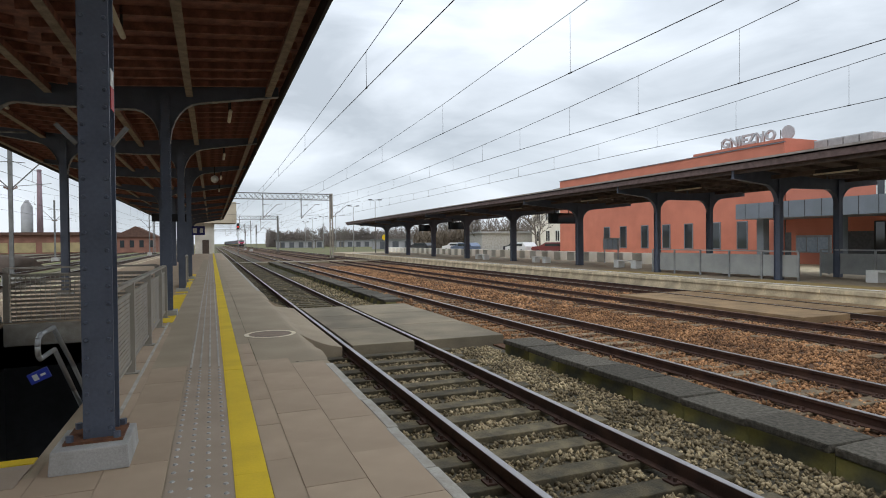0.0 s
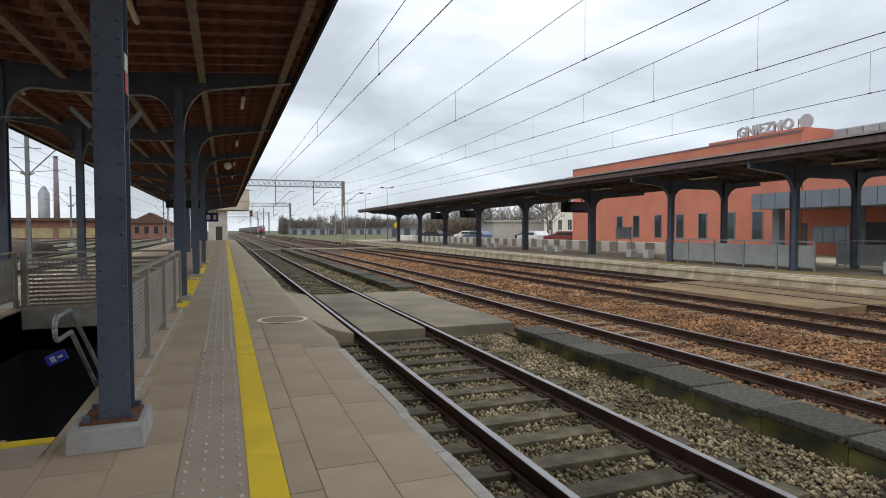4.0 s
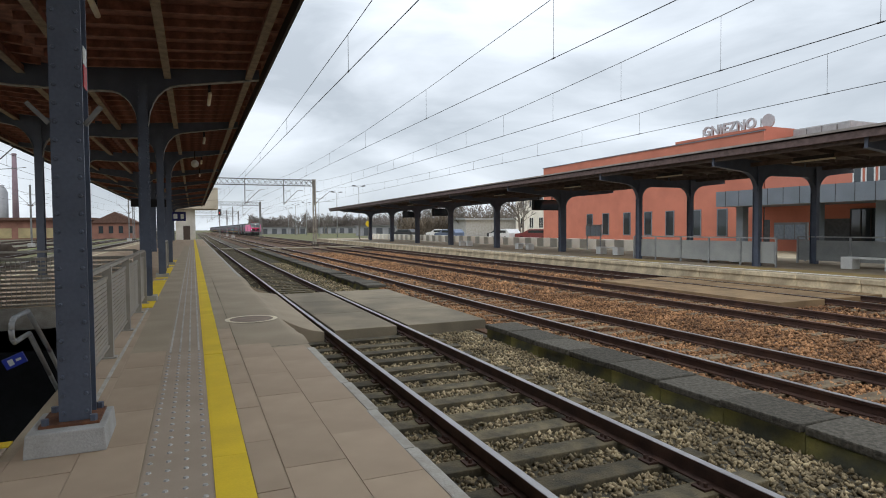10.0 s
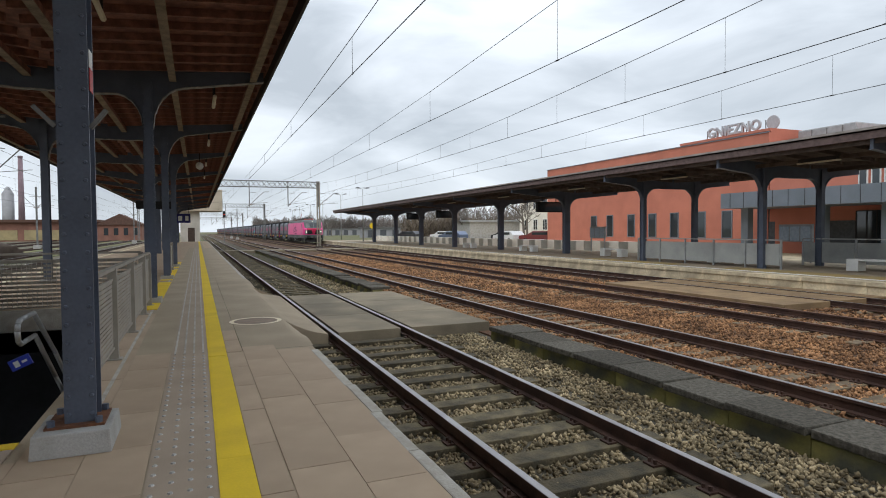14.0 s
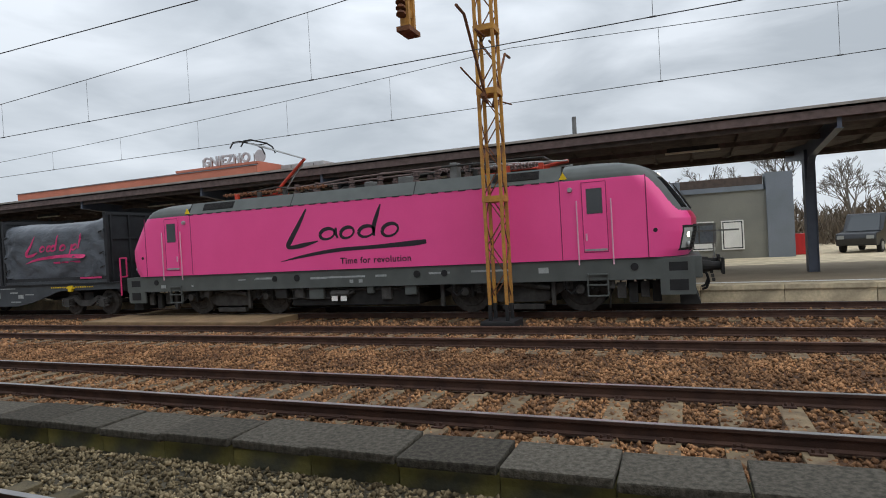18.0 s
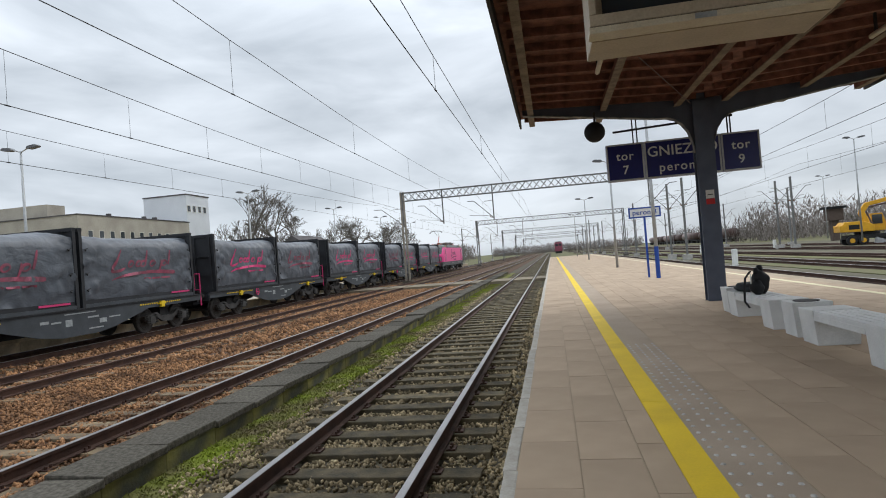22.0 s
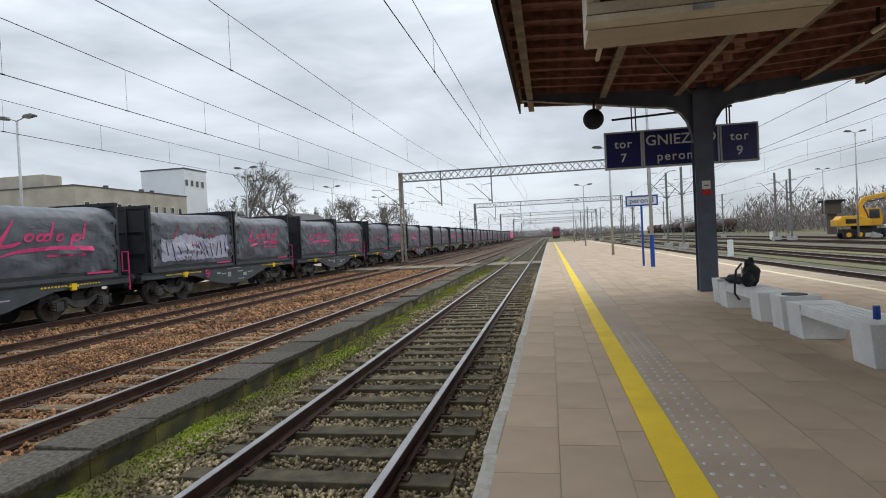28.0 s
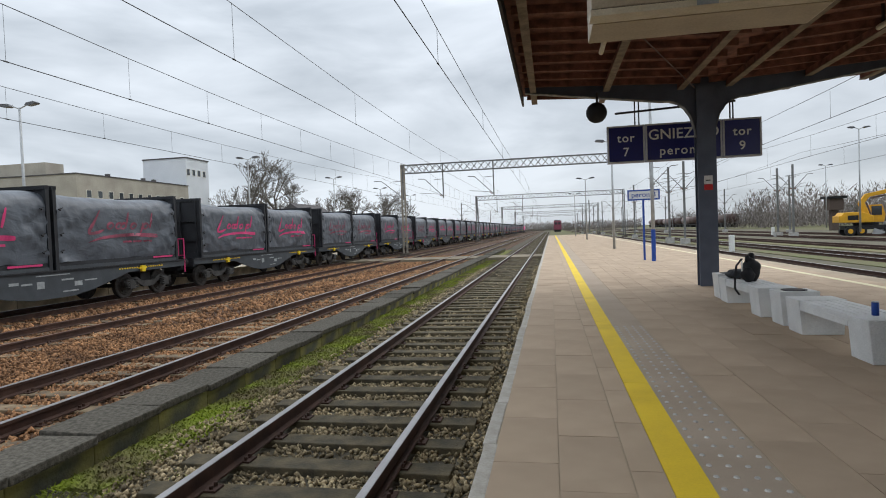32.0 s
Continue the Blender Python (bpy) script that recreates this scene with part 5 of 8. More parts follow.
def catenary(x, contact, high, sag, pitch, label, r=0.011, spans=SPANS):
    """One overhead line; sag is that of a 71 m span."""
    c = thing("overhead_line", label, "overhead wire", "overhead lines")
    bm = bmesh.new()
    tube(bm, (x, spans[0][0], contact), (x, spans[-1][1], contact), r, seg=5)
    part("contact_wire", bm, "wire", c)
    bm = bmesh.new()
    dr = bmesh.new()
    for a, b in spans:
        n = max(6, int(round((b - a) / pitch)))
        low = high - sag * min(1.1, ((b - a) / 71.5) ** 2)
        pts = [(x, a + (b - a) * i / n, low + (high - low) * (2 * i / n - 1) ** 2) for i in range(n + 1)]
        for p, q in zip(pts, pts[1:]):
            tube(bm, p, q, r * 0.9, seg=5, caps=False)
        if a < -170 or b > 150:
            continue
        for i in range(1, n):
            tube(dr, pts[i], (x, pts[i][1], contact), 0.005, seg=4, caps=False)
            tube(dr, (x, pts[i][1] - 0.06, contact), (x, pts[i][1] + 0.06, contact), 0.018, seg=5)
    part("messenger_wire", bm, "wire", c)
    part("dropper_set", dr, "wire", c)["kind"] = "stuff"


catenary(1.64, 4.98, 6.1, 0.77, 8.6, "overhead contact line of the platform track", 0.009)
catenary(6.17, 5.47, 7.3, 1.18, 7.7, "overhead contact line of the main track", 0.009)
catenary(10.9, 5.55, 7.38, 1.22, 3.7, "overhead contact line above the brown track", 0.011)
catenary(14.98, 5.3, 6.8, 1.02, 3.7, "overhead contact line above the freight train", 0.010)
for x in (-10.85, -15.85, -20.8):
    catenary(x, 5.2, 6.9, 1.0, 7.0, "overhead contact line over the yard")


# ---- platform lamps ----
def lamp_post(x, y, h, turn, label, pole="galv", foot=None):
    l = thing("street_lamp", label, "lamp post", "platform lamps", at=pose(x, y, 0, 0, 0, turn))
    bm = bmesh.new()
    tube(bm, (0, 0, 0.0), (0, 0, h), 0.085, 0.05, seg=10)
    p = part("pole", bm, pole, l, smooth=True)
    if foot:
        bm = bmesh.new()
        tube(bm, (0, 0, 0.0), (0, 0, 1.3), 0.088, 0.086, seg=10)
        part("painted_foot", bm, foot, l)
    for s in (-1, 1):
        bm = bmesh.new()
        tube(bm, (0, 0, h - 0.05), (s * 0.45, 0, h + 0.12), 0.03, seg=8)
        part("arm", bm, pole, l)
        bm = bmesh.new()
        prism(bm, [(s * 0.4, h + 0.08), (s * 0.55, h + 0.04), (s * 0.98, h + 0.1), (s * 1.05, h + 0.16), (s * 0.9, h + 0.24), (s * 0.5, h + 0.2)], -0.14, 0.14)
        part("head", bm, "lamp_head", l, "grey luminaire head", bevel=0.02)
    return l


for y in (-24.9, -46.3, -66.0, -85.0, -104.0):
    lamp_post(24.2, y, 8.2, 0, "twin-headed lamp post on the second platform")
for lx, y in ((20.7, 83), (20.9, 98), (21.8, 118), (23.2, 140), (22.8, 153), (24.2, 175)):
    lamp_post(lx, y, 7.6, 0, "twin-headed lamp post beyond the second platform")
for y in (-40.5, -70, -101):
    lamp_post(-4.55, y, 6.9, 0, "twin-headed lamp post on the island platform")
lamp_post(-4.65, -26.1, 6.9, 0, "lamp post with a blue painted foot", "galv", "blue_pole")
for x, y, h in ((-29.5, -63, 9.8), (-27, -110, 9), (-40, -95, 9), (-25, -150, 9), (-33, 40, 9), (-26, 80, 9), (-44, 60, 9)):
    lamp_post(x, y, h, 10, "tall twin-headed lamp post in the yard")
for x, y in ((-12.1, 40.0), (-13.2, -68.0), (-13.6, -62.5), (-27.3, -77.3), (-27.4, -73.0), (-34, -92), (-33, -120), (-13.2, -95), (-13.2, -125), (-26, -140), (-21, 45), (-21, 92), (-30, 60), (-36, 110), (-13, 130), (-13.2, -152), (-13.2, -182), (-24, -172), (-24, -205), (-40, -160), (-40, -205), (18.6, -128), (18.6, -158), (18.6, -190), (-9.3, -140), (-9.3, -170), (-30, -240), (8.3, 165), (8.3, 195), (-9, 110)):
    m = thing("catenary_mast", "pale concrete catenary mast in the yard", "mast", "yard masts")
    bm = bmesh.new()
    bar(bm, (x, y, -0.5), (x, y, 7.6), 0.2, 0.16)
    part("pole", bm, "mast_grey", m)
    cantilever(x, y, 5.9, 1.8, m)
    cantilever(x, y, 5.9, -1.8, m)
    part("footing", boxes((x - 0.4, x + 0.4, y - 0.4, y + 0.4, -0.6, -0.05)), "concrete", m)
mp = thing("platform_mast", "yellow and grey post on the second platform", "mast", "catenary masts")
bm = bmesh.new()
tube(bm, (21.6, 2.95, 0.1), (21.6, 2.95, 3.0), 0.09, seg=10)
part("pole", bm, "mast_paint", mp)
bm = bmesh.new()
tube(bm, (21.6, 2.95, 3.0), (21.6, 2.95, 6.0), 0.08, seg=10)
part("upper_pole", bm, "mast_grey", mp)
part("foot", boxes((21.45, 21.75, 2.8, 3.1, 0, 0.2)), "black", mp)


# ---- drawn strokes ----
def sweep(ctrl, n=8):
    """A smooth line of (y, z, width) through a few points."""
    pts = []
    for i in range(len(ctrl) - 1):
        p0, p1, p2, p3 = ctrl[max(i - 1, 0)], ctrl[i], ctrl[i + 1], ctrl[min(i + 2, len(ctrl) - 1)]
        for k in range(n):
            f = k / n
            pts.append(tuple(0.5 * (2 * b + (c - a) * f + (2 * a - 5 * b + 4 * c - d) * f * f + (3 * b - a - 3 * c + d) * f ** 3) for a, b, c, d in zip(p0, p1, p2, p3)))
    return pts + [ctrl[-1]]


def ring_line(cy, cz, ry, rz, slant, n=26):
    return [(cy + ry * math.cos(6.2832 * k / n) - slant * rz * math.sin(6.2832 * k / n), cz + rz * math.sin(6.2832 * k / n), 0.8 + 0.25 * math.sin(6.2832 * k / n + 1)) for k in range(n + 1)]


def ribbon(pts, w, put):
    """A painted stroke of changing width; put(y, z) gives its place on the surface."""
    bm = bmesh.new()
    last = None
    for i, (y, z, k) in enumerate(pts):
        a, b = pts[max(i - 1, 0)], pts[min(i + 1, len(pts) - 1)]
        d = Vector((b[0] - a[0], b[1] - a[1])).normalized()
        pair = [bm.verts.new(put(y + e * d.y * k * w, z - e * d.x * k * w)) for e in (-1, 1)]
        if last:
            bm.faces.new((last[0], last[1], pair[1], pair[0]))
        last = pair
    return bm


# ---- locomotive ----
TX = RX[3] + GAUGE / 2
loco = thing("locomotive", "bright pink electric locomotive with dark grey roof and frame", "locomotive")
HW = 1.49


def taper(y):
    return HW - 0.34 * max(0.0, (abs(y) - 7.9) / 1.05) ** 1.6


def slab_x(outline, wfun=taper, grow=0.0):
    """A solid across the vehicle from a side outline of (y, z)."""
    bm = bmesh.new()
    a = [bm.verts.new((-(wfun(y) + grow), y, z)) for y, z in outline]
    b = [bm.verts.new((wfun(y) + grow, y, z)) for y, z in outline]
    n = len(outline)
    for i in range(n):
        j = (i + 1) % n
        bm.faces.new((a[i], a[j], b[j], b[i]))
    bm.faces.new(a[::-1])
    bm.faces.new(b)
    return bm


def along(table, v):
    """Straight steps between the pairs of a short table."""
    return float(np.interp(v, [a for a, b in table], [b for a, b in table]))


NOSE = ((1.33, 8.74), (1.5, 8.86), (1.9, 8.95), (2.2, 8.95), (2.32, 8.89), (2.5, 8.77), (2.8, 8.57), (3.1, 8.35), (3.3, 8.17), (3.45, 7.97), (3.55, 7.74), (3.63, 7.4), (3.68, 6.9), (3.70, 6.3))
WIDE = ((1.33, 1.49), (3.22, 1.49), (3.32, 1.475), (3.45, 1.40), (3.55, 1.28), (3.63, 1.06), (3.68, 0.78), (3.70, 0.4))
EDGE = ((7.85, 3.25), (8.05, 3.05), (8.25, 2.78), (8.42, 2.52), (8.56, 2.38), (9.1, 2.33))     # upper border of the pink paint


SETBACK = ((1.33, 0.82), (2.3, 0.82), (3.3, 0.7), (3.7, 0.3))


def front_y(x, z):
    """How far the front of the cab reaches at (x, z)."""
    d = along(SETBACK, z)
    return along(NOSE, z) - d + d * max(0.0, 1 - (abs(x) / HW) ** 3) ** 0.4545


def cab_region(x, y, z):
    """Which part of the cab a spot of its shell belongs to."""
    ax = abs(x)
    if z > along(EDGE, y):
        if 2.44 < z < 3.2 and 0.025 < ax < 1.13 - 0.06 * (z - 2.44) and y > 7.6:
            return ("windscreen", x > 0)
        return ("cab_roof", 0)
    if 1.44 < z < 2.02 and 0.90 < ax < 1.30 and y > 8.2:
        inner = 1.50 < z < 1.96 and 0.95 < ax < 1.26
        return ("headlight" if inner else "headlight_rim", x > 0)
    if ax < 1.02 and z > 2.04 and y > 8.2:
        return ("front_band", 0)
    if ax < 0.90 and z > 1.42 and y > 8.2:
        return ("front_band", 0) if ax < 0.33 - 0.2 * (2.04 - z) / 0.6 else ("nose_mask", 0)
    return ("cab", 0)


CAB_LOOK = {"windscreen": ("loco_glass", "tilted windscreen pane"), "cab_roof": ("loco_grey", "dark grey curved cab roof"), "headlight": ("lamp_glass", "headlight cluster"), "headlight_rim": ("black", ""),
            "front_band": ("front_red", "red front panel"), "nose_mask": ("black", "black front grille"), "cab": ("pink", "rounded pink cab")}


def cab_shell(sgn):
    """The rounded cab, made level by level; each region is a part of its own."""
    levels = [1.33 + 1.95 * i / 98 for i in range(99)] + [3.28 + 0.42 * math.sin(1.5708 * i / 16) for i in range(1, 17)]
    grid = []
    for z in levels:
        yf, w, d = along(NOSE, z), along(WIDE, z), along(SETBACK, z)
        side = [(-w, 5.98 + (yf - d - 5.98) * i / 40) for i in range(40)]
        front = [(-w * math.cos(math.pi * i / 130), yf - d + d * max(0.0, 1 - abs(math.cos(math.pi * i / 130)) ** 3.0) ** 0.4545) for i in range(131)]
        grid.append([(x, sgn * y, z) for x, y in side + front + [(-x, y) for x, y in side[::-1]]])
    made = {}
    for p, q in zip(grid, grid[1:]):
        for i in range(len(p) - 1):
            c = [sum(v[k] for v in (p[i], p[i + 1], q[i], q[i + 1])) / 4 for k in range(3)]
            key = cab_region(c[0], abs(c[1]), c[2])
            bm, seen = made.setdefault(key, (bmesh.new(), {}))
            vs = []
            for v in (p[i], p[i + 1], q[i + 1], q[i]):
                if v not in seen:
                    seen[v] = bm.verts.new(v)
                vs.append(seen[v])
            if len(set(vs)) == 4:
                bm.faces.new(vs)
    bm, seen = made[("cab_roof", 0)]
    bm.faces.new([seen.get(v) or bm.verts.new(v) for v in grid[-1]])
    out = {}
    for key, (bm, seen) in made.items():
        mat, lab = CAB_LOOK[key[0]]
        out[key] = part(key[0], bm, mat, loco, lab, smooth=True)
    return out


body = part("body", boxes((-HW, HW, -5.985, 5.985, 1.33, 3.25)), "pink", loco, "pink side body")
for s in (-1, 1):
    shell = cab_shell(s)
    nose = shell[("nose_mask", 0)]
    for k in range(6):
        z = 1.47 + 0.094 * k
        for x0, x1 in ((-0.88, -0.36), (0.36, 0.88)):
            y = front_y(0.75, z)
            part("grille_bar", boxes((x0, x1, min(s * (y - 0.09), s * (y + 0.022)), max(s * (y - 0.09), s * (y + 0.022)), z, z + 0.05)), "under", nose)
    for x in (-1.10, 1.10):
        h = shell[("headlight", x > 0)]
        yl = front_y(1.10, 1.72)
        for dz in (-0.13, 0.1):
            bm = bmesh.new()
            tube(bm, (x, s * (yl - 0.02), 1.72 + dz), (x, s * (yl + 0.03), 1.72 + dz), 0.07, seg=14)
            part("bulb", bm, "headlight" if s < 0 and dz > 0 else "lamp_glass", h, "lit headlight" if s < 0 and dz > 0 else "")
    for x in (-0.42, 0.42):
        bm = bmesh.new()
        tube(bm, (x * 0.5, s * 8.84, 2.44), (x * 1.35, s * 8.46, 3.02), 0.014, seg=5)
        part("wiper", bm, "black", loco)
    bm = bmesh.new()
    tube(bm, (0, s * 7.95, 3.33), (0, s * 8.165, 3.33), 0.05, seg=12)
    part("top_light", bm, "headlight" if s < 0 else "lamp_glass", loco, "roof headlight")
    for x in (-0.88, 0.88):
        bm = bmesh.new()
        tube(bm, (x, s * 8.9, 1.05), (x, s * 9.2, 1.05), 0.16, 0.13, seg=14)
        tube(bm, (x, s * 9.2, 1.05), (x, s * 9.41, 1.05), 0.10, seg=12)
        box(bm, x - 0.27, x + 0.27, min(s * 9.41, s * 9.47), max(s * 9.41, s * 9.47), 0.87, 1.23)
        part("buffer", bm, "under", loco)
    part("end_beam", slab_x([(s * y, z) for y, z in ((8.2, 0.82), (9.0, 0.82), (9.0, 1.31), (8.2, 1.31))], lambda y: 1.36), "loco_grey", loco, bevel=0.02)
    bm = bmesh.new()
    box(bm, -0.09, 0.09, min(s * 8.95, s * 9.3), max(s * 8.95, s * 9.3), 0.9, 1.1)
    for k in range(3):
        box(bm, -0.05, 0.05, min(s * (9.24 - 0.02 * k), s * (9.31 - 0.02 * k)), max(s * (9.24 - 0.02 * k), s * (9.31 - 0.02 * k)), 0.62 + 0.1 * k, 0.7 + 0.1 * k)
    part("coupling", bm, "under_light", loco)
    for x in (-0.5, -0.32, 0.34, 0.52):
        bm = bmesh.new()
        pts = [(x, s * 8.98, 0.92), (x, s * 9.12, 0.84), (x * 0.95, s * 9.16, 0.66), (x * 0.9, s * 9.1, 0.5), (x * 0.85, s * 9.0, 0.46)]
        for p, q in zip(pts, pts[1:]):
            tube(bm, p, q, 0.022, seg=6)
        part("brake_hose", bm, "black", loco)
    part("plough", slab_x([(s * y, z) for y, z in ((8.5, 0.2), (8.95, 0.2), (8.8, 0.62), (8.5, 0.62))], lambda y: 1.2), "under", loco)
    for x in (-1, 1):
        fr = part("frame_corner", boxes((min(x * 1.37, x * 1.43), max(x * 1.37, x * 1.43), min(s * 8.1, s * 8.85), max(s * 8.1, s * 8.85), 0.45, 1.31)), "loco_grey", loco)
        # flat black plates: the dark depth of the recesses is only colour
        part("recess", boxes((min(x * 1.425, x * 1.437), max(x * 1.425, x * 1.437), min(s * 8.3, s * 8.7), max(s * 8.3, s * 8.7), 1.0, 1.2)), "black", fr)
        part("step_recess", boxes((min(x * 1.425, x * 1.437), max(x * 1.425, x * 1.437), min(s * 8.3, s * 8.7), max(s * 8.3, s * 8.7), 0.55, 0.8)), "black", fr)
        # doors, rails, mirrors
        door = part("door", boxes((min(x * HW, x * (HW + 0.012)), max(x * HW, x * (HW + 0.012)), min(s * 6.42, s * 7.0), max(s * 6.42, s * 7.0), 1.5, 3.18)), "pink", loco, "pink cab door")
        part("door_window", boxes((min(x * HW, x * (HW + 0.02)), max(x * HW, x * (HW + 0.02)), min(s * 6.53, s * 6.9), max(s * 6.53, s * 6.9), 2.42, 3.02)), "loco_glass", door, bevel=0.004)
        o0, o1 = (HW + 0.012, HW + 0.015)
        part("door_gap", boxes(*[(min(x * o0, x * o1), max(x * o0, x * o1), min(s * a, s * b), max(s * a, s * b), c, e) for a, b, c, e in ((6.42, 6.435, 1.5, 3.18), (6.985, 7.0, 1.5, 3.18), (6.435, 6.985, 3.165, 3.18), (6.435, 6.985, 1.5, 1.515))]), "seam", door)
        part("door_sill", boxes((min(x * HW, x * (HW + 0.02)), max(x * HW, x * (HW + 0.02)), min(s * 6.45, s * 6.97), max(s * 6.45, s * 6.97), 1.53, 1.58)), "label_grey", door)
        part("door_handle", boxes((min(x * HW, x * (HW + 0.04)), max(x * HW, x * (HW + 0.04)), s * 6.5 - 0.02, s * 6.5 + 0.02, 1.78, 1.95)), "handrail_pale", door)
        bm = bmesh.new()
        tube(bm, (x * HW, s * 6.15, 3.02), (x * (HW + 0.07), s * 6.15, 3.02), 0.065, 0.05, seg=12)
        part("side_lamp", bm, "galv", loco, "small round side lamp")
        bm = bmesh.new()
        tube(bm, (x * HW, s * 8.05, 1.95), (x * (HW + 0.006), s * 8.05, 1.95), 0.05, seg=12)
        part("socket_cover", bm, "black", loco)
        for y in (6.3, 7.1):
            bm = bmesh.new()
            tube(bm, (x * (HW + 0.05), s * y, 1.2), (x * (HW + 0.05), s * y, 2.75), 0.018, seg=6)
            part("handrail", bm, "handrail_pale", door, "pale pink handrail")
        part("cab_seam", boxes((min(x * HW, x * (HW + 0.005)), max(x * HW, x * (HW + 0.005)), s * 7.88 - 0.012, s * 7.88 + 0.012, 1.34, 3.25)), "seam", loco)
        part("side_seam", boxes((min(x * HW, x * (HW + 0.004)), max(x * HW, x * (HW + 0.004)), s * 5.9 - 0.01, s * 5.9 + 0.01, 1.34, 3.25)), "seam", loco)
        bm = boxes((min(x * 1.4, x * 1.47), max(x * 1.4, x * 1.47), s * 6.7 - 0.25, s * 6.7 - 0.22, 0.42, 1.0), (min(x * 1.4, x * 1.47), max(x * 1.4, x * 1.47), s * 6.7 + 0.22, s * 6.7 + 0.25, 0.42, 1.0),
                   *[(min(x * 1.38, x * 1.5), max(x * 1.38, x * 1.5), s * 6.7 - 0.25, s * 6.7 + 0.25, z, z + 0.03) for z in (0.44, 0.7, 0.95)])
        part("footstep", bm, "loco_grey", loco)
        for y, w in ((7.55, 0.09), (1.95, 0.10), (2.75, 0.09)):
            if w:
                bm = bmesh.new()
                tube(bm, (x * 1.44, s * y, 1.12), (x * 1.462, s * y, 1.12), w, seg=12)
                tube(bm, (x * 1.462, s * y, 1.12), (x * 1.468, s * y, 1.12), w * 0.55, seg=12)
                part("round_port", bm, "black", loco)
        tri = bmesh.new()
        prism(tri, [(s * 5.9, 3.29), (s * 6.1, 3.29), (s * 6.0, 3.46)], min(x * (HW - 0.02), x * (HW + 0.004)), max(x * (HW - 0.02), x * (HW + 0.004)), "x")
        part("warning_triangle", tri, "yellow", loco)
for x in (-1, 1):
    part("frame_band", boxes((min(x * 1.30, x * 1.44), max(x * 1.30, x * 1.44), -8.2, 8.2, 0.82, 1.325)), "loco_grey", loco, "dark grey frame band")
    bm = bmesh.new()
    vs = [bm.verts.new((x * a, y, z)) for a, y, z in ((HW, -5.96, 3.26), (HW, 5.96, 3.26), (1.28, 5.96, 3.62), (1.28, -5.96, 3.62), (1.1, -5.96, 3.26), (1.1, 5.96, 3.26))]
    for f in ((0, 1, 2, 3), (1, 0, 4, 5), (0, 3, 4), (1, 5, 2), (3, 2, 5, 4)):
        bm.faces.new([vs[i] for i in f])
    part("roof_side", bm, "loco_grey", loco)
    for y in (-5.4, 4.2):
        bm = bmesh.new()
        prism(bm, [(x * 1.443, 3.37), (x * 1.322, 3.575), (x * 1.29, 3.55), (x * 1.41, 3.35)], y, y + 1.2)
        gr = part("roof_grille", bm, "black", loco, "dark louvred roof grille")
        for k in range(7):
            f = (k + 0.5) / 7
            a, z = 1.443 - 0.121 * f, 3.37 + 0.205 * f
            part("louvre", boxes((min(x * (a - 0.02), x * (a + 0.012)), max(x * (a - 0.02), x * (a + 0.012)), y + 0.02, y + 1.18, z - 0.004, z + 0.004)), "under_light", gr)
    for y in (-2.0, 2.0, 5.95, -5.95):
        bm = bmesh.new()
        prism(bm, [(x * 1.495, 3.26), (x * 1.285, 3.625), (x * 1.27, 3.6), (x * 1.47, 3.26)], y - 0.012, y + 0.012)
        part("roof_joint", bm, "under", loco)
    bm = bmesh.new()
    for i in range(31):
        y = -5.8 + i * 0.385
        box(bm, min(x * 1.46, x * 1.505), max(x * 1.46, x * 1.505), y, y + 0.2, 3.235, 3.262)
    part("roof_edge_clips", bm, "black", loco)["kind"] = "stuff"
    # small inscriptions as bars
    bm = bmesh.new()
    for y, w, z, h in ((4.0, 0.3, 1.12, 0.035), (3.4, 0.25, 1.12, 0.035), (3.1, 0.75, 1.14, 0.06), (1.2, 0.55, 1.1, 0.06), (0.3, 1.3, 1.11, 0.05), (-0.85, 0.35, 1.11, 0.06), (-2.6, 0.6, 1.13, 0.05), (-4.0, 1.0, 1.14, 0.05), (-5.4, 0.25, 1.1, 0.14), (6.0, 0.08, 0.98, 0.06), (-0.2, 0.12, 0.98, 0.09), (0.1, 0.12, 0.98, 0.09), (7.25, 0.2, 0.98, 0.1)):
        box(bm, min(x * 1.442, x * 1.446), max(x * 1.442, x * 1.446), y - w / 2, y + w / 2, z - h / 2, z + h / 2)
    part("inscription", bm, "label_grey", loco)["kind"] = "stuff"
    # emblem: plain strokes and rings
    at = lambda y, z: (x * (HW + 0.006), y, z)
    logo = part("emblem", ribbon(sweep([(1.46, 3.12, 0.4), (1.72, 2.72, 0.9), (2.06, 2.24, 1.15), (2.16, 2.08, 1.0), (2.04, 2.03, 0.8), (1.6, 2.08, 0.9), (1.1, 2.17, 0.2)]), 0.07, at), "emblem", loco, "dark grey sweeping emblem stroke")
    for cy, ry, rz in ((0.78, 0.24, 0.15), (0.12, 0.21, 0.15), (-0.5, 0.24, 0.15), (-1.24, 0.24, 0.17)):
        part("emblem_ring", ribbon(ring_line(cy, 2.36, ry, rz, 0.3), 0.052, at), "emblem", logo)
    part("emblem_stroke", ribbon(sweep([(-0.98, 3.08, 0.3), (-0.86, 2.8, 0.9), (-0.74, 2.48, 1.0), (-0.74, 2.22, 0.5)]), 0.062, at), "emblem", logo)
    part("emblem_stroke", ribbon(sweep([(0.48, 2.52, 0.6), (0.5, 2.38, 1.0), (0.44, 2.22, 0.5)]), 0.05, at), "emblem", logo)
    part("emblem_stroke", ribbon(sweep([(2.45, 1.62, 0.12), (1.6, 1.76, 0.7), (0.5, 1.88, 0.9), (-0.8, 1.92, 0.9), (-1.9, 1.96, 1.2), (-2.3, 1.99, 0.9)]), 0.06, at), "emblem", logo)
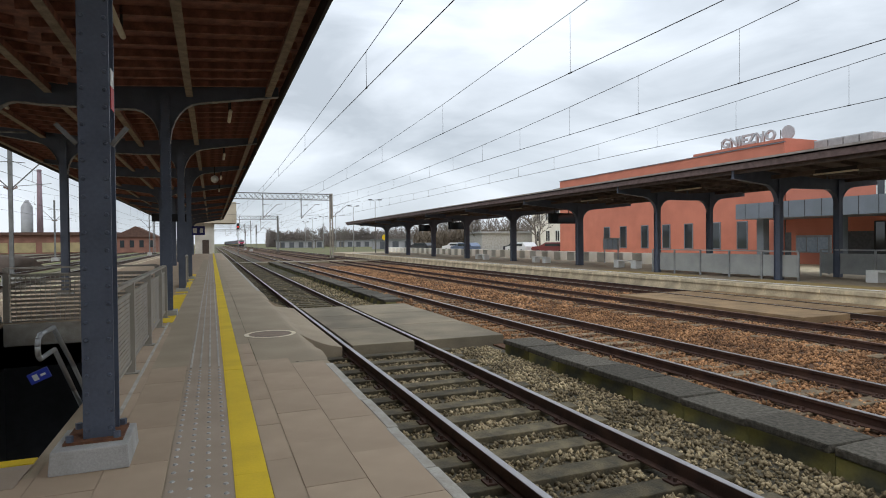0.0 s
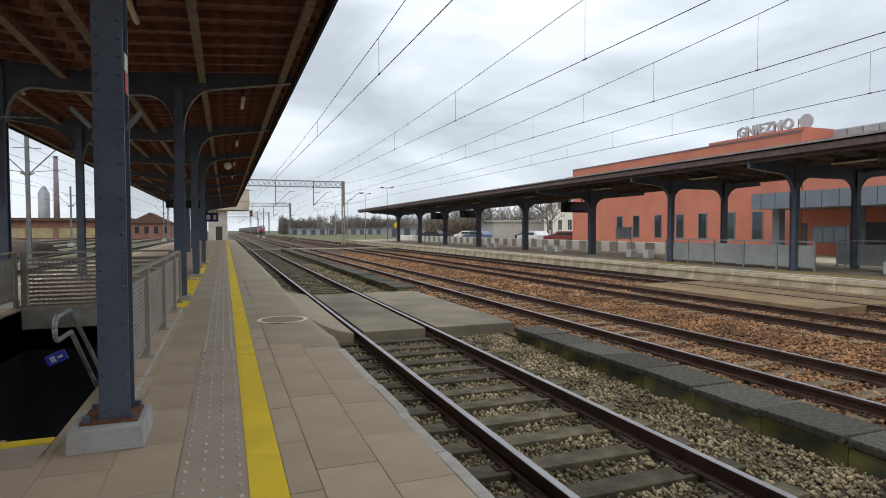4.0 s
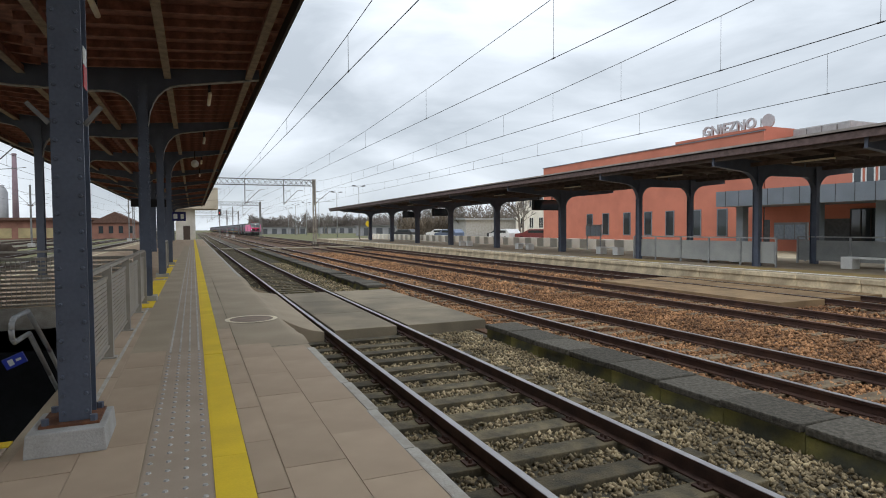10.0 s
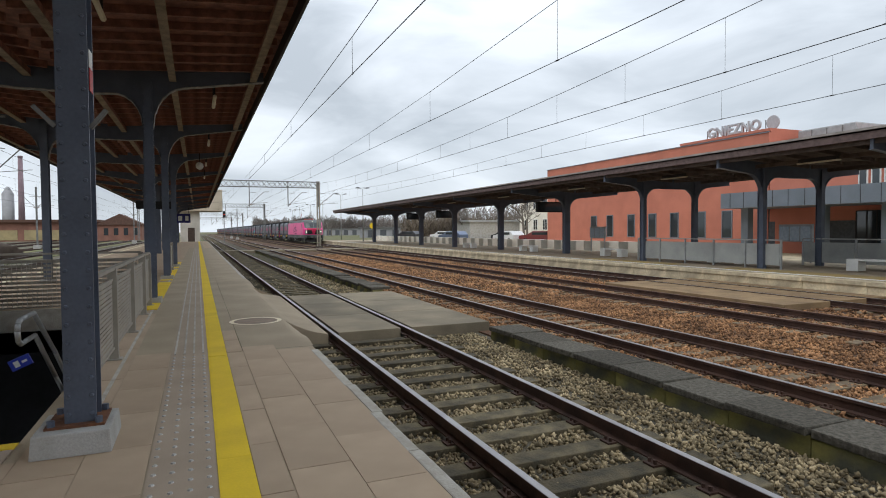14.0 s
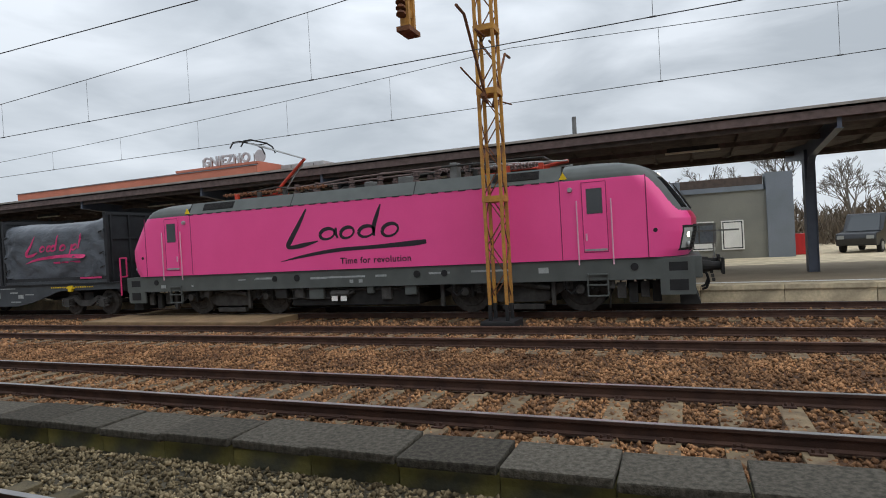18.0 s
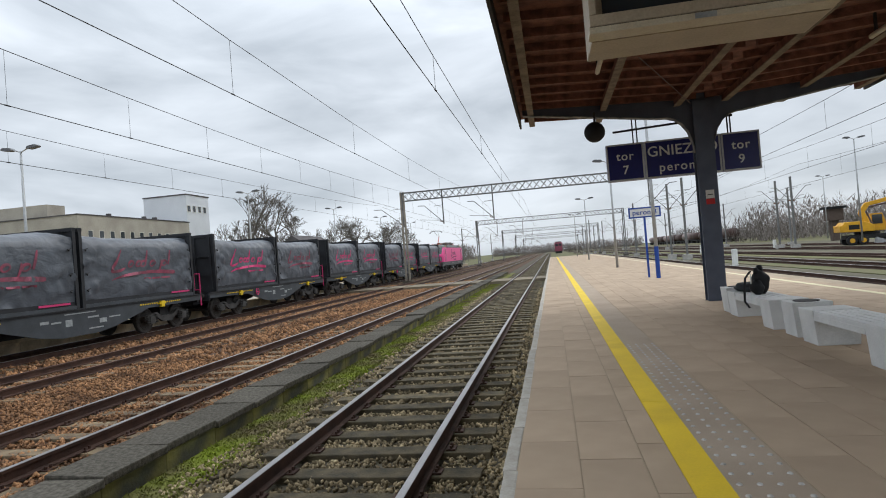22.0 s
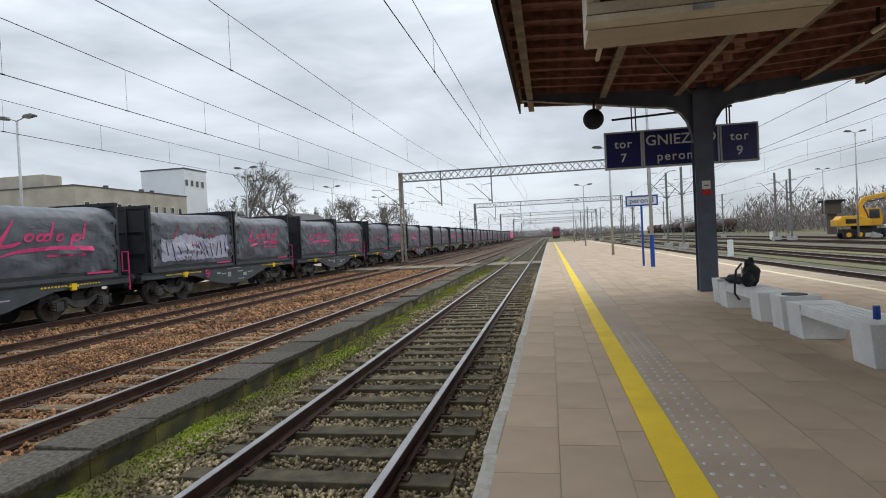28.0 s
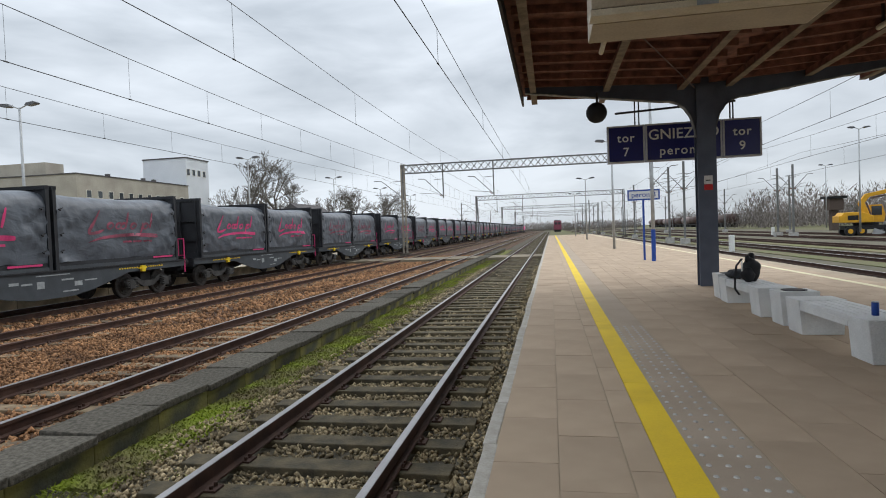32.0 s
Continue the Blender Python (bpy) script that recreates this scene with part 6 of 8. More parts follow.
lettering("slogan", "Time for revolution", 0.25, "emblem", loco, Matrix(((0, 0, -1, -HW - 0.004), (-1, 0, 0, -0.72), (0, 1, 0, 1.56), (0, 0, 0, 1))), 1.1, 0.002, 0.004)
part("roof_deck", boxes((-1.27, 1.27, -5.96, 5.96, 3.3, 3.6)), "loco_grey", loco)
for y in (-3.3, -2.4, -1.75, -0.6, 0.35, 1.55, 2.3):
    for x in (-0.7, 0.3):
        bm = bmesh.new()
        for k in range(5):
            tube(bm, (x, y, 3.6 + 0.075 * k), (x, y, 3.655 + 0.075 * k), 0.1 if k % 2 else 0.075, seg=10)
        part("roof_insulator", bm, "rust_grey", loco, "ribbed roof insulator")
for pts in ([(-0.7, -3.6, 3.98), (-0.7, -2.4, 4.02), (-0.7, -0.6, 4.0), (-0.7, 0.35, 3.98), (-0.7, 1.55, 3.9), (-0.7, 2.6, 3.86), (-0.4, 3.2, 3.8)], [(0.3, -3.5, 4.0), (0.3, -1.75, 4.04), (0.3, 2.3, 3.98)], [(-0.7, -0.6, 4.02), (-0.2, -1.0, 4.08), (0.3, -1.75, 4.06)], [(-0.7, -2.4, 4.04), (0.0, -2.1, 4.1), (0.3, -2.4, 4.05)]):
    bm = bmesh.new()
    for p, q in zip(pts, pts[1:]):
        tube(bm, p, q, 0.03, seg=6)
    part("roof_conductor", bm, "rust_grey", loco)
for x, y, w, h, m in ((-0.3, -1.3, 0.5, 0.3, "mast_grey"), (0.4, -0.9, 0.4, 0.36, "under_light"), (-0.35, -0.1, 0.3, 0.25, "mast_grey"), (-0.6, -2.9, 0.22, 0.5, "mast_grey"), (0.1, 0.9, 0.5, 0.2, "under_light")):
    part("roof_apparatus", boxes((x - 0.15, x + 0.15, y - w / 2, y + w / 2, 3.6, 3.6 + h)), m, loco, bevel=0.03)
part("roof_box", boxes((-0.3, 0.3, -0.2, 0.9, 3.6, 3.8)), "under", loco)
for y0, y1, x, z in ((-5.2, -3.4, -0.55, 3.86), (-5.0, -3.9, 0.45, 3.9), (2.9, 4.6, -0.6, 3.84), (4.3, 5.5, -0.4, 3.88), (-3.2, -2.2, -0.35, 3.95), (1.2, 2.4, -0.75, 3.82)):
    bm = bmesh.new()
    n = int((y1 - y0) / 0.09)
    for k in range(n):
        y = y0 + (y1 - y0) * k / n
        tube(bm, (x, y, z), (x, y + 0.045, z), 0.062 if k % 2 else 0.035, seg=8)
    part("ribbed_insulator", bm, "rust_grey" if y0 < 0 else "rust", loco, "ribbed rod insulator")
for y in (-5.3, -4.4, -3.5, 2.8, 3.8, 4.7):
    for x in (-0.62, 0.5):
        part("roof_stand", boxes((x - 0.06, x + 0.06, y - 0.06, y + 0.06, 3.6, 3.86)), "panto_red" if abs(y) > 4 else "under_light", loco, bevel=0.012)
for pts in ([(-0.85, -5.4, 3.98), (-0.85, -2.6, 4.0)], [(0.7, -5.4, 4.0), (0.7, -2.5, 4.02)], [(-0.85, -5.4, 3.98), (0.7, -5.4, 4.0)], [(-0.3, -3.4, 3.92), (0.2, -2.4, 4.02), (-0.4, -1.6, 3.9)], [(0.5, 2.6, 3.9), (-0.3, 3.4, 4.0), (-0.6, 4.4, 3.86)]):
    bm = bmesh.new()
    for p, q in zip(pts, pts[1:]):
        tube(bm, p, q, 0.028, seg=6)
    part("roof_bar", bm, "under_light", loco)


def pantograph(y, up, d):
    p = part("pantograph", boxes((-0.5, 0.5, y - 0.55, y + 0.55, 3.68, 3.76), (-0.5, -0.44, y - 0.9, y + 0.9, 3.68, 3.74), (0.44, 0.5, y - 0.9, y + 0.9, 3.68, 3.74)), "panto_red", loco, "red pantograph base")
    knee = (0, y - 1.25 * d, 4.85) if up else (0, y + 1.3 * d, 3.92)
    top = (0, y + 0.75 * d, 5.55) if up else (0, y - 1.0 * d, 4.02)
    bm = bmesh.new()
    tube(bm, (0, y + 0.1 * d, 3.75), knee, 0.05, seg=8)
    part("lower_arm", bm, "panto_red", p)
    bm = bmesh.new()
    for x in (-0.25, 0.25):
        tube(bm, (knee[0] + x * 0.3, knee[1], knee[2]), (top[0] + x, top[1], top[2]), 0.022, seg=6)
    tube(bm, (0, y - 0.3 * d, 3.75), (0.05, knee[1] + 0.1 * d, knee[2] - 0.12), 0.018, seg=6)
    part("upper_arm", bm, "galv", p)
    bm = bmesh.new()
    for o in (-0.22, 0.22):
        pts = [(-0.85, -0.22), (-0.7, -0.02), (-0.4, 0.06), (0.4, 0.06), (0.7, -0.02), (0.85, -0.22)]
        for a, b in zip(pts, pts[1:]):
            tube(bm, (a[0], top[1] + o, top[2] + a[1]), (b[0], top[1] + o, top[2] + b[1]), 0.025, seg=6)
    for x in (-0.4, 0.4):
        tube(bm, (x, top[1] - 0.22, top[2] + 0.04), (x, top[1] + 0.22, top[2] + 0.04), 0.018, seg=6)
    part("contact_head", bm, "under", p)


pantograph(3.7, True, 1)
pantograph(-4.6, False, -1)


def wheel_pair(r, w):
    """Two wheels on an axle along x, with rims and brake discs."""
    bm = bmesh.new()
    tube(bm, (-0.9, 0, 0), (0.9, 0, 0), r * 0.16, seg=12)
    for s in (-1, 1):
        tube(bm, (s * (0.75 - w / 2), 0, 0), (s * (0.75 + w / 2), 0, 0), r, seg=32)
        tube(bm, (s * (0.75 + w / 2), 0, 0), (s * (0.75 + w / 2 + 0.012), 0, 0), r * 0.97, r * 0.95, seg=32)
        tube(bm, (s * (0.75 + w / 2 + 0.012), 0, 0), (s * (0.75 + w / 2 + 0.03), 0, 0), r * 0.74, r * 0.7, seg=28)
        tube(bm, (s * (0.75 + w / 2), 0, 0), (s * (0.75 + w / 2 + 0.08), 0, 0), r * 0.3, r * 0.26, seg=16)
        for k in range(9):
            g = 6.2832 * k / 9
            c = Vector((s * (0.75 + w / 2 + 0.03), r * 0.55 * math.cos(g), r * 0.55 * math.sin(g)))
            tube(bm, c, c + Vector((s * 0.02, 0, 0)), r * 0.06, seg=6)
    return bm


axles = []
wm = mesh_of(wheel_pair(0.6, 0.13), "wheelset", "wheel_steel")
for c0 in (-4.75, 4.75):
    for o in (-1.5, 1.5):
        y = c0 + o
        axles.append((piece("wheelset", wm, loco, pose(0, y, 0.6)), y, 0.6))
        for x in (-1, 1):
            part("axle_box", boxes((min(x * 0.95, x * 1.2), max(x * 0.95, x * 1.2), y - 0.2, y + 0.2, 0.44, 0.78)), "under", loco, bevel=0.04)
            for oo in (-0.36, 0.36):
                bm = bmesh.new()
                for k in range(6):
                    tube(bm, (x * 1.1, y + oo, 0.55 + 0.06 * k), (x * 1.1, y + oo, 0.59 + 0.06 * k), 0.085, seg=10)
                part("spring", bm, "under_light", loco)
            bm = bmesh.new()
            tube(bm, (x * 1.2, y, 0.6), (x * 1.31, y, 0.6), 0.13, 0.11, seg=14)
            part("axle_cap", bm, "under_light", loco, bevel=0.01)
            bm = bmesh.new()
            pts = [(x * 1.3, y + 0.05, 0.66), (x * 1.34, y + 0.22, 0.5), (x * 1.34, y + 0.32, 0.62), (x * 1.3, y + 0.36, 0.84)]
            for p, q in zip(pts, pts[1:]):
                tube(bm, p, q, 0.018, seg=6)
            part("sensor_cable", bm, "black", loco)
            part("brake_hanger", boxes((min(x * 1.16, x * 1.26), max(x * 1.16, x * 1.26), y + 0.62, y + 0.72, 0.22, 0.86)), "under_light", loco, bevel=0.015)
            part("sand_box", boxes((min(x * 1.18, x * 1.34), max(x * 1.18, x * 1.34), y - 0.82, y - 0.62, 0.6, 0.86)), "under_light", loco, bevel=0.02)
            bm = bmesh.new()
            tube(bm, (x * 1.26, y - 0.72, 0.62), (x * 1.0, y - 0.66, 0.12), 0.022, seg=6)
            part("sand_pipe", bm, "under_light", loco)
    for x in (-1, 1):
        bm = bmesh.new()
        prism(bm, [(c0 - 2.15, 0.66), (c0 - 1.6, 0.86), (c0 - 0.7, 0.72), (c0 + 0.7, 0.72), (c0 + 1.6, 0.86), (c0 + 2.15, 0.66), (c0 + 1.95, 0.56), (c0 + 1.1, 0.6), (c0 + 0.6, 0.3), (c0 - 0.6, 0.3), (c0 - 1.1, 0.6), (c0 - 1.95, 0.56)], min(x * 1.0, x * 1.12), max(x * 1.0, x * 1.12), "x")
        part("bogie_frame", bm, "under_light", loco)
        bm = bmesh.new()
        tube(bm, (x * 1.22, c0 - 0.75, 0.66), (x * 1.22, c0 - 0.1, 0.75), 0.07, seg=10)
        tube(bm, (x * 1.22, c0 - 0.1, 0.75), (x * 1.22, c0 + 0.6, 0.84), 0.045, seg=10)
        part("yaw_damper", bm, "under_light", loco)
        for o in (-0.42, 0.42):
            bm = bmesh.new()
            for k in range(6):
                tube(bm, (x * 1.16, c0 + o, 0.7 + 0.035 * k), (x * 1.16, c0 + o, 0.725 + 0.035 * k), 0.13, seg=12)
            part("secondary_spring", bm, "under", loco)
        part("magnet_brake", boxes((min(x * 0.95, x * 1.12), max(x * 0.95, x * 1.12), c0 - 0.55, c0 + 0.55, 0.1, 0.24)), "under_light", loco, bevel=0.02)
    part("traction_motor", boxes((-0.6, 0.6, c0 - 1.1, c0 + 1.1, 0.3, 0.85)), "under", loco, bevel=0.06)
part("transformer_box", boxes((-1.25, 1.25, -1.9, 2.3, 0.28, 0.85)), "under", loco, bevel=0.03)
for x in (-1, 1):
    for y, w, h, m in ((1.95, 0.3, 0.3, "under_light"), (1.35, 0.5, 0.34, "loco_grey"), (-0.45, 0.2, 0.2, "loco_grey"), (-0.95, 0.3, 0.38, "under_light"), (-1.7, 0.34, 0.26, "loco_grey"), (2.6, 0.4, 0.3, "under")):
        part("equipment_case", boxes((min(x * 1.26, x * 1.38), max(x * 1.26, x * 1.38), y - w / 2, y + w / 2, 0.82 - h, 0.82)), m, loco, bevel=0.02)
    bm = bmesh.new()
    tube(bm, (x * 1.3, 0.85, 0.62), (x * 1.3, 0.25, 0.62), 0.11, seg=14)
    tube(bm, (x * 1.3, 0.25, 0.62), (x * 1.3, 0.1, 0.66), 0.05, seg=8)
    part("compressor", bm, "under_light", loco)
    for z, y0, y1 in ((0.76, -2.2, 2.3), (0.72, -1.4, 0.4), (0.5, 0.9, 2.6)):
        bm = bmesh.new()
        tube(bm, (x * 1.29, y0, z), (x * 1.29, y1, z), 0.02, seg=6)
        part("pipe", bm, "under_light", loco)
    for y in (-7.6, 7.6):
        for k in range(4):
            part("nose_equipment", boxes((min(x * (0.9 + 0.1 * k), x * (1.0 + 0.1 * k)), max(x * (0.9 + 0.1 * k), x * (1.0 + 0.1 * k)), y - 0.5 + 0.26 * k, y - 0.3 + 0.26 * k, 0.25 + 0.12 * (k % 2), 0.75)), "under_light" if k % 2 else "under", loco, bevel=0.015)
part("white_plate", boxes((-1.395, -1.382, 0.62, 0.82, 0.42, 0.66), (-1.395, -1.382, 0.32, 0.52, 0.42, 0.66)), "white", loco)
part("underbelly", boxes((-1.1, 1.1, -8.4, 8.4, 0.85, 1.2)), "under", loco)


# ---- container wagons ----
PROFILE = [(1.235, 1.42), (1.243, 1.55), (1.25, 1.7), (1.255, 1.85), (1.26, 2.0), (1.26, 2.15), (1.26, 2.3), (1.26, 2.45), (1.26, 2.6), (1.255, 2.75), (1.25, 2.9), (1.235, 3.05), (1.2, 3.2), (1.15, 3.3), (1.06, 3.39), (0.9, 3.46), (0.65, 3.51), (0.35, 3.53), (0, 3.54)]

SIDE_Z, SIDE_X = [z for x, z in PROFILE[:14]], [x for x, z in PROFILE[:14]]


def crease(seed, y0, y1):
    """How far the cloth of one cover stands out at (y, z): folds drawn from the tie points at its ends, and loose swells."""
    rng = random.Random(int(seed * 100))
    folds = []
    for end, way in ((y0, 1), (y1, -1)):
        for z in (1.6, 2.05, 2.5, 2.95, 3.2):
            for k in range(2):
                ang = rng.uniform(-0.75, 0.75)
                folds.append((end, z + rng.uniform(-0.15, 0.15), way * math.cos(ang), math.sin(ang), rng.uniform(0.7, 1.9), rng.uniform(0.03, 0.06), rng.choice((1, 1, -1)) * rng.uniform(0.04, 0.08)))
    for k in range(9):
        folds.append((rng.uniform(y0 + 0.8, y1 - 2.2), rng.uniform(1.5, 2.2), rng.uniform(0.9, 1.0), rng.uniform(-0.3, 0.3), rng.uniform(0.8, 1.8), rng.uniform(0.04, 0.08), rng.uniform(0.025, 0.05)))

    def out(y, z):
        f = (y - y0) / (y1 - y0)
        d = -0.035 * math.sin(math.pi * min(max(f, 0), 1)) + 0.035 * noise.noise(Vector((y * 0.8 + seed, z * 1.4 + y * 0.4, seed)))
        d += 0.018 * noise.noise(Vector((y * 2.6 + seed * 2, z * 3.1 - y * 1.1, 7)))
        for fy, fz, uy, uz, ln, wd, amp in folds:
            py, pz = y - fy, z - fz
            a = py * uy + pz * uz
            if -0.1 < a < ln:
                b = (py * -uz + pz * uy) / (wd * (0.6 + 0.8 * a / ln))
                if abs(b) < 3:
                    d += amp * math.exp(-b * b) * min(1.0, (ln - a) / ln * 1.4)
        return d
    return out


def tarp_mesh(out, y0, y1):
    bm = bmesh.new()
    ny, rows = 76, []
    prof = [(-x, z) for x, z in PROFILE] + PROFILE[-2::-1]
    for i in range(ny + 1):
        f = i / ny
        y = y0 + (y1 - y0) * f
        sag = math.sin(math.pi * f)
        row = []
        for x, z in prof:
            side = 1 if x > 0 else -1
            d = out(y, z)
            hem = 0.05 * noise.noise(Vector((y * 1.3, out(y, 1.5) * 9, 2))) if z < 1.5 else 0
            row.append(bm.verts.new((x + side * d if z < 3.35 else x, y, z + hem + (d - 0.05 * sag if z >= 3.3 else 0))))
        rows.append(row)
    for a, b in zip(rows, rows[1:]):
        for i in range(len(prof) - 1):
            bm.faces.new((a[i], a[i + 1], b[i + 1], b[i]))
    return mesh_of(bm, "tarpaulin", "tarp", smooth=True)


def tarp_logo(c, fade, out, mid):
    """The printed emblem on a tarpaulin, as plain strokes, rings and bars that follow the cloth."""
    at = lambda y, z: (-(float(np.interp(z, SIDE_Z, SIDE_X)) + out(y, z) + 0.014), y, z)
    lines = [(sweep([(1.02, 3.0, 0.3), (1.25, 2.66, 0.9), (1.5, 2.34, 1.2), (1.42, 2.26, 0.9), (1.1, 2.3, 0.9), (0.85, 2.38, 0.3)]), 0.052),
             (sweep([(1.55, 1.98, 0.2), (0.9, 2.12, 0.8), (-0.4, 2.2, 1.0), (-1.5, 2.16, 1.3), (-1.72, 2.15, 0.8)]), 0.055),
             (sweep([(-0.28, 2.98, 0.4), (-0.2, 2.72, 1.0), (-0.1, 2.42, 0.7)]), 0.045),
             (sweep([(-1.5, 2.98, 0.5), (-1.42, 2.72, 1.0), (-1.33, 2.44, 0.8)]), 0.045),
             (sweep([(-0.98, 2.62, 0.6), (-0.92, 2.4, 1.0), (-0.84, 2.24, 0.6)]), 0.042)]
    for cy in (0.58, 0.2, -0.02, -0.5, -1.12):
        lines.append((ring_line(cy, 2.5, 0.125, 0.095, 0.5, 16), 0.042))
    for k, (a, b) in enumerate(((0.02, -0.36), (-0.44, -0.86), (-0.92, -1.42))):
        lines.append(([(a + (b - a) * i / 8, 1.97, 1.0) for i in range(9)], 0.032))
    for pts, w in lines:
        part("printed_stroke", ribbon([(y + mid, z, k) for y, z, k in pts], w, at), fade, c)


def build_wagon(seed, fade=("tarp_pink", "tarp_pink"), graffiti=None):
    w = thing("container_wagon", "flat wagon with two dark tarpaulin-covered open-top containers", "wagon", "freight wagons")
    for ci, (y0, y1) in enumerate(((0.06, 5.76), (-5.76, -0.06))):
        c = part("container", boxes((-1.24, 1.24, y0, y1, 1.2, 1.42)), "wagon_dark", w, "dark steel container with tarpaulin cover")
        out = crease(seed * 3.1 + ci * 17.3, y0 + 0.1, y1 - 0.1)
        t = new("tarpaulin", tarp_mesh(out, y0 + 0.1, y1 - 0.1))
        t.parent = c
        for y in (y0 + 0.26, y1 - 0.26):
            for z in (1.75, 2.25, 3.0):
                for x in (-1, 1):
                    bm = bmesh.new()
                    tube(bm, (x * 1.27, y, z), (x * 1.33, y + 0.07, z - 0.05), 0.022, seg=6)
                    tube(bm, (x * 1.27, y - 0.08, z + 0.03), (x * 1.31, y + 0.1, z - 0.02), 0.016, seg=5)
                    part("tie_knot", bm, "black", c)
        part("lower_rail", boxes((-1.275, -1.245, y0, y1, 1.2, 1.3), (1.245, 1.275, y0, y1, 1.2, 1.3)), "wagon_grey", c)
        for y in (y0, y1 - 0.12):
            for x in (-1.28, 1.16):
                part("corner_post", boxes((x, x + 0.12, y, y + 0.12, 1.2, 3.62)), "wagon_dark", c)
            part("end_wall", boxes((-1.16, 1.16, y + 0.03, y + 0.09, 1.3, 3.55)), "wagon_dark", c)
            part("top_bar", boxes((-1.28, 1.28, y - 0.02, y + 0.14, 3.55, 3.66)), "wagon_dark", c)
        yo = y1 if y1 > 1 else y0
        sg = 1 if y1 > 1 else -1
        bm = bmesh.new()
        for k in range(4):
            box(bm, -1.1 + 0.73 * k - 0.03, -1.1 + 0.73 * k + 0.03, min(yo, yo + sg * 0.05) - 0.0, max(yo, yo + sg * 0.05), 1.3, 3.55)
        for z in (1.9, 2.7):
            box(bm, -1.15, 1.15, min(yo, yo + sg * 0.045), max(yo, yo + sg * 0.045), z, z + 0.06)
        part("end_ribs", bm, "wagon_dark", c)
        e = part("lower_label", boxes((-1.280, -1.276, y0 + 0.35, y0 + 1.45, 1.345, 1.405)), "tarp_pink", c)
        mid = (y0 + y1) / 2
        tarp_logo(c, fade[ci], out, mid)
        if graffiti and graffiti[0] == ci:
            bm = bmesh.new()
            col = graffiti[1]
            rng = random.Random(seed)
            yy = y0 + 0.5
            pts_t = []
            while yy < y1 - 0.6:
                top = (2.12 if col == "graffiti_teal" else 2.5) + 0.1 * math.sin(yy * 2.3) + rng.uniform(-0.05, 0.05)
                low = 1.56 + rng.uniform(-0.03, 0.06)
                pts_t.append([bm.verts.new((-(float(np.interp(low + (top - low) * k / 8, SIDE_Z, SIDE_X)) + out(yy, low + (top - low) * k / 8) + 0.018), yy, low + (top - low) * k / 8)) for k in range(9)])
                yy += 0.08
            for a, b in zip(pts_t, pts_t[1:]):
                for k in range(8):
                    bm.faces.new((a[k], b[k], b[k + 1], a[k + 1]))
            g = part("graffiti", bm, col, c, "spray-painted patch")
            yy = y0 + 0.7
            while yy < y1 - 0.6:
                a = (yy, 1.6 + rng.uniform(0, 0.2))
                b = (yy + rng.uniform(-0.15, 0.4), (2.0 if col == "graffiti_teal" else 2.35) + rng.uniform(-0.2, 0.05))
                line = [(a[0] + (b[0] - a[0]) * k / 8, a[1] + (b[1] - a[1]) * k / 8, 0.6 + 0.5 * math.sin(k * 0.4)) for k in range(9)]
                piece_bm = ribbon(line, 0.03, lambda y, z: (-(float(np.interp(z, SIDE_Z, SIDE_X)) + out(y, z) + 0.026), y, z))
                part("graffiti_stroke", piece_bm, "graffiti_line" if col != "graffiti_teal" else "white", g)
                yy += rng.uniform(0.2, 0.45)
    for x in (-1, 1):
        bm = bmesh.new()
        prism(bm, [(-6.2, 0.95), (-3.1, 0.92), (-1.5, 0.5), (-0.7, 0.38), (0.7, 0.38), (1.5, 0.5), (3.1, 0.92), (6.2, 0.95), (6.2, 1.18), (-6.2, 1.18)], min(x * 1.16, x * 1.22), max(x * 1.16, x * 1.22), "x")
        part("side_beam", bm, "wagon_grey", w, "fish-bellied grey side beam")
        part("top_flange", boxes((min(x * 1.1, x * 1.28), max(x * 1.1, x * 1.28), -6.2, 6.2, 1.16, 1.195)), "wagon_dark", w)
        bm = bmesh.new()
        for y, z, a, b in ((-0.9, 0.75, 0.3, 0.14), (-0.5, 0.9, 0.45, 0.05), (0.45, 0.8, 0.25, 0.2), (0.9, 0.86, 0.35, 0.05), (-1.4, 0.82, 0.5, 0.04), (0.0, 1.06, 1.2, 0.03), (1.3, 0.9, 0.3, 0.08), (-0.6, 0.55, 0.6, 0.04)):
            box(bm, min(x * 1.222, x * 1.226), max(x * 1.222, x * 1.226), y - a / 2, y + a / 2, z - b / 2, z + b / 2)
        part("inscription", bm, "label_grey", w)["kind"] = "stuff"
        for y in (-3.75, 3.75):
            bm = bmesh.new()
            box(bm, min(x * 1.22, x * 1.3), max(x * 1.22, x * 1.3), y - 0.18, y + 0.18, 1.0, 1.05)
            box(bm, min(x * 1.22, x * 1.31), max(x * 1.22, x * 1.31), y - 0.09, y + 0.09, 0.9, 1.11)
            marks = bmesh.new()
            for k in range(-9, 10):
                if abs(k) > 1:
                    box(marks, min(x * 1.222, x * 1.23), max(x * 1.222, x * 1.23), y + 0.12 * k - 0.035, y + 0.12 * k + 0.035, 1.03, 1.075)
            lever = part("brake_lever", bm, "yellow", w, "yellow brake changeover lever")
            part("tick_row", marks, "yellow", lever)["kind"] = "stuff"
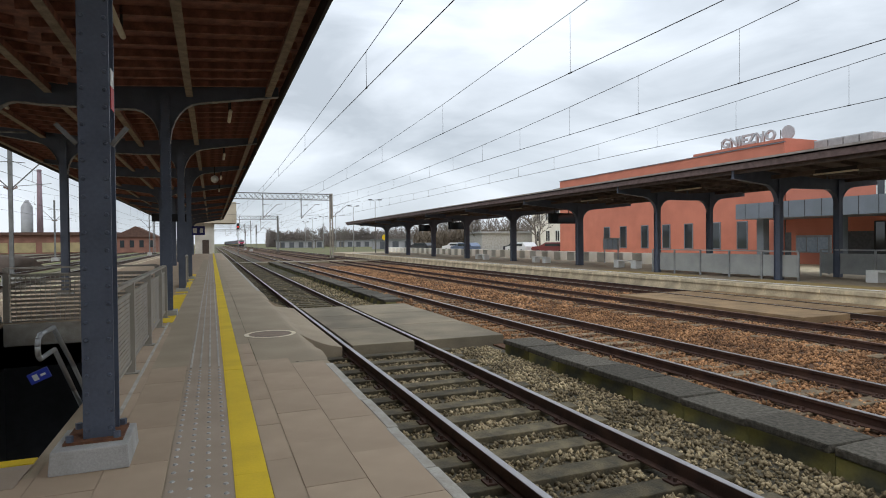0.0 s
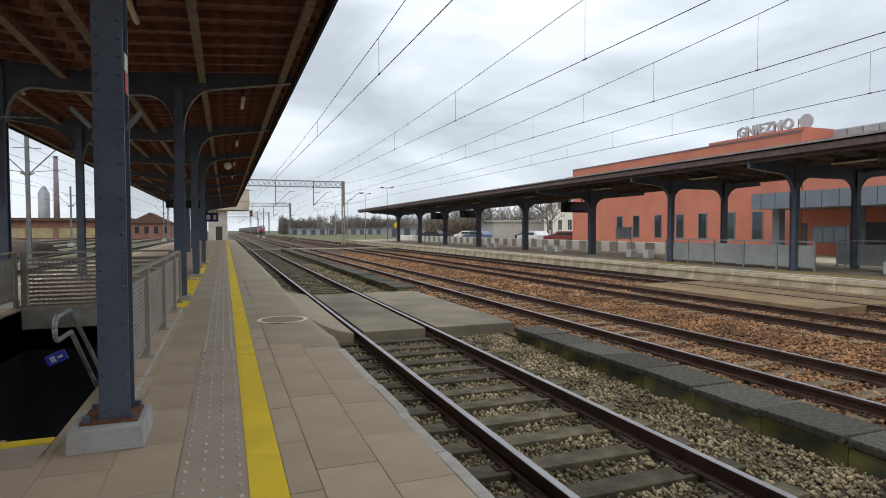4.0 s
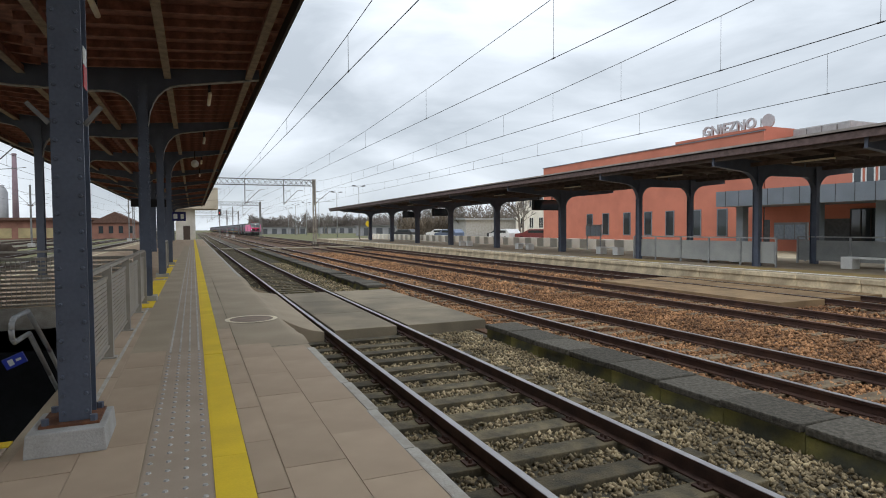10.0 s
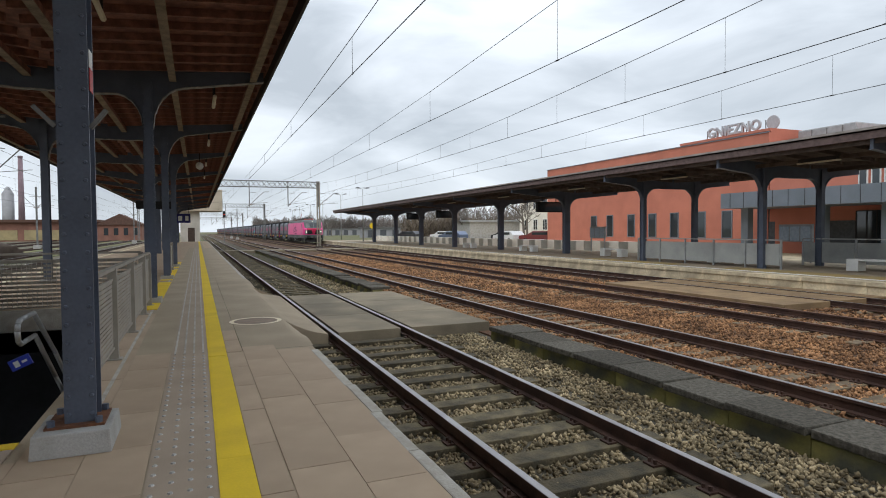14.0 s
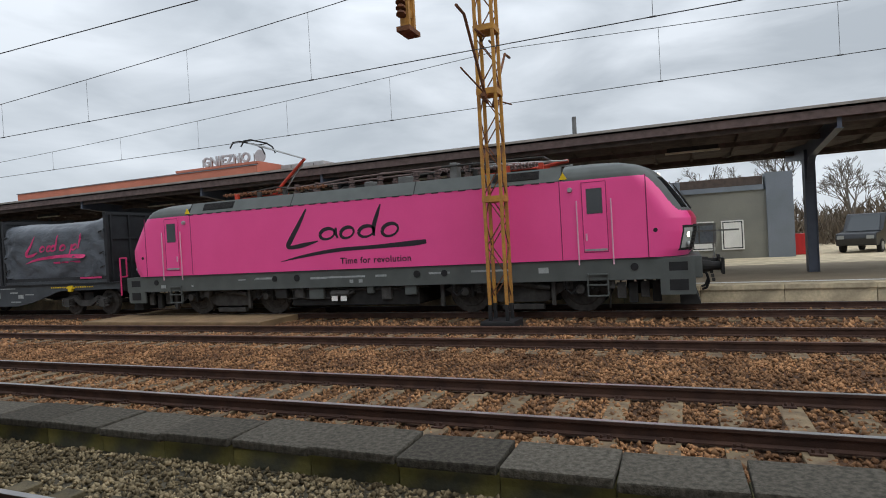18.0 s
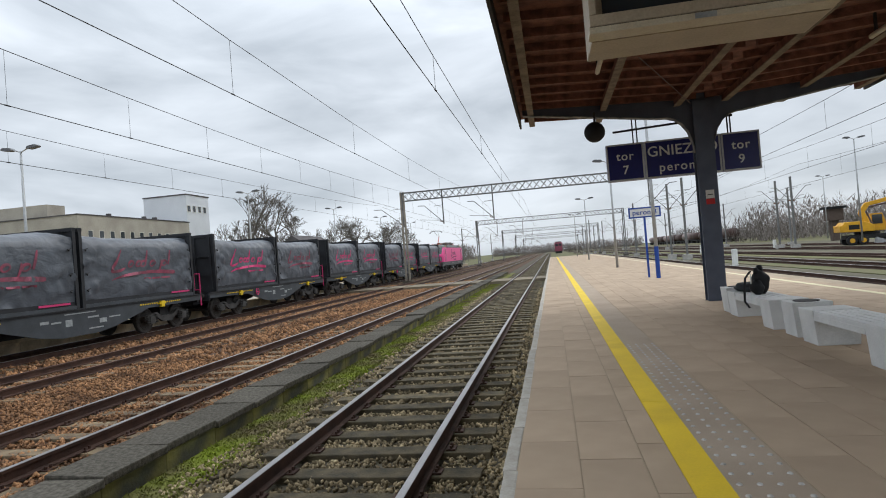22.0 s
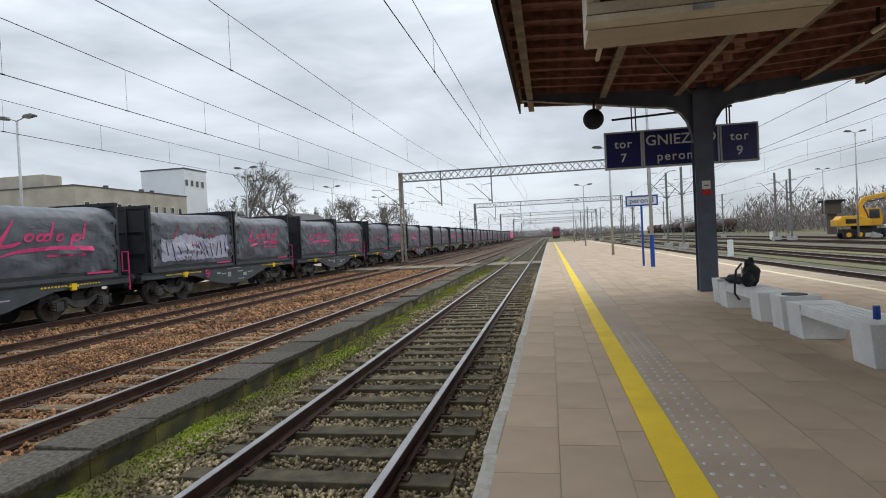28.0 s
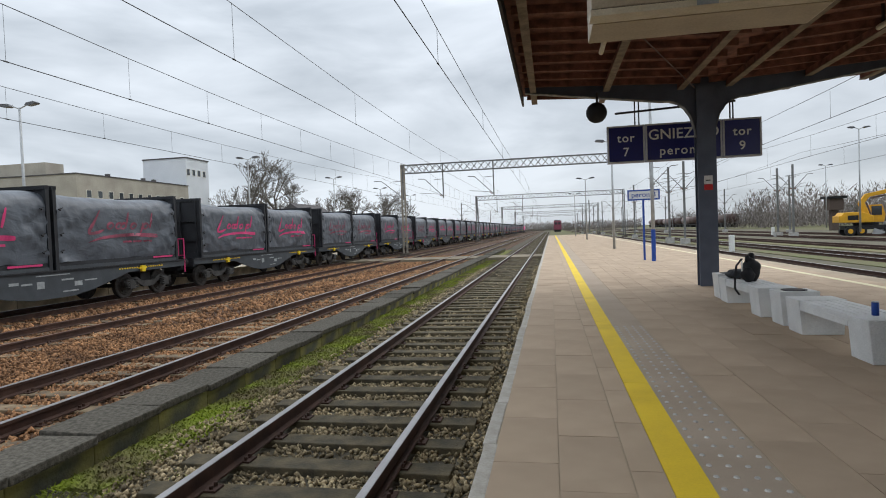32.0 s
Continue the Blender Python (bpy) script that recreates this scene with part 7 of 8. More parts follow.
        if seed % 3 != 1:
            bm = bmesh.new()
            n = 14
            pts = [(x * 1.3, 2.3 + 0.14 * math.cos(6.283 * i / n), 0.95 + 0.14 * math.sin(6.283 * i / n)) for i in range(n + 1)]
            for a, b in zip(pts, pts[1:]):
                tube(bm, a, b, 0.025, seg=5)
            tube(bm, (x * 1.3, 2.16, 0.95), (x * 1.3, 2.44, 0.95), 0.02, seg=5)
            tube(bm, (x * 1.2, 2.3, 0.95), (x * 1.3, 2.3, 0.95), 0.03, seg=6)
            part("brake_wheel", bm, "tarp_pink", w, "pink handbrake wheel")
        bm = bmesh.new()
        for s in (-1,):
            a = [(x * 1.2, s * 6.25, 1.2), (x * 1.2, s * 6.25, 2.0), (x * 0.95, s * 6.25, 2.0), (x * 0.95, s * 6.25, 1.35), (x * 1.2, s * 6.25, 1.35)]
            for p, q in zip(a, a[1:]):
                tube(bm, p, q, 0.028, seg=6)
            tube(bm, (x * 1.2, s * 6.25, 1.25), (x * 1.2, s * 6.25, 0.7), 0.028, seg=6)
        part("end_handrail", bm, "tarp_pink", w, "pink end handrail")
        for s in (-1, 1):
            bm = bmesh.new()
            tube(bm, (x * 0.88, s * 6.2, 1.05), (x * 0.88, s * 6.46, 1.05), 0.11, seg=10)
            tube(bm, (x * 0.88, s * 6.46, 1.05), (x * 0.88, s * 6.52, 1.05), 0.22, seg=12)
            part("buffer", bm, "under", w)
    part("deck_beam", boxes((-1.16, 1.16, -6.2, -6.05, 0.85, 1.18), (-1.16, 1.16, 6.05, 6.2, 0.85, 1.18), (-0.3, 0.3, -6.0, 6.0, 0.7, 1.1)), "wagon_dark", w)
    for c0 in (-4.25, 4.25):
        b = part("bogie", boxes((-0.95, 0.95, -0.25, 0.25, 0.5, 0.85)), "under", w)
        b.location.y = c0
        for x in (-1, 1):
            bm = bmesh.new()
            prism(bm, [(-1.25, 0.62), (-0.6, 0.72), (-0.3, 0.55), (0.3, 0.55), (0.6, 0.72), (1.25, 0.62), (1.2, 0.5), (0.55, 0.52), (0.25, 0.34), (-0.25, 0.34), (-0.55, 0.52), (-1.2, 0.5)], min(x * 0.98, x * 1.08), max(x * 0.98, x * 1.08), "x")
            part("side_frame", bm, "under_light", b)
            for o in (-0.9, 0.9):
                bm = boxes((min(x * 1.0, x * 1.16), max(x * 1.0, x * 1.16), o - 0.14, o + 0.14, 0.32, 0.6))
                part("axle_box", bm, "under_light", b, bevel=0.02)
                bm = bmesh.new()
                for k in range(4):
                    for oo in (-0.22, 0.22):
                        tube(bm, (x * 1.1, o + oo, 0.36 + 0.08 * k), (x * 1.1, o + oo, 0.41 + 0.08 * k), 0.075, seg=8)
                part("spring_pair", bm, "under_light", b)["kind"] = "stuff"
        for o in (-0.9, 0.9):
            axles_w.append((piece("wheelset", wm_w, b, pose(0, o, 0.45)), o, 0.45))
    return w


wm_w = mesh_of(wheel_pair(0.45, 0.13), "wheelset", "wheel_steel")
axles_w = []
KINDS = [build_wagon(1), build_wagon(2, ("tarp_faded", "tarp_pink")), build_wagon(3, ("tarp_pink", "tarp_faded")), build_wagon(4, ("tarp_faded", "tarp_faded"))]
TEAL = build_wagon(5, ("tarp_pink", "tarp_pink"), (1, "graffiti_teal"))
tagged(TEAL, "flat wagon whose tarpaulin carries turquoise graffiti", "wagon")
GRAF = build_wagon(6, ("tarp_faded", "tarp_pink"), (0, "graffiti_white"))
tagged(GRAF, "flat wagon whose tarpaulin carries pale grey graffiti", "wagon")
used = set()
ORDER = [0, 1, 0, 2, 3, "teal", 0, 2, 1, 0, 3, 2, 1, 0, "graf", 0, 2, 0, 1, 0, 3, 0, 2, 1, 0, 2, 0, 3, 1, 0, 2, 0]
wagons = []
for k in ORDER:
    src = TEAL if k == "teal" else GRAF if k == "graf" else KINDS[k]
    if src in used:
        wagons.append(copy_thing(src, Matrix()))
    else:
        used.add(src)
        wagons.append(src)


# ---- platform 3, south part ----
def name_sign():
    s = thing("platform_sign", "blue hanging platform sign with white lettering", "sign")
    y = -16.8
    for x0, x1, name in ((-2.97, -2.04, "end_panel"), (-4.83, -2.99, "name_panel"), (-5.75, -4.85, "end_panel")):
        pnl = part(name, boxes((x0, x1, y - 0.09, y + 0.09, 3.13, 4.09)), "sign_blue", s)
        bm = bmesh.new()
        for d in ((x0, x1, 3.13, 3.17), (x0, x1, 4.05, 4.09), (x0, x0 + 0.04, 3.17, 4.05), (x1 - 0.04, x1, 3.17, 4.05)):
            box(bm, d[0], d[1], y + 0.09, y + 0.105, d[2], d[3])
        part("border", bm, "frame_pale", pnl)
    def words(text, size, x, z, sp=1.15):
        lettering("lettering", text, size, "white", s, Matrix(((-1, 0, 0, x), (0, 0, 1, y + 0.1), (0, 1, 0, z), (0, 0, 0, 1))), sp, 0.003, 0.004)
    words("tor", 0.30, -2.5, 3.76)
    words("7", 0.31, -2.5, 3.40)
    words("GNIEZNO", 0.37, -3.91, 3.80, 1.03)
    words("peron 3", 0.31, -3.91, 3.38, 1.2)
    words("tor", 0.30, -5.3, 3.76)
    words("9", 0.31, -5.3, 3.40)
    bm = bmesh.new()
    for x in (-2.75, -2.85, -5.05, -5.12):
        bar(bm, (x, y, 4.09), (x, y, 4.75), 0.03)
    bar(bm, (-2.3, y - 0.4, 4.5), (-5.3, y - 0.4, 4.62), 0.05)
    part("hanger", bm, "steel_black", s)


name_sign()
lb = thing("departure_board", "large pale hanging departure board seen from below", "display")
part("casing", boxes((-2.95, -0.95, -6.95, -6.3, 3.35, 4.36)), "board_cream", lb, "cream metal casing", bevel=0.02)
part("screen", boxes((-2.80, -1.06, -6.298, -6.285, 3.56, 4.25)), "glass", lb)
part("bezel", boxes((-2.87, -0.93, -6.30, -6.12, 3.40, 3.50), (-2.87, -2.80, -6.30, -6.12, 3.50, 4.36), (-0.99, -0.93, -6.30, -6.12, 3.50, 4.36)), "board_cream", lb, "pale projecting bezel", bevel=0.008)
part("lower_rail", boxes((-2.90, -0.92, -6.30, -6.10, 3.33, 3.385)), "lamp_tube", lb, "pale lower rail")
part("under_tray", boxes((-2.9, -0.95, -6.62, -6.31, 3.325, 3.349)), "board_cream", lb)
# black filler strip drawn as the shade between bezel and lower rail
part("shadow_gap", boxes((-2.885, -0.925, -6.30, -6.13, 3.386, 3.399)), "black", lb)
part("lamp_strip", boxes((-1.95, -1.78, -6.098, -6.092, 3.335, 3.38)), "label_grey", lb)
bm = bmesh.new()
for x in (-2.6, -1.3):
    bar(bm, (x, -6.6, 4.36), (x, -6.6, 4.8), 0.05)
part("hanger", bm, "steel_black", lb)
hn = thing("loudspeaker", "round black platform loudspeaker under the canopy", "loudspeaker")
bm = bmesh.new()
bmesh.ops.create_uvsphere(bm, u_segments=16, v_segments=10, radius=0.25, matrix=Matrix.Translation((-1.7, -15.6, 4.27)))
part("housing", bm, "black", hn, smooth=True)
bm = bmesh.new()
tube(bm, (-1.72, -15.6, 4.5), (-1.72, -15.6, 4.75), 0.03, seg=8)
part("bracket", bm, "steel_black", hn)
hn = thing("loudspeaker", "white horn loudspeaker under the canopy", "loudspeaker")
bm = bmesh.new()
tube(bm, (-1.35, 29.0, 4.6), (-1.35, 29.3, 4.62), 0.17, 0.06, seg=16)
part("horn", bm, "white", hn, smooth=True)
part("bracket", boxes((-1.37, -1.33, 29.2, 29.24, 4.6, 5.2)), "steel_black", hn)
ck = thing("hanging_display", "dark hanging display under the canopy", "display", "departure displays")
part("casing", boxes((-5.6, -3.1, 48.0, 48.3, 3.3, 3.85)), "black", ck)
part("hanger", boxes((-5.0, -4.95, 48.1, 48.2, 3.85, 5.1), (-3.5, -3.45, 48.1, 48.2, 3.85, 5.1)), "steel_black", ck)
bsn = thing("platform_sign", "small blue hanging platform sign with pale marks", "sign")
part("panel", boxes((-4.15, -2.35, 88.0, 88.1, 2.8, 4.05)), "sign_blue", bsn)
part("marks", boxes((-3.9, -3.4, 87.98, 87.99, 3.1, 3.75), (-3.0, -2.6, 87.98, 87.99, 3.1, 3.75)), "white", bsn)
part("hanger", boxes((-3.9, -3.86, 88.03, 88.07, 4.05, 5.0), (-2.6, -2.56, 88.03, 88.07, 4.05, 5.0)), "steel_black", bsn)


def bench(y0, y1, label):
    b = thing("platform_bench", label, "bench", "platform benches")
    for y in (y0, y1 - 0.45):
        bm = bmesh.new()
        prism(bm, [(-4.22, 0.0), (-3.72, 0.0), (-3.68, 0.46), (-4.26, 0.46)], y, y + 0.45)
        part("end_block", bm, "bench_white", b, "pale painted concrete block", bevel=0.012)
    for k in range(5):
        x = -4.22 + 0.108 * k
        part("slat", boxes((x, x + 0.09, y0 + 0.46, y1 - 0.46, 0.40, 0.455)), "bench_white", b)
    part("side_rail", boxes((-3.74, -3.69, y0 + 0.46, y1 - 0.46, 0.33, 0.40)), "bench_white", b)
    return b


bench(-12.95, -10.75, "pale concrete bench with slatted seat beside the column")
bench(-9.66, -7.49, "pale concrete bench with slatted seat on the platform")
lit = thing("litter_bin", "square pale concrete litter bin with a dark opening", "litter bin")
bm = bmesh.new()
prism(bm, [(-4.2, 0.0), (-3.75, 0.0), (-3.71, 0.49), (-4.24, 0.49)], -10.36, -9.93)
part("body", bm, "bench_white", lit, bevel=0.012)
# no hole is cut; a black disc paints the shaded hollow
bm = bmesh.new()
tube(bm, (-3.98, -10.15, 0.49), (-3.98, -10.15, 0.5), 0.17, seg=20)
part("opening", bm, "black", lit)
lit = copy_thing(lit, pose(-0.02, -3.25, 0))
tagged(lit, "square pale concrete litter bin beside the dark column", "litter bin")
cupt = thing("drink_can", "blue drink can standing on a bench", "can")
bm = bmesh.new()
tube(bm, (-3.92, -7.85, 0.455), (-3.92, -7.85, 0.60), 0.035, seg=14)
part("can_body", bm, "blue_pole", cupt, smooth=True)
bm = bmesh.new()
tube(bm, (-3.92, -7.85, 0.60), (-3.92, -7.85, 0.612), 0.03, seg=14)
part("can_lid", bm, "galv", cupt)


def blob(name, mat, parent, at, rx, ry, rz, seed, amp=0.2):
    bm = bmesh.new()
    bmesh.ops.create_icosphere(bm, subdivisions=3, radius=1.0)
    for v in bm.verts:
        k = 1 + amp * noise.noise(v.co * 1.7 + Vector((seed, 0, 0)))
        v.co = Vector((v.co.x * rx * k, v.co.y * ry * k, v.co.z * rz * k)) + Vector(at)
    return part(name, bm, mat, parent, smooth=True)


bp = thing("backpack", "black backpack leaning on a pale bench", "backpack")
blob("main_bag", "black", bp, (-3.98, -11.98, 0.66), 0.15, 0.165, 0.21, 3)
blob("front_pocket", "black", bp, (-3.87, -11.84, 0.585), 0.11, 0.1, 0.13, 8)
blob("top_flap", "black", bp, (-4.0, -12.06, 0.86), 0.06, 0.06, 0.1, 5)
blob("grab_handle", "black", bp, (-3.9, -11.93, 0.85), 0.045, 0.05, 0.07, 9)
bm = bmesh.new()
pts = [(-3.8, -11.9, 0.86), (-3.68, -11.8, 0.75), (-3.64, -11.75, 0.55), (-3.62, -11.7, 0.36), (-3.66, -11.6, 0.26)]
for a, b in zip(pts, pts[1:]):
    bar(bm, a, b, 0.035, 0.012)
part("strap", bm, "black", bp)
part("strap_trim", boxes((-3.79, -3.775, -11.86, -11.83, 0.5, 0.82)), "white", bp)
cl = thing("folded_jacket", "dark folded jacket lying on a bench", "jacket")
blob("cloth", "jacket", cl, (-3.98, -12.7, 0.52), 0.22, 0.42, 0.09, 12, 0.3)

pn = thing("platform_number_sign", "white platform number sign with a blue frame on blue poles", "sign")
part("panel", boxes((-5.1, -3.78, -27.02, -26.98, 2.55, 3.0)), "white", pn)
part("frame", boxes((-5.1, -3.78, -26.98, -26.965, 2.55, 2.61), (-5.1, -3.78, -26.98, -26.965, 2.94, 3.0), (-5.1, -5.04, -26.98, -26.965, 2.61, 2.94), (-3.84, -3.78, -26.98, -26.965, 2.61, 2.94)), "blue_pole", pn, "blue frame")
lettering("lettering", "peron 3", 0.3, "blue_pole", pn, Matrix(((-1, 0, 0, -4.44), (0, 0, 1, -26.97), (0, 1, 0, 2.775), (0, 0, 0, 1))), 1.05, 0.003, 0.003)
part("pole", boxes((-4.46, -4.38, -27.04, -26.96, 0, 2.55)), "blue_pole", pn)

wbx = thing("platform_shelter_building", "small pale platform building beyond the canopy", "building")
part("wall", boxes((-4.0, -1.1, 102, 108, -0.5, 4.9)), "plaster_white", wbx)
part("door", boxes((-2.9, -1.9, 101.95, 102.0, -0.4, 2.2)), "brown_band", wbx)
part("eave", boxes((-4.4, 2.3, 101.0, 108.5, 4.9, 8.3)), "plaster_beige", wbx)


# ---- yard ----
def digger():
    d = thing("excavator", "yellow road-rail excavator with dark wheels parked in the yard", "excavator", at=pose(-34.2, -72.0, -0.6, 0, 0, 172))
    part("chassis", boxes((-2.2, 2.3, -0.95, 0.95, 0.65, 1.1)), "under", d, bevel=0.04)
    part("turntable", boxes((-1.0, 1.0, -0.8, 0.8, 1.1, 1.4)), "under", d, bevel=0.1)
    for x in (-1.75, -0.7, 1.9):
        for s in (-1, 1):
            bm = bmesh.new()
            tube(bm, (x, s * 0.75, 0.5), (x, s * 1.2, 0.5), 0.5, seg=20)
            w = part("wheel", bm, "black", d, bevel=0.05)
            bm = bmesh.new()
            tube(bm, (x, s * 1.2, 0.5), (x, s * 1.23, 0.5), 0.25, seg=14)
            part("hub", bm, "digger", w)
    bm = bmesh.new()
    prism(bm, [(-2.55, 1.45), (0.4, 1.4), (0.4, 2.1), (-0.6, 2.55), (-2.3, 2.55), (-2.6, 2.2)], -1.2, 1.2)
    part("upper_body", bm, "digger", d, "yellow engine house", bevel=0.07)
    part("counterweight", boxes((-2.8, -2.45, -1.2, 1.2, 1.45, 2.2)), "digger", d, bevel=0.08)
    part("engine_grille", boxes((-2.0, -1.0, -1.215, -1.2, 1.7, 2.2)), "under", d)
    bm = bmesh.new()
    prism(bm, [(0.45, 1.4), (1.75, 1.4), (1.9, 2.2), (1.6, 3.3), (0.5, 3.3)], 0.1, 1.15)
    cb = part("cab", bm, "digger", d, "yellow cab", bevel=0.05)
    part("cab_window", boxes((0.6, 1.55, 0.075, 0.098, 2.15, 3.15)), "glass", cb)
    part("cab_window", boxes((0.6, 1.55, 1.152, 1.175, 2.15, 3.15)), "glass", cb)
    for a, b, wd, h, nm in (((0.1, -0.3, 1.8), (-0.5, -0.3, 3.6), 0.42, 0.55, "boom"), ((-0.5, -0.3, 3.5), (0.1, -0.3, 4.35), 0.4, 0.5, "boom_knee"), ((0.0, -0.3, 4.3), (2.2, -0.3, 4.75), 0.36, 0.42, "second_boom"),
                            ((2.1, -0.3, 4.95), (2.5, -0.3, 3.2), 0.34, 0.55, "dipper_arm"), ((2.5, -0.3, 3.2), (2.2, -0.3, 1.4), 0.3, 0.36, "dipper_arm")):
        bm = bmesh.new()
        bar(bm, a, b, wd, h)
        part(nm, bm, "digger", d, bevel=0.05)
    for a, b in (((0.5, -0.3, 2.0), (0.0, -0.3, 3.6)), ((0.3, -0.3, 4.0), (1.9, -0.3, 4.3)), ((2.75, -0.3, 4.3), (2.75, -0.3, 2.6))):
        bm = bmesh.new()
        tube(bm, a, b, 0.09, seg=8)
        part("hydraulic_ram", bm, "rust_grey", d)
    bm = bmesh.new()
    prism(bm, [(1.7, 1.4), (2.5, 1.5), (2.7, 0.8), (2.2, 0.35), (1.5, 0.5)], -0.8, 0.2)
    part("bucket", bm, "galv", d, "worn steel bucket", bevel=0.03)
    bm = bmesh.new()
    prism(bm, [(0.2, 0.1), (1.2, 0.1), (1.3, 0.4), (0.4, 0.75)], -1.5, -1.15)
    part("dozer_blade", bm, "galv", d, "grey steel blade")


digger()
for x, y in ((-12.8, -44.4), (-27.3, -79.0), (-20, -84)):
    p = thing("marker_post", "short white trackside marker post", "post", "marker posts")
    part("post", boxes((x - 0.16, x + 0.16, y - 0.16, y + 0.16, -0.6, 0.55)), "white", p, bevel=0.03)
solid("grass_strip", boxes((-9.6, -8.45, -300, 300, -0.62, -0.56), (-14.9, -13.7, -300, 300, -0.62, -0.56), (-20.2, -18.8, -300, 300, -0.62, -0.56)), "grass", "thin grass between the yard tracks", "grass", kind="stuff")
for i in range(11):
    tw = thing("tank_wagon", "rust-brown tank wagon standing in the yard", "wagon", "tank wagons")
    x, y = -52.0, -186 - 13 * i
    bm = bmesh.new()
    tube(bm, (x, y - 5.5, 2.2), (x, y + 5.5, 2.2), 1.35, seg=16)
    part("tank", bm, "tank_white" if i % 3 == 1 else "tank_rust", tw, smooth=True)
    part("frame", boxes((x - 1.2, x + 1.2, y - 6, y + 6, 0.5, 0.9)), "under", tw)
    for o in (-4, 4):
        part("bogie", boxes((x - 1.1, x + 1.1, y + o - 1.2, y + o + 1.2, -0.3, 0.5)), "under", tw)
sbx = thing("signal_box", "small dark signal cabin on a stem in the yard", "cabin")
part("stem", boxes((-44.9, -43.9, -103.5, -102.5, -0.6, 2.6)), "brown_band", sbx)
part("cabin", boxes((-45.4, -43.4, -104, -102, 2.6, 4.4)), "brown_band", sbx)
part("roof", boxes((-45.8, -43.0, -104.4, -101.6, 4.4, 4.75)), "dark", sbx)
fl = thing("parked_locomotive", "distant red locomotive standing at the platform end", "locomotive")
# body borrows the faded print red, so haze is put into its colour
part("body", boxes((-4.7, -1.7, -256, -244, 0.6, 4.2)), "tarp_faded", fl, bevel=0.2)
part("roof", boxes((-4.4, -2.0, -255.5, -244.5, 4.2, 4.5)), "roof_felt", fl)
for x0, x1 in ((-4.4, -3.35), (-3.05, -2.0)):
    part("windscreen", boxes((x0, x1, -244.0, -243.95, 2.7, 3.6)), "glass", fl)
part("underframe", boxes((-4.5, -1.9, -256, -244, -0.3, 0.6)), "under", fl)

# ---- east side, south ----
bb = thing("beige_hall", "long beige flat-roofed hall with rows of small windows", "building", "background buildings")
part("wall", boxes((60, 100, -91.5, -67.5, -0.6, 10.9)), "hall_beige", bb)
part("roof_edge", boxes((59.9, 100, -91.6, -67.4, 10.9, 11.05)), "roof_felt", bb)
part("roof_hut", boxes((66, 74, -72, -69, 11.05, 12.9)), "hall_beige", bb)
for y in (-76, -83.5, -86):
    part("roof_vent", boxes((62, 62.5, y, y + 0.5, 11.05, 11.7)), "roof_felt", bb)
for i in range(11):
    for z in (2.2, 4.9, 7.9):
        window(bb, 59.98, -89.9 + 2.0 * i, -89.1 + 2.0 * i, z, z + 0.95, 0, "plaster_white")
wt = thing("white_tower", "pale grey windowed tower block beyond the hall", "building", "background buildings")
part("wall", boxes((60.3, 68.5, -98.2, -91.6, -0.6, 15.75)), "tower", wt)
part("roof_edge", boxes((60.2, 68.6, -98.3, -91.5, 15.75, 15.95)), "roof_felt", wt)
for i in range(4):
    window(wt, 60.28, -97.2 + 1.55 * i, -96.4 + 1.55 * i, 12.9, 13.9, 0, "plaster_white")
wbn = thing("wheelie_bin", "dark green wheeled bin beside the rendered annex", "bin")
part("body", boxes((31.0, 31.6, -19.8, -19.2, -0.06, 1.0)), "teal_dark", wbn, bevel=0.03)
part("lid", boxes((30.95, 31.65, -19.85, -19.15, 1.0, 1.08)), "black", wbn)
ps = thing("platform_number_sign", "dark-framed platform sign on a pole", "sign")
part("panel", boxes((20.98, 21.02, -23.7, -22.5, 2.25, 2.65)), "white", ps)
part("frame", boxes((20.96, 20.98, -23.75, -22.45, 2.2, 2.28), (20.96, 20.98, -23.75, -22.45, 2.62, 2.7)), "black", ps)
part("pole", boxes((20.97, 21.03, -23.13, -23.07, 0, 2.25)), "blue_pole", ps)


def car(x, y, turn, mat, label, van=False):
    c = thing("car", label, "car", "parked cars", at=pose(x, y, -0.06, 0, 0, turn))
    h = 1.9 if van else 1.45
    bm = bmesh.new()
    prism(bm, [(-2.15, 0.35), (2.1, 0.35), (2.2, 0.7), (2.1, 0.95), (1.1, 1.02), (0.5, h), (-1.6, h), (-2.15, 1.0)], -0.85, 0.85)
    part("body", bm, mat, c, bevel=0.06)
    for s in (-1, 1):
        part("side_window", boxes((-1.5, 0.55, min(s * 0.855, s * 0.87), max(s * 0.855, s * 0.87), 1.02, h - 0.15)), "glass", c)
        for wx in (-1.35, 1.35):
            bm = bmesh.new()
            tube(bm, (wx, s * 0.7, 0.32), (wx, s * 0.88, 0.32), 0.32, seg=16)
            w = part("wheel", bm, "black", c)
            bm = bmesh.new()
            tube(bm, (wx, s * 0.88, 0.32), (wx, s * 0.885, 0.32), 0.2, seg=12)
            part("rim", bm, "galv", w)
        part("headlight", boxes((2.12, 2.2, s * 0.62 - 0.15, s * 0.62 + 0.15, 0.68, 0.85)), "lamp_glass", c)
    bm = bmesh.new()
    vs = [bm.verts.new(v) for v in ((1.12, -0.7, 1.05), (1.12, 0.7, 1.05), (0.56, 0.62, h - 0.08), (0.56, -0.62, h - 0.08))]
    bm.faces.new(vs)
    for v in vs:
        v.co.x += 0.03
    part("windscreen", bm, "glass", c)


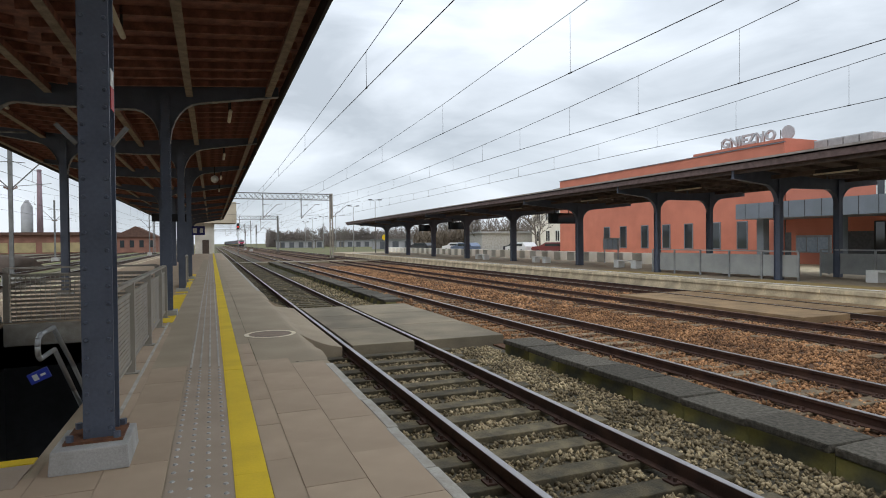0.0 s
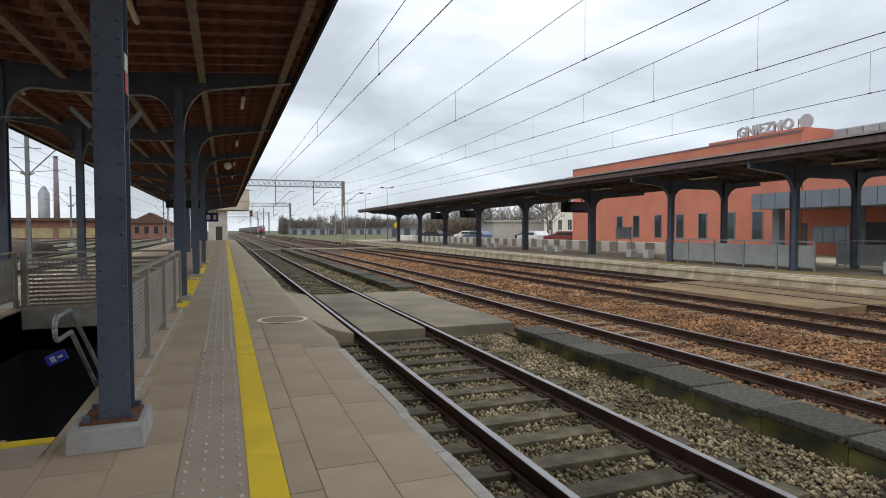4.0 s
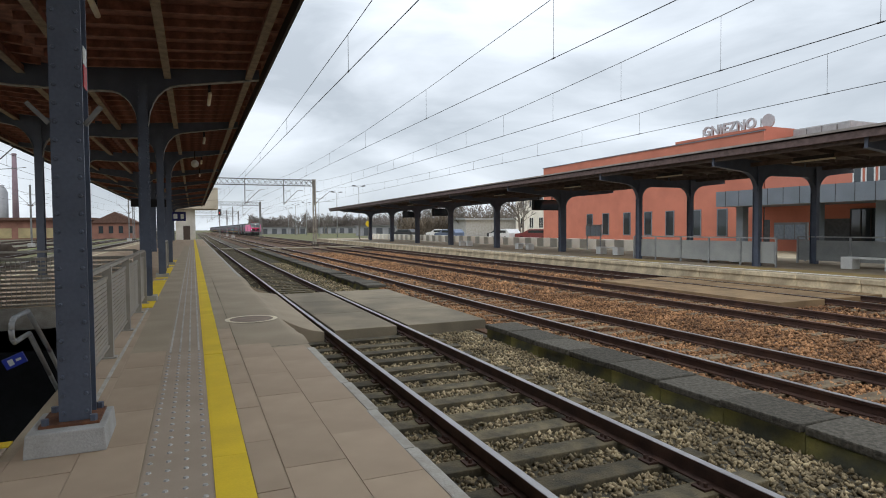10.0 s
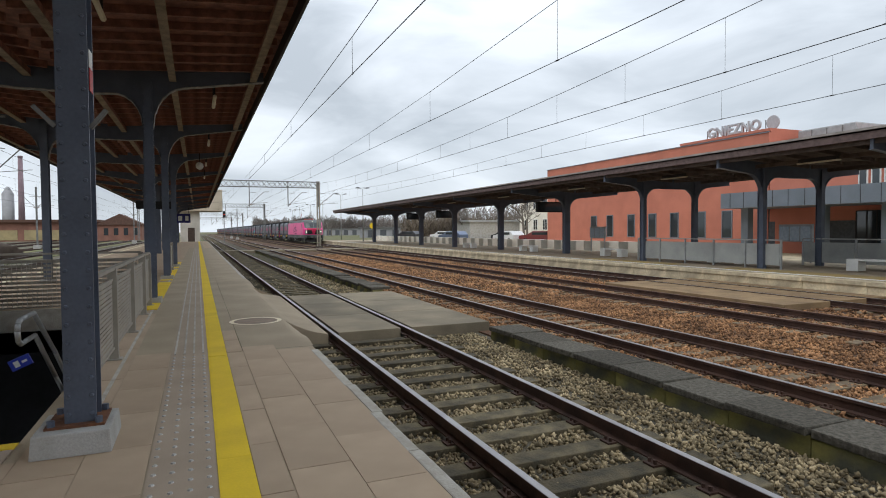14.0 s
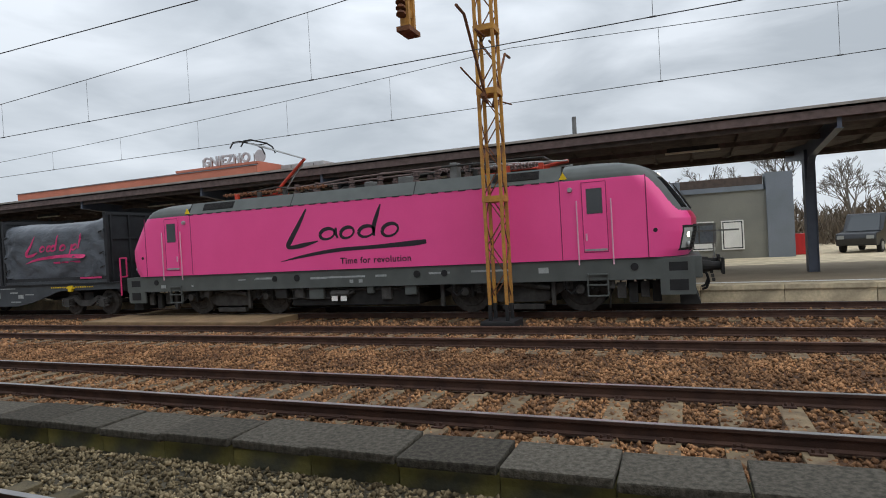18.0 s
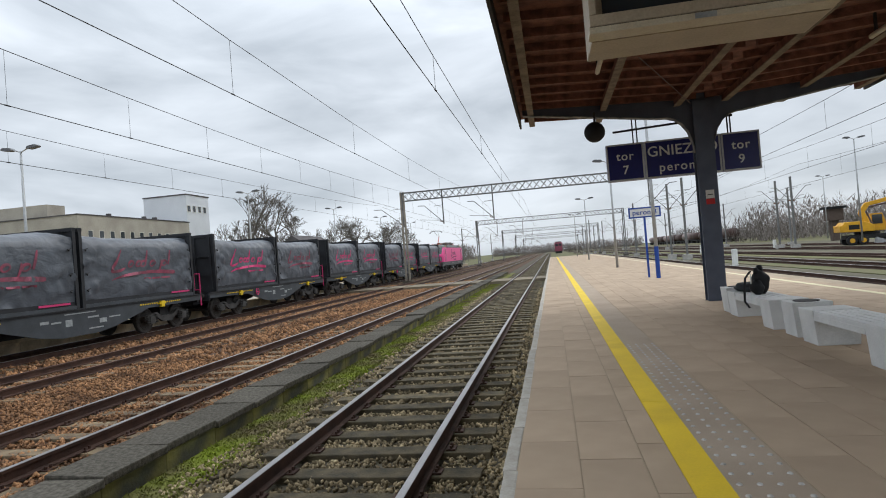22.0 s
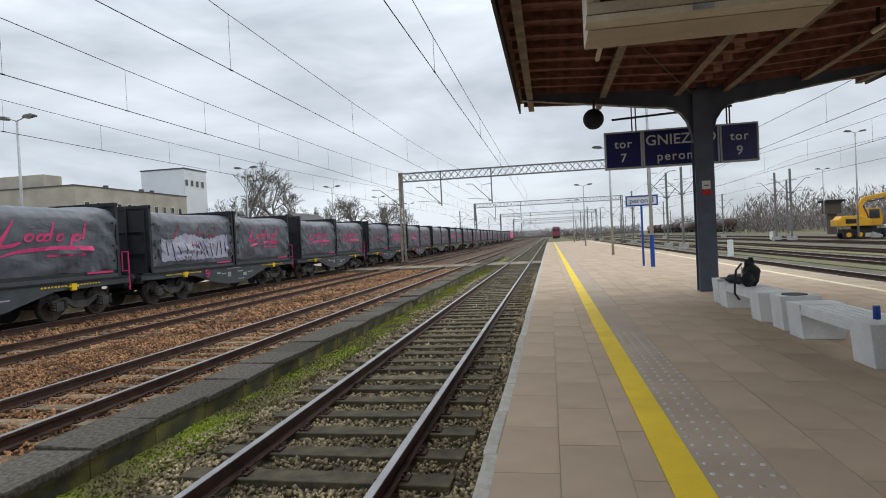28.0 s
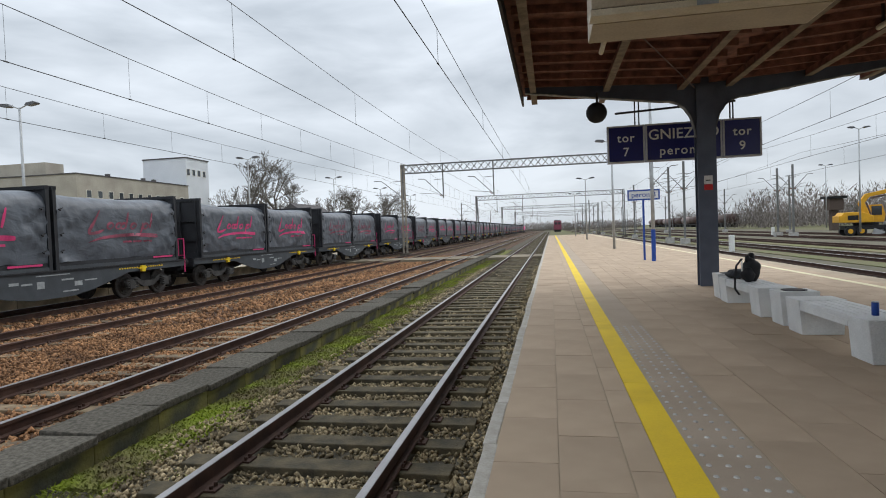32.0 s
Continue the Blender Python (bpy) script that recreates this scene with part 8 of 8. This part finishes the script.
car(34.8, -9.4, 150, "car_dark", "dark grey van parked on the forecourt", True)
for i, (x, y, m, l) in enumerate(((33, 62, "car_white", "white parked car"), (36, 68, "car_dark", "dark parked car"), (31, 74, "car_blue", "blue parked car"), (33, 82, "car_white", "white parked car"), (30, 90, "car_dark", "black parked car"), (34.5, 57.5, "car_red", "dark red parked car"))):
    car(x, y, 95 + 7 * i, m, l + " behind the barrier blocks")
rbx = thing("red_box", "red box standing beside the annex", "box")
part("case", boxes((33.5, 34.2, -6.6, -5.9, -0.06, 1.0)), "red", rbx, bevel=0.02)
hse = thing("apartment_house", "pale plastered house behind the brick building", "building", "background buildings")
part("wall", boxes((52, 62, 82, 92, -0.5, 8.5)), "plaster_white", hse)
bm = bmesh.new()
prism(bm, [(51.5, 8.5), (62.5, 8.5), (57, 11)], 81.5, 92.5)
part("roof", bm, "roof_felt", hse)
for i in range(3):
    for z in (1.5, 5):
        window(hse, 51.98, 83 + 3 * i, 84.2 + 3 * i, z, z + 1.7, 1, "white")
# signal house and wagons to the south-east
sh = thing("signal_house", "dark timbered two-storey signal house among trees", "building", "background buildings")
part("wall", boxes((33, 36.5, -86.8, -77.4, -0.6, 4.6)), "brown_band", sh)
bm = bmesh.new()
prism(bm, [(32.4, 4.6), (37.1, 4.6), (34.75, 6.3)], -87.4, -76.8)
part("roof", bm, "roof_felt", sh)
part("bay", boxes((32.2, 33.0, -84, -80.5, 2.2, 4.4)), "tower_grey", sh)
for y in (-86, -78.5):
    window(sh, 32.98, y - 0.5, y + 0.5, 0.6, 1.8, 1, "white")
for y in (-83.2, -82.2, -81.2):
    window(sh, 32.18, y - 0.35, y + 0.35, 3.0, 4.0, 0, "white")
for y, m in ((-98.7, "teal"), (-106, "teal"), (-117, "digger")):
    tr = thing("work_trailer", "small covered work vehicle beside the tracks", "trailer", "work vehicles")
    part("box", boxes((26, 28.6, y - 3.4, y + 3.4, 0.8, 2.9)), m, tr, bevel=0.1)
    bm = bmesh.new()
    prism(bm, [(25.9, 2.9), (28.7, 2.9), (28.2, 3.35), (26.4, 3.35)], y - 3.5, y + 3.5)
    part("roof", bm, "galv", tr)
    for o in (-2.2, 2.2):
        part("wheel_pair", boxes((26.1, 28.5, y + o - 0.5, y + o + 0.5, -0.7, 0.8)), "under", tr)
tt = thing("portable_toilet", "blue portable toilet cabin beside the tracks", "cabin")
part("cabin", boxes((26, 27.3, -84.4, -83.1, -0.7, 1.9)), "blue_pole", tt, bevel=0.04)
part("roof", boxes((25.95, 27.35, -84.45, -83.05, 1.9, 2.1)), "galv", tt)

# ---- west side, north ----
wb = thing("brick_depot", "long low red brick depot building in the yard", "building", "background buildings")
part("wall", boxes((-110, -26, 178, 190, -0.6, 4.2)), "brick_old", wb)
part("roof", boxes((-111, -25, 177, 191, 4.2, 4.9)), "roof_brown", wb)
for i in range(13):
    part("arch_panel", boxes((-108 + 6 * i, -103.4 + 6 * i, 177.9, 178.0, -0.3, 2.2)), "plaster_yellow", wb)
gh = thing("gabled_house", "small red brick gabled house beside the yard", "building", "background buildings")
part("wall", boxes((-24.5, -14.5, 168, 178, -0.6, 3.4)), "brick_old", gh)
bm = bmesh.new()
prism(bm, [(-25, 3.4), (-14, 3.4), (-19.5, 6.2)], 167.5, 178.5)
part("roof", bm, "roof_brown", gh)
for x in (-22.6, -20.4, -18.2, -16):
    part("window", boxes((x - 0.5, x + 0.5, 167.93, 168.0, 0.8, 2.6)), "glass", gh)
ch = thing("factory_chimney", "tall tapering brick factory chimney", "chimney")
bm = bmesh.new()
tube(bm, (-70.4, 300, -1), (-70.4, 300, 33.5), 1.35, 0.85, seg=16)
part("stack", bm, "chimney_brick", ch, smooth=True)
bm = bmesh.new()
tube(bm, (-70.4, 300, 33.5), (-70.4, 300, 34.2), 0.95, seg=16)
part("crown", bm, "chimney_brick", ch)
gt = thing("grain_silo", "grey silo tower behind the yard", "silo")
bm = bmesh.new()
tube(bm, (-75.6, 302, -1), (-75.6, 302, 18), 2.2, seg=20)
part("shell", bm, "tower_grey", gt, smooth=True)
bm = bmesh.new()
tube(bm, (-75.6, 302, 18), (-75.6, 302, 21), 2.25, 0.6, seg=20)
part("cone", bm, "tower_grey", gt)
dh = thing("earth_heap", "dark heap of earth in the yard", "heap")
blob("heap", "soil_dark", dh, (-22, 60, -0.6), 6, 5, 1.9, 4, 0.35)
lr = thing("low_shed", "low grey shed along the forecourt", "building", "background buildings")
part("wall", boxes((44, 62, 96, 102, -0.5, 3.0)), "concrete", lr)
part("roof", boxes((43.5, 62.5, 95.5, 102.5, 3.0, 3.3)), "galv", lr)
for x0, x1, y in ((25, 45, 262), (52, 92, 268), (46, 60, 176)):
    gs = thing("goods_shed", "long low pale grey-blue shed before the woods", "building", "background buildings")
    part("wall", boxes((x0, x1, y, y + 6, -0.7, 2.2)), "tower_grey", gs)
    part("roof", boxes((x0 - 0.4, x1 + 0.4, y - 0.4, y + 6.4, 2.2, 2.5)), "mast_grey", gs)
    for k in range(int((x1 - x0) / 4)):
        part("gate", boxes((x0 + 1 + 4 * k, x0 + 3 + 4 * k, y - 0.06, y, -0.6, 1.7)), "dark_wall", gs)
sgn = thing("signal_post", "trackside signal with a red lamp", "signal")
part("post", boxes((3.1, 3.25, 118, 118.15, -0.5, 4.6)), "mast_grey", sgn)
part("head", boxes((2.95, 3.4, 117.9, 118.0, 4.2, 5.4)), "black", sgn)
bm = bmesh.new()
tube(bm, (3.18, 117.9, 4.7), (3.18, 117.86, 4.7), 0.07, seg=10)
part("lamp", bm, "signal_red", sgn)
ysg = thing("round_sign", "round yellow sign on a post", "sign")
bm = bmesh.new()
tube(bm, (23.5, 88, 2.3), (23.5, 87.95, 2.3), 0.45, seg=16)
part("disc", bm, "yellow", ysg)
part("post", boxes((23.46, 23.54, 88.0, 88.08, 0, 2.3)), "mast_grey", ysg)


# ---- trees ----
def bare_tree(seed, h, spread=0.38, depth=7):
    rng = random.Random(seed)
    verts, faces = [], []

    def seg(a, b, r0, r1, n):
        q = (b - a).to_track_quat("Z", "Y").to_matrix()
        base = len(verts)
        for p, r in ((a, r0), (b, r1)):
            for i in range(n):
                verts.append(p + q @ Vector((r * math.cos(6.2832 * i / n), r * math.sin(6.2832 * i / n), 0)))
        for i in range(n):
            j = (i + 1) % n
            faces.append((base + i, base + j, base + n + j, base + n + i))

    def grow(a, d, ln, r, lev):
        b = a + d * ln
        seg(a, b, r, r * 0.68, 6 if lev < 2 else 3)
        if lev >= depth:
            return
        k = 3 if lev < 5 else 2
        for i in range(k):
            t = rng.uniform(0.45, 1.0)
            nd = (d + Vector((rng.gauss(0, spread), rng.gauss(0, spread), rng.gauss(0.08, spread * 0.6)))).normalized()
            grow(a + d * ln * t, nd, ln * rng.uniform(0.56, 0.78), max(r * 0.55, 0.013), lev + 1)
    grow(Vector((0, 0, 0)), Vector((rng.gauss(0, 0.03), rng.gauss(0, 0.03), 1)).normalized(), h * 0.3, h * 0.018, 0)
    def mesh(fs, name, mat):
        me = bpy.data.meshes.new(name)
        used_v = sorted({i for f in fs for i in f})
        ix = {v: k for k, v in enumerate(used_v)}
        me.from_pydata([verts[i][:] for i in used_v], [], [[ix[i] for i in f] for f in fs])
        me.materials.append(M[mat])
        return me
    split = 6
    t = thing("bare_tree", "leafless tree with fine dark twigs", "tree", "bare trees")
    tr = new("trunk", mesh(faces[:split], "trunk", "bark"))
    tr.parent = t
    cr = new("crown", mesh(faces[split:], "crown", "bark"))
    cr.parent = t
    return t


TREES = [bare_tree(11, 11), bare_tree(23, 12, 0.5), bare_tree(37, 10, 0.38)]
spots = [(50, -93, 2.15), (50, -105, 2.0), (56, -101, 1.8), (52, -116, 1.8), (48, -124, 1.75), (54, -132, 1.8), (47, -140, 1.75), (50, -152, 1.8), (58, -110, 1.9), (46, -162, 1.8), (50, -174, 1.9), (44, -182, 1.8), (52, -190, 1.9), (38, -168, 0.9), (42, -180, 1.0), (58, -118, 1.3), (36, -195, 0.8), (30, -215, 0.8), (34, -235, 0.9),
         (40, 70, 1.0), (44, 76, 1.1), (48, 64, 1.0), (56, 70, 1.1), (60, 60, 1.0), (45, 100, 1.0), (52, 130, 1.1), (48, -16, 1.0), (52, -22, 1.2), (46, -30, 1.0), (50, -3, 1.1), (56, -9, 1.2), (47, 3, 1.0), (58, 8, 1.1), (60, 20, 1.15), (62, 32, 1.1), (45, -11, 0.9),
         (30, 200, 1.0), (36, 230, 1.1), (44, 215, 1.2), (26, 260, 1.0), (50, 250, 1.2), (-60, -130, 0.9), (-66, -150, 1.0), (-58, -170, 0.9), (-72, -140, 1.0), (-64, -120, 0.8), (-75, -115, 0.9), (-80, -130, 1.0), (-62, -190, 0.9), (-70, -165, 1.0), (-85, -150, 1.0), (-56, -210, 0.8), (-90, 140, 1.0)]
for i, (x, y, s) in enumerate(spots):
    m = pose(x, y, -0.6, 0, 0, 47 * i) @ Matrix.Scale(s, 4)
    if i < 3:
        TREES[i].matrix_basis = m
    else:
        c = copy_thing(TREES[i % 3], pose(x, y, -0.6, 0, 0, 47 * i))
        c.scale = (s, s, s * (0.9 + 0.05 * (i % 4)))
# bushes and far woods
def woods(name, n, areas, mat, label, size):
    """Bare woods: many slender twigs that lean upward, with an uneven top."""
    rng = np.random.default_rng(n)
    v, f = [], []
    for k in range(n):
        a = areas[k % len(areas)]
        x, y = rng.uniform(a[0], a[1]), rng.uniform(a[2], a[3])
        top = 0.62 + 0.3 * noise.noise(Vector((x * 0.11, y * 0.11, 3.0))) + 0.28 * noise.noise(Vector((x * 0.4, y * 0.4, 9.0)))
        c = np.array([x, y, a[4] + (a[5] - a[4]) * max(0.25, top) * rng.uniform(0, 1) ** 1.3])
        s = size * rng.uniform(0.6, 1.5)
        up = np.array([rng.normal(0, 0.45), rng.normal(0, 0.45), 1.0]) * s * 2.2
        side = rng.normal(0, 1, 3) * np.array([1, 1, 0.3]) * s * 0.13
        f.append((3 * k, 3 * k + 1, 3 * k + 2))
        v.extend(((c - side).tolist(), (c + side).tolist(), (c + up).tolist()))
    me = bpy.data.meshes.new(name)
    me.from_pydata(v, [], f)
    me.materials.append(M[mat])
    return tagged(new(name, me), label, "woods", kind="stuff")


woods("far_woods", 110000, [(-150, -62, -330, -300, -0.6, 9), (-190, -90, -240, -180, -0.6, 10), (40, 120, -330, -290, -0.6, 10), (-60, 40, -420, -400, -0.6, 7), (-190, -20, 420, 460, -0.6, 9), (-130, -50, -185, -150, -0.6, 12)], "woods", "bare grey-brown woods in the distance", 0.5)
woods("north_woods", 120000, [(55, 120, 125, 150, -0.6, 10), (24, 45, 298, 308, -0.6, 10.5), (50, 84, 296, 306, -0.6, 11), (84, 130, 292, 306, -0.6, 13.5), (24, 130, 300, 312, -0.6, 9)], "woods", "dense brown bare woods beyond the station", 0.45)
woods("hedge_brush", 20000, [(44, 58, -140, -100, -0.6, 8), (30, 42, -128, -104, -0.6, 3.2), (36, 60, 104, 112, -0.6, 5)], "woods_near", "brown brush and bare shrubs", 0.5)
woods("garden_brush", 26000, [(46, 62, -32, 6, -0.6, 4.2)], "woods_near", "thin bare shrubs behind the annex", 0.3)


# ---- what moves ----
TRAIN = ((0, 372.0), (2, 335.5), (4, 298.5), (6, 260.5), (8, 222.3), (10, 183.5), (12, 144.0), (13, 122.0), (14, 99.6), (15, 77.0), (16, 54.3), (17, 31.4), (17.5, 19.8), (18, 8.0), (18.3, 0.8), (18.6, -6.3), (19, -15.6),
         (19.5, -27.0), (20, -38.2), (21, -61.1), (22, -84.4), (23, -107.7), (24, -131.1), (25, -154.4), (26, -177.7), (28, -224.2), (30, -271.2), (32, -318.6))


def train_place(t):
    """Where the locomotive's middle stands along the track at t seconds."""
    for (a, p), (b, q) in zip(TRAIN, TRAIN[1:]):
        if t <= b:
            return p + (q - p) * (t - a) / (b - a)
    return TRAIN[-1][1]


def motions():
    times = [0, 1 / 30] + [t for t, p in TRAIN[1:-1]] + [32 - 1 / 30, 32]
    cars = [(loco, 0.0)] + [(w, 15.73 + 13.06 * i) for i, w in enumerate(wagons)]
    for vehicle, off in cars:
        walk(vehicle, [(t, pose(TX, train_place(t) + off, ZR)) for t in times])
    # wheels roll with the way gone
    every = [i / FPS for i in range(int(32 * FPS) + 1)]
    for wheels, y, r in axles:
        walk(wheels, [(t, pose(0, y, r, math.degrees((TRAIN[0][1] - train_place(t)) / r))) for t in every])
    for o in (-0.9, 0.9):
        alike = [p for w in wagons for b in w.children for p in b.children if p.data is wm_w and abs(p.location.y - o) < 0.01]
        walk(alike[0], [(t, pose(0, o, 0.45, math.degrees((TRAIN[0][1] - train_place(t)) / 0.51))) for t in every])
        lead = alike[0].animation_data
        for p in alike[1:]:
            p.rotation_mode = "QUATERNION"
            p.animation_data_create()
            p.animation_data.action = lead.action
            p.animation_data.action_slot = lead.action_slot


motions()
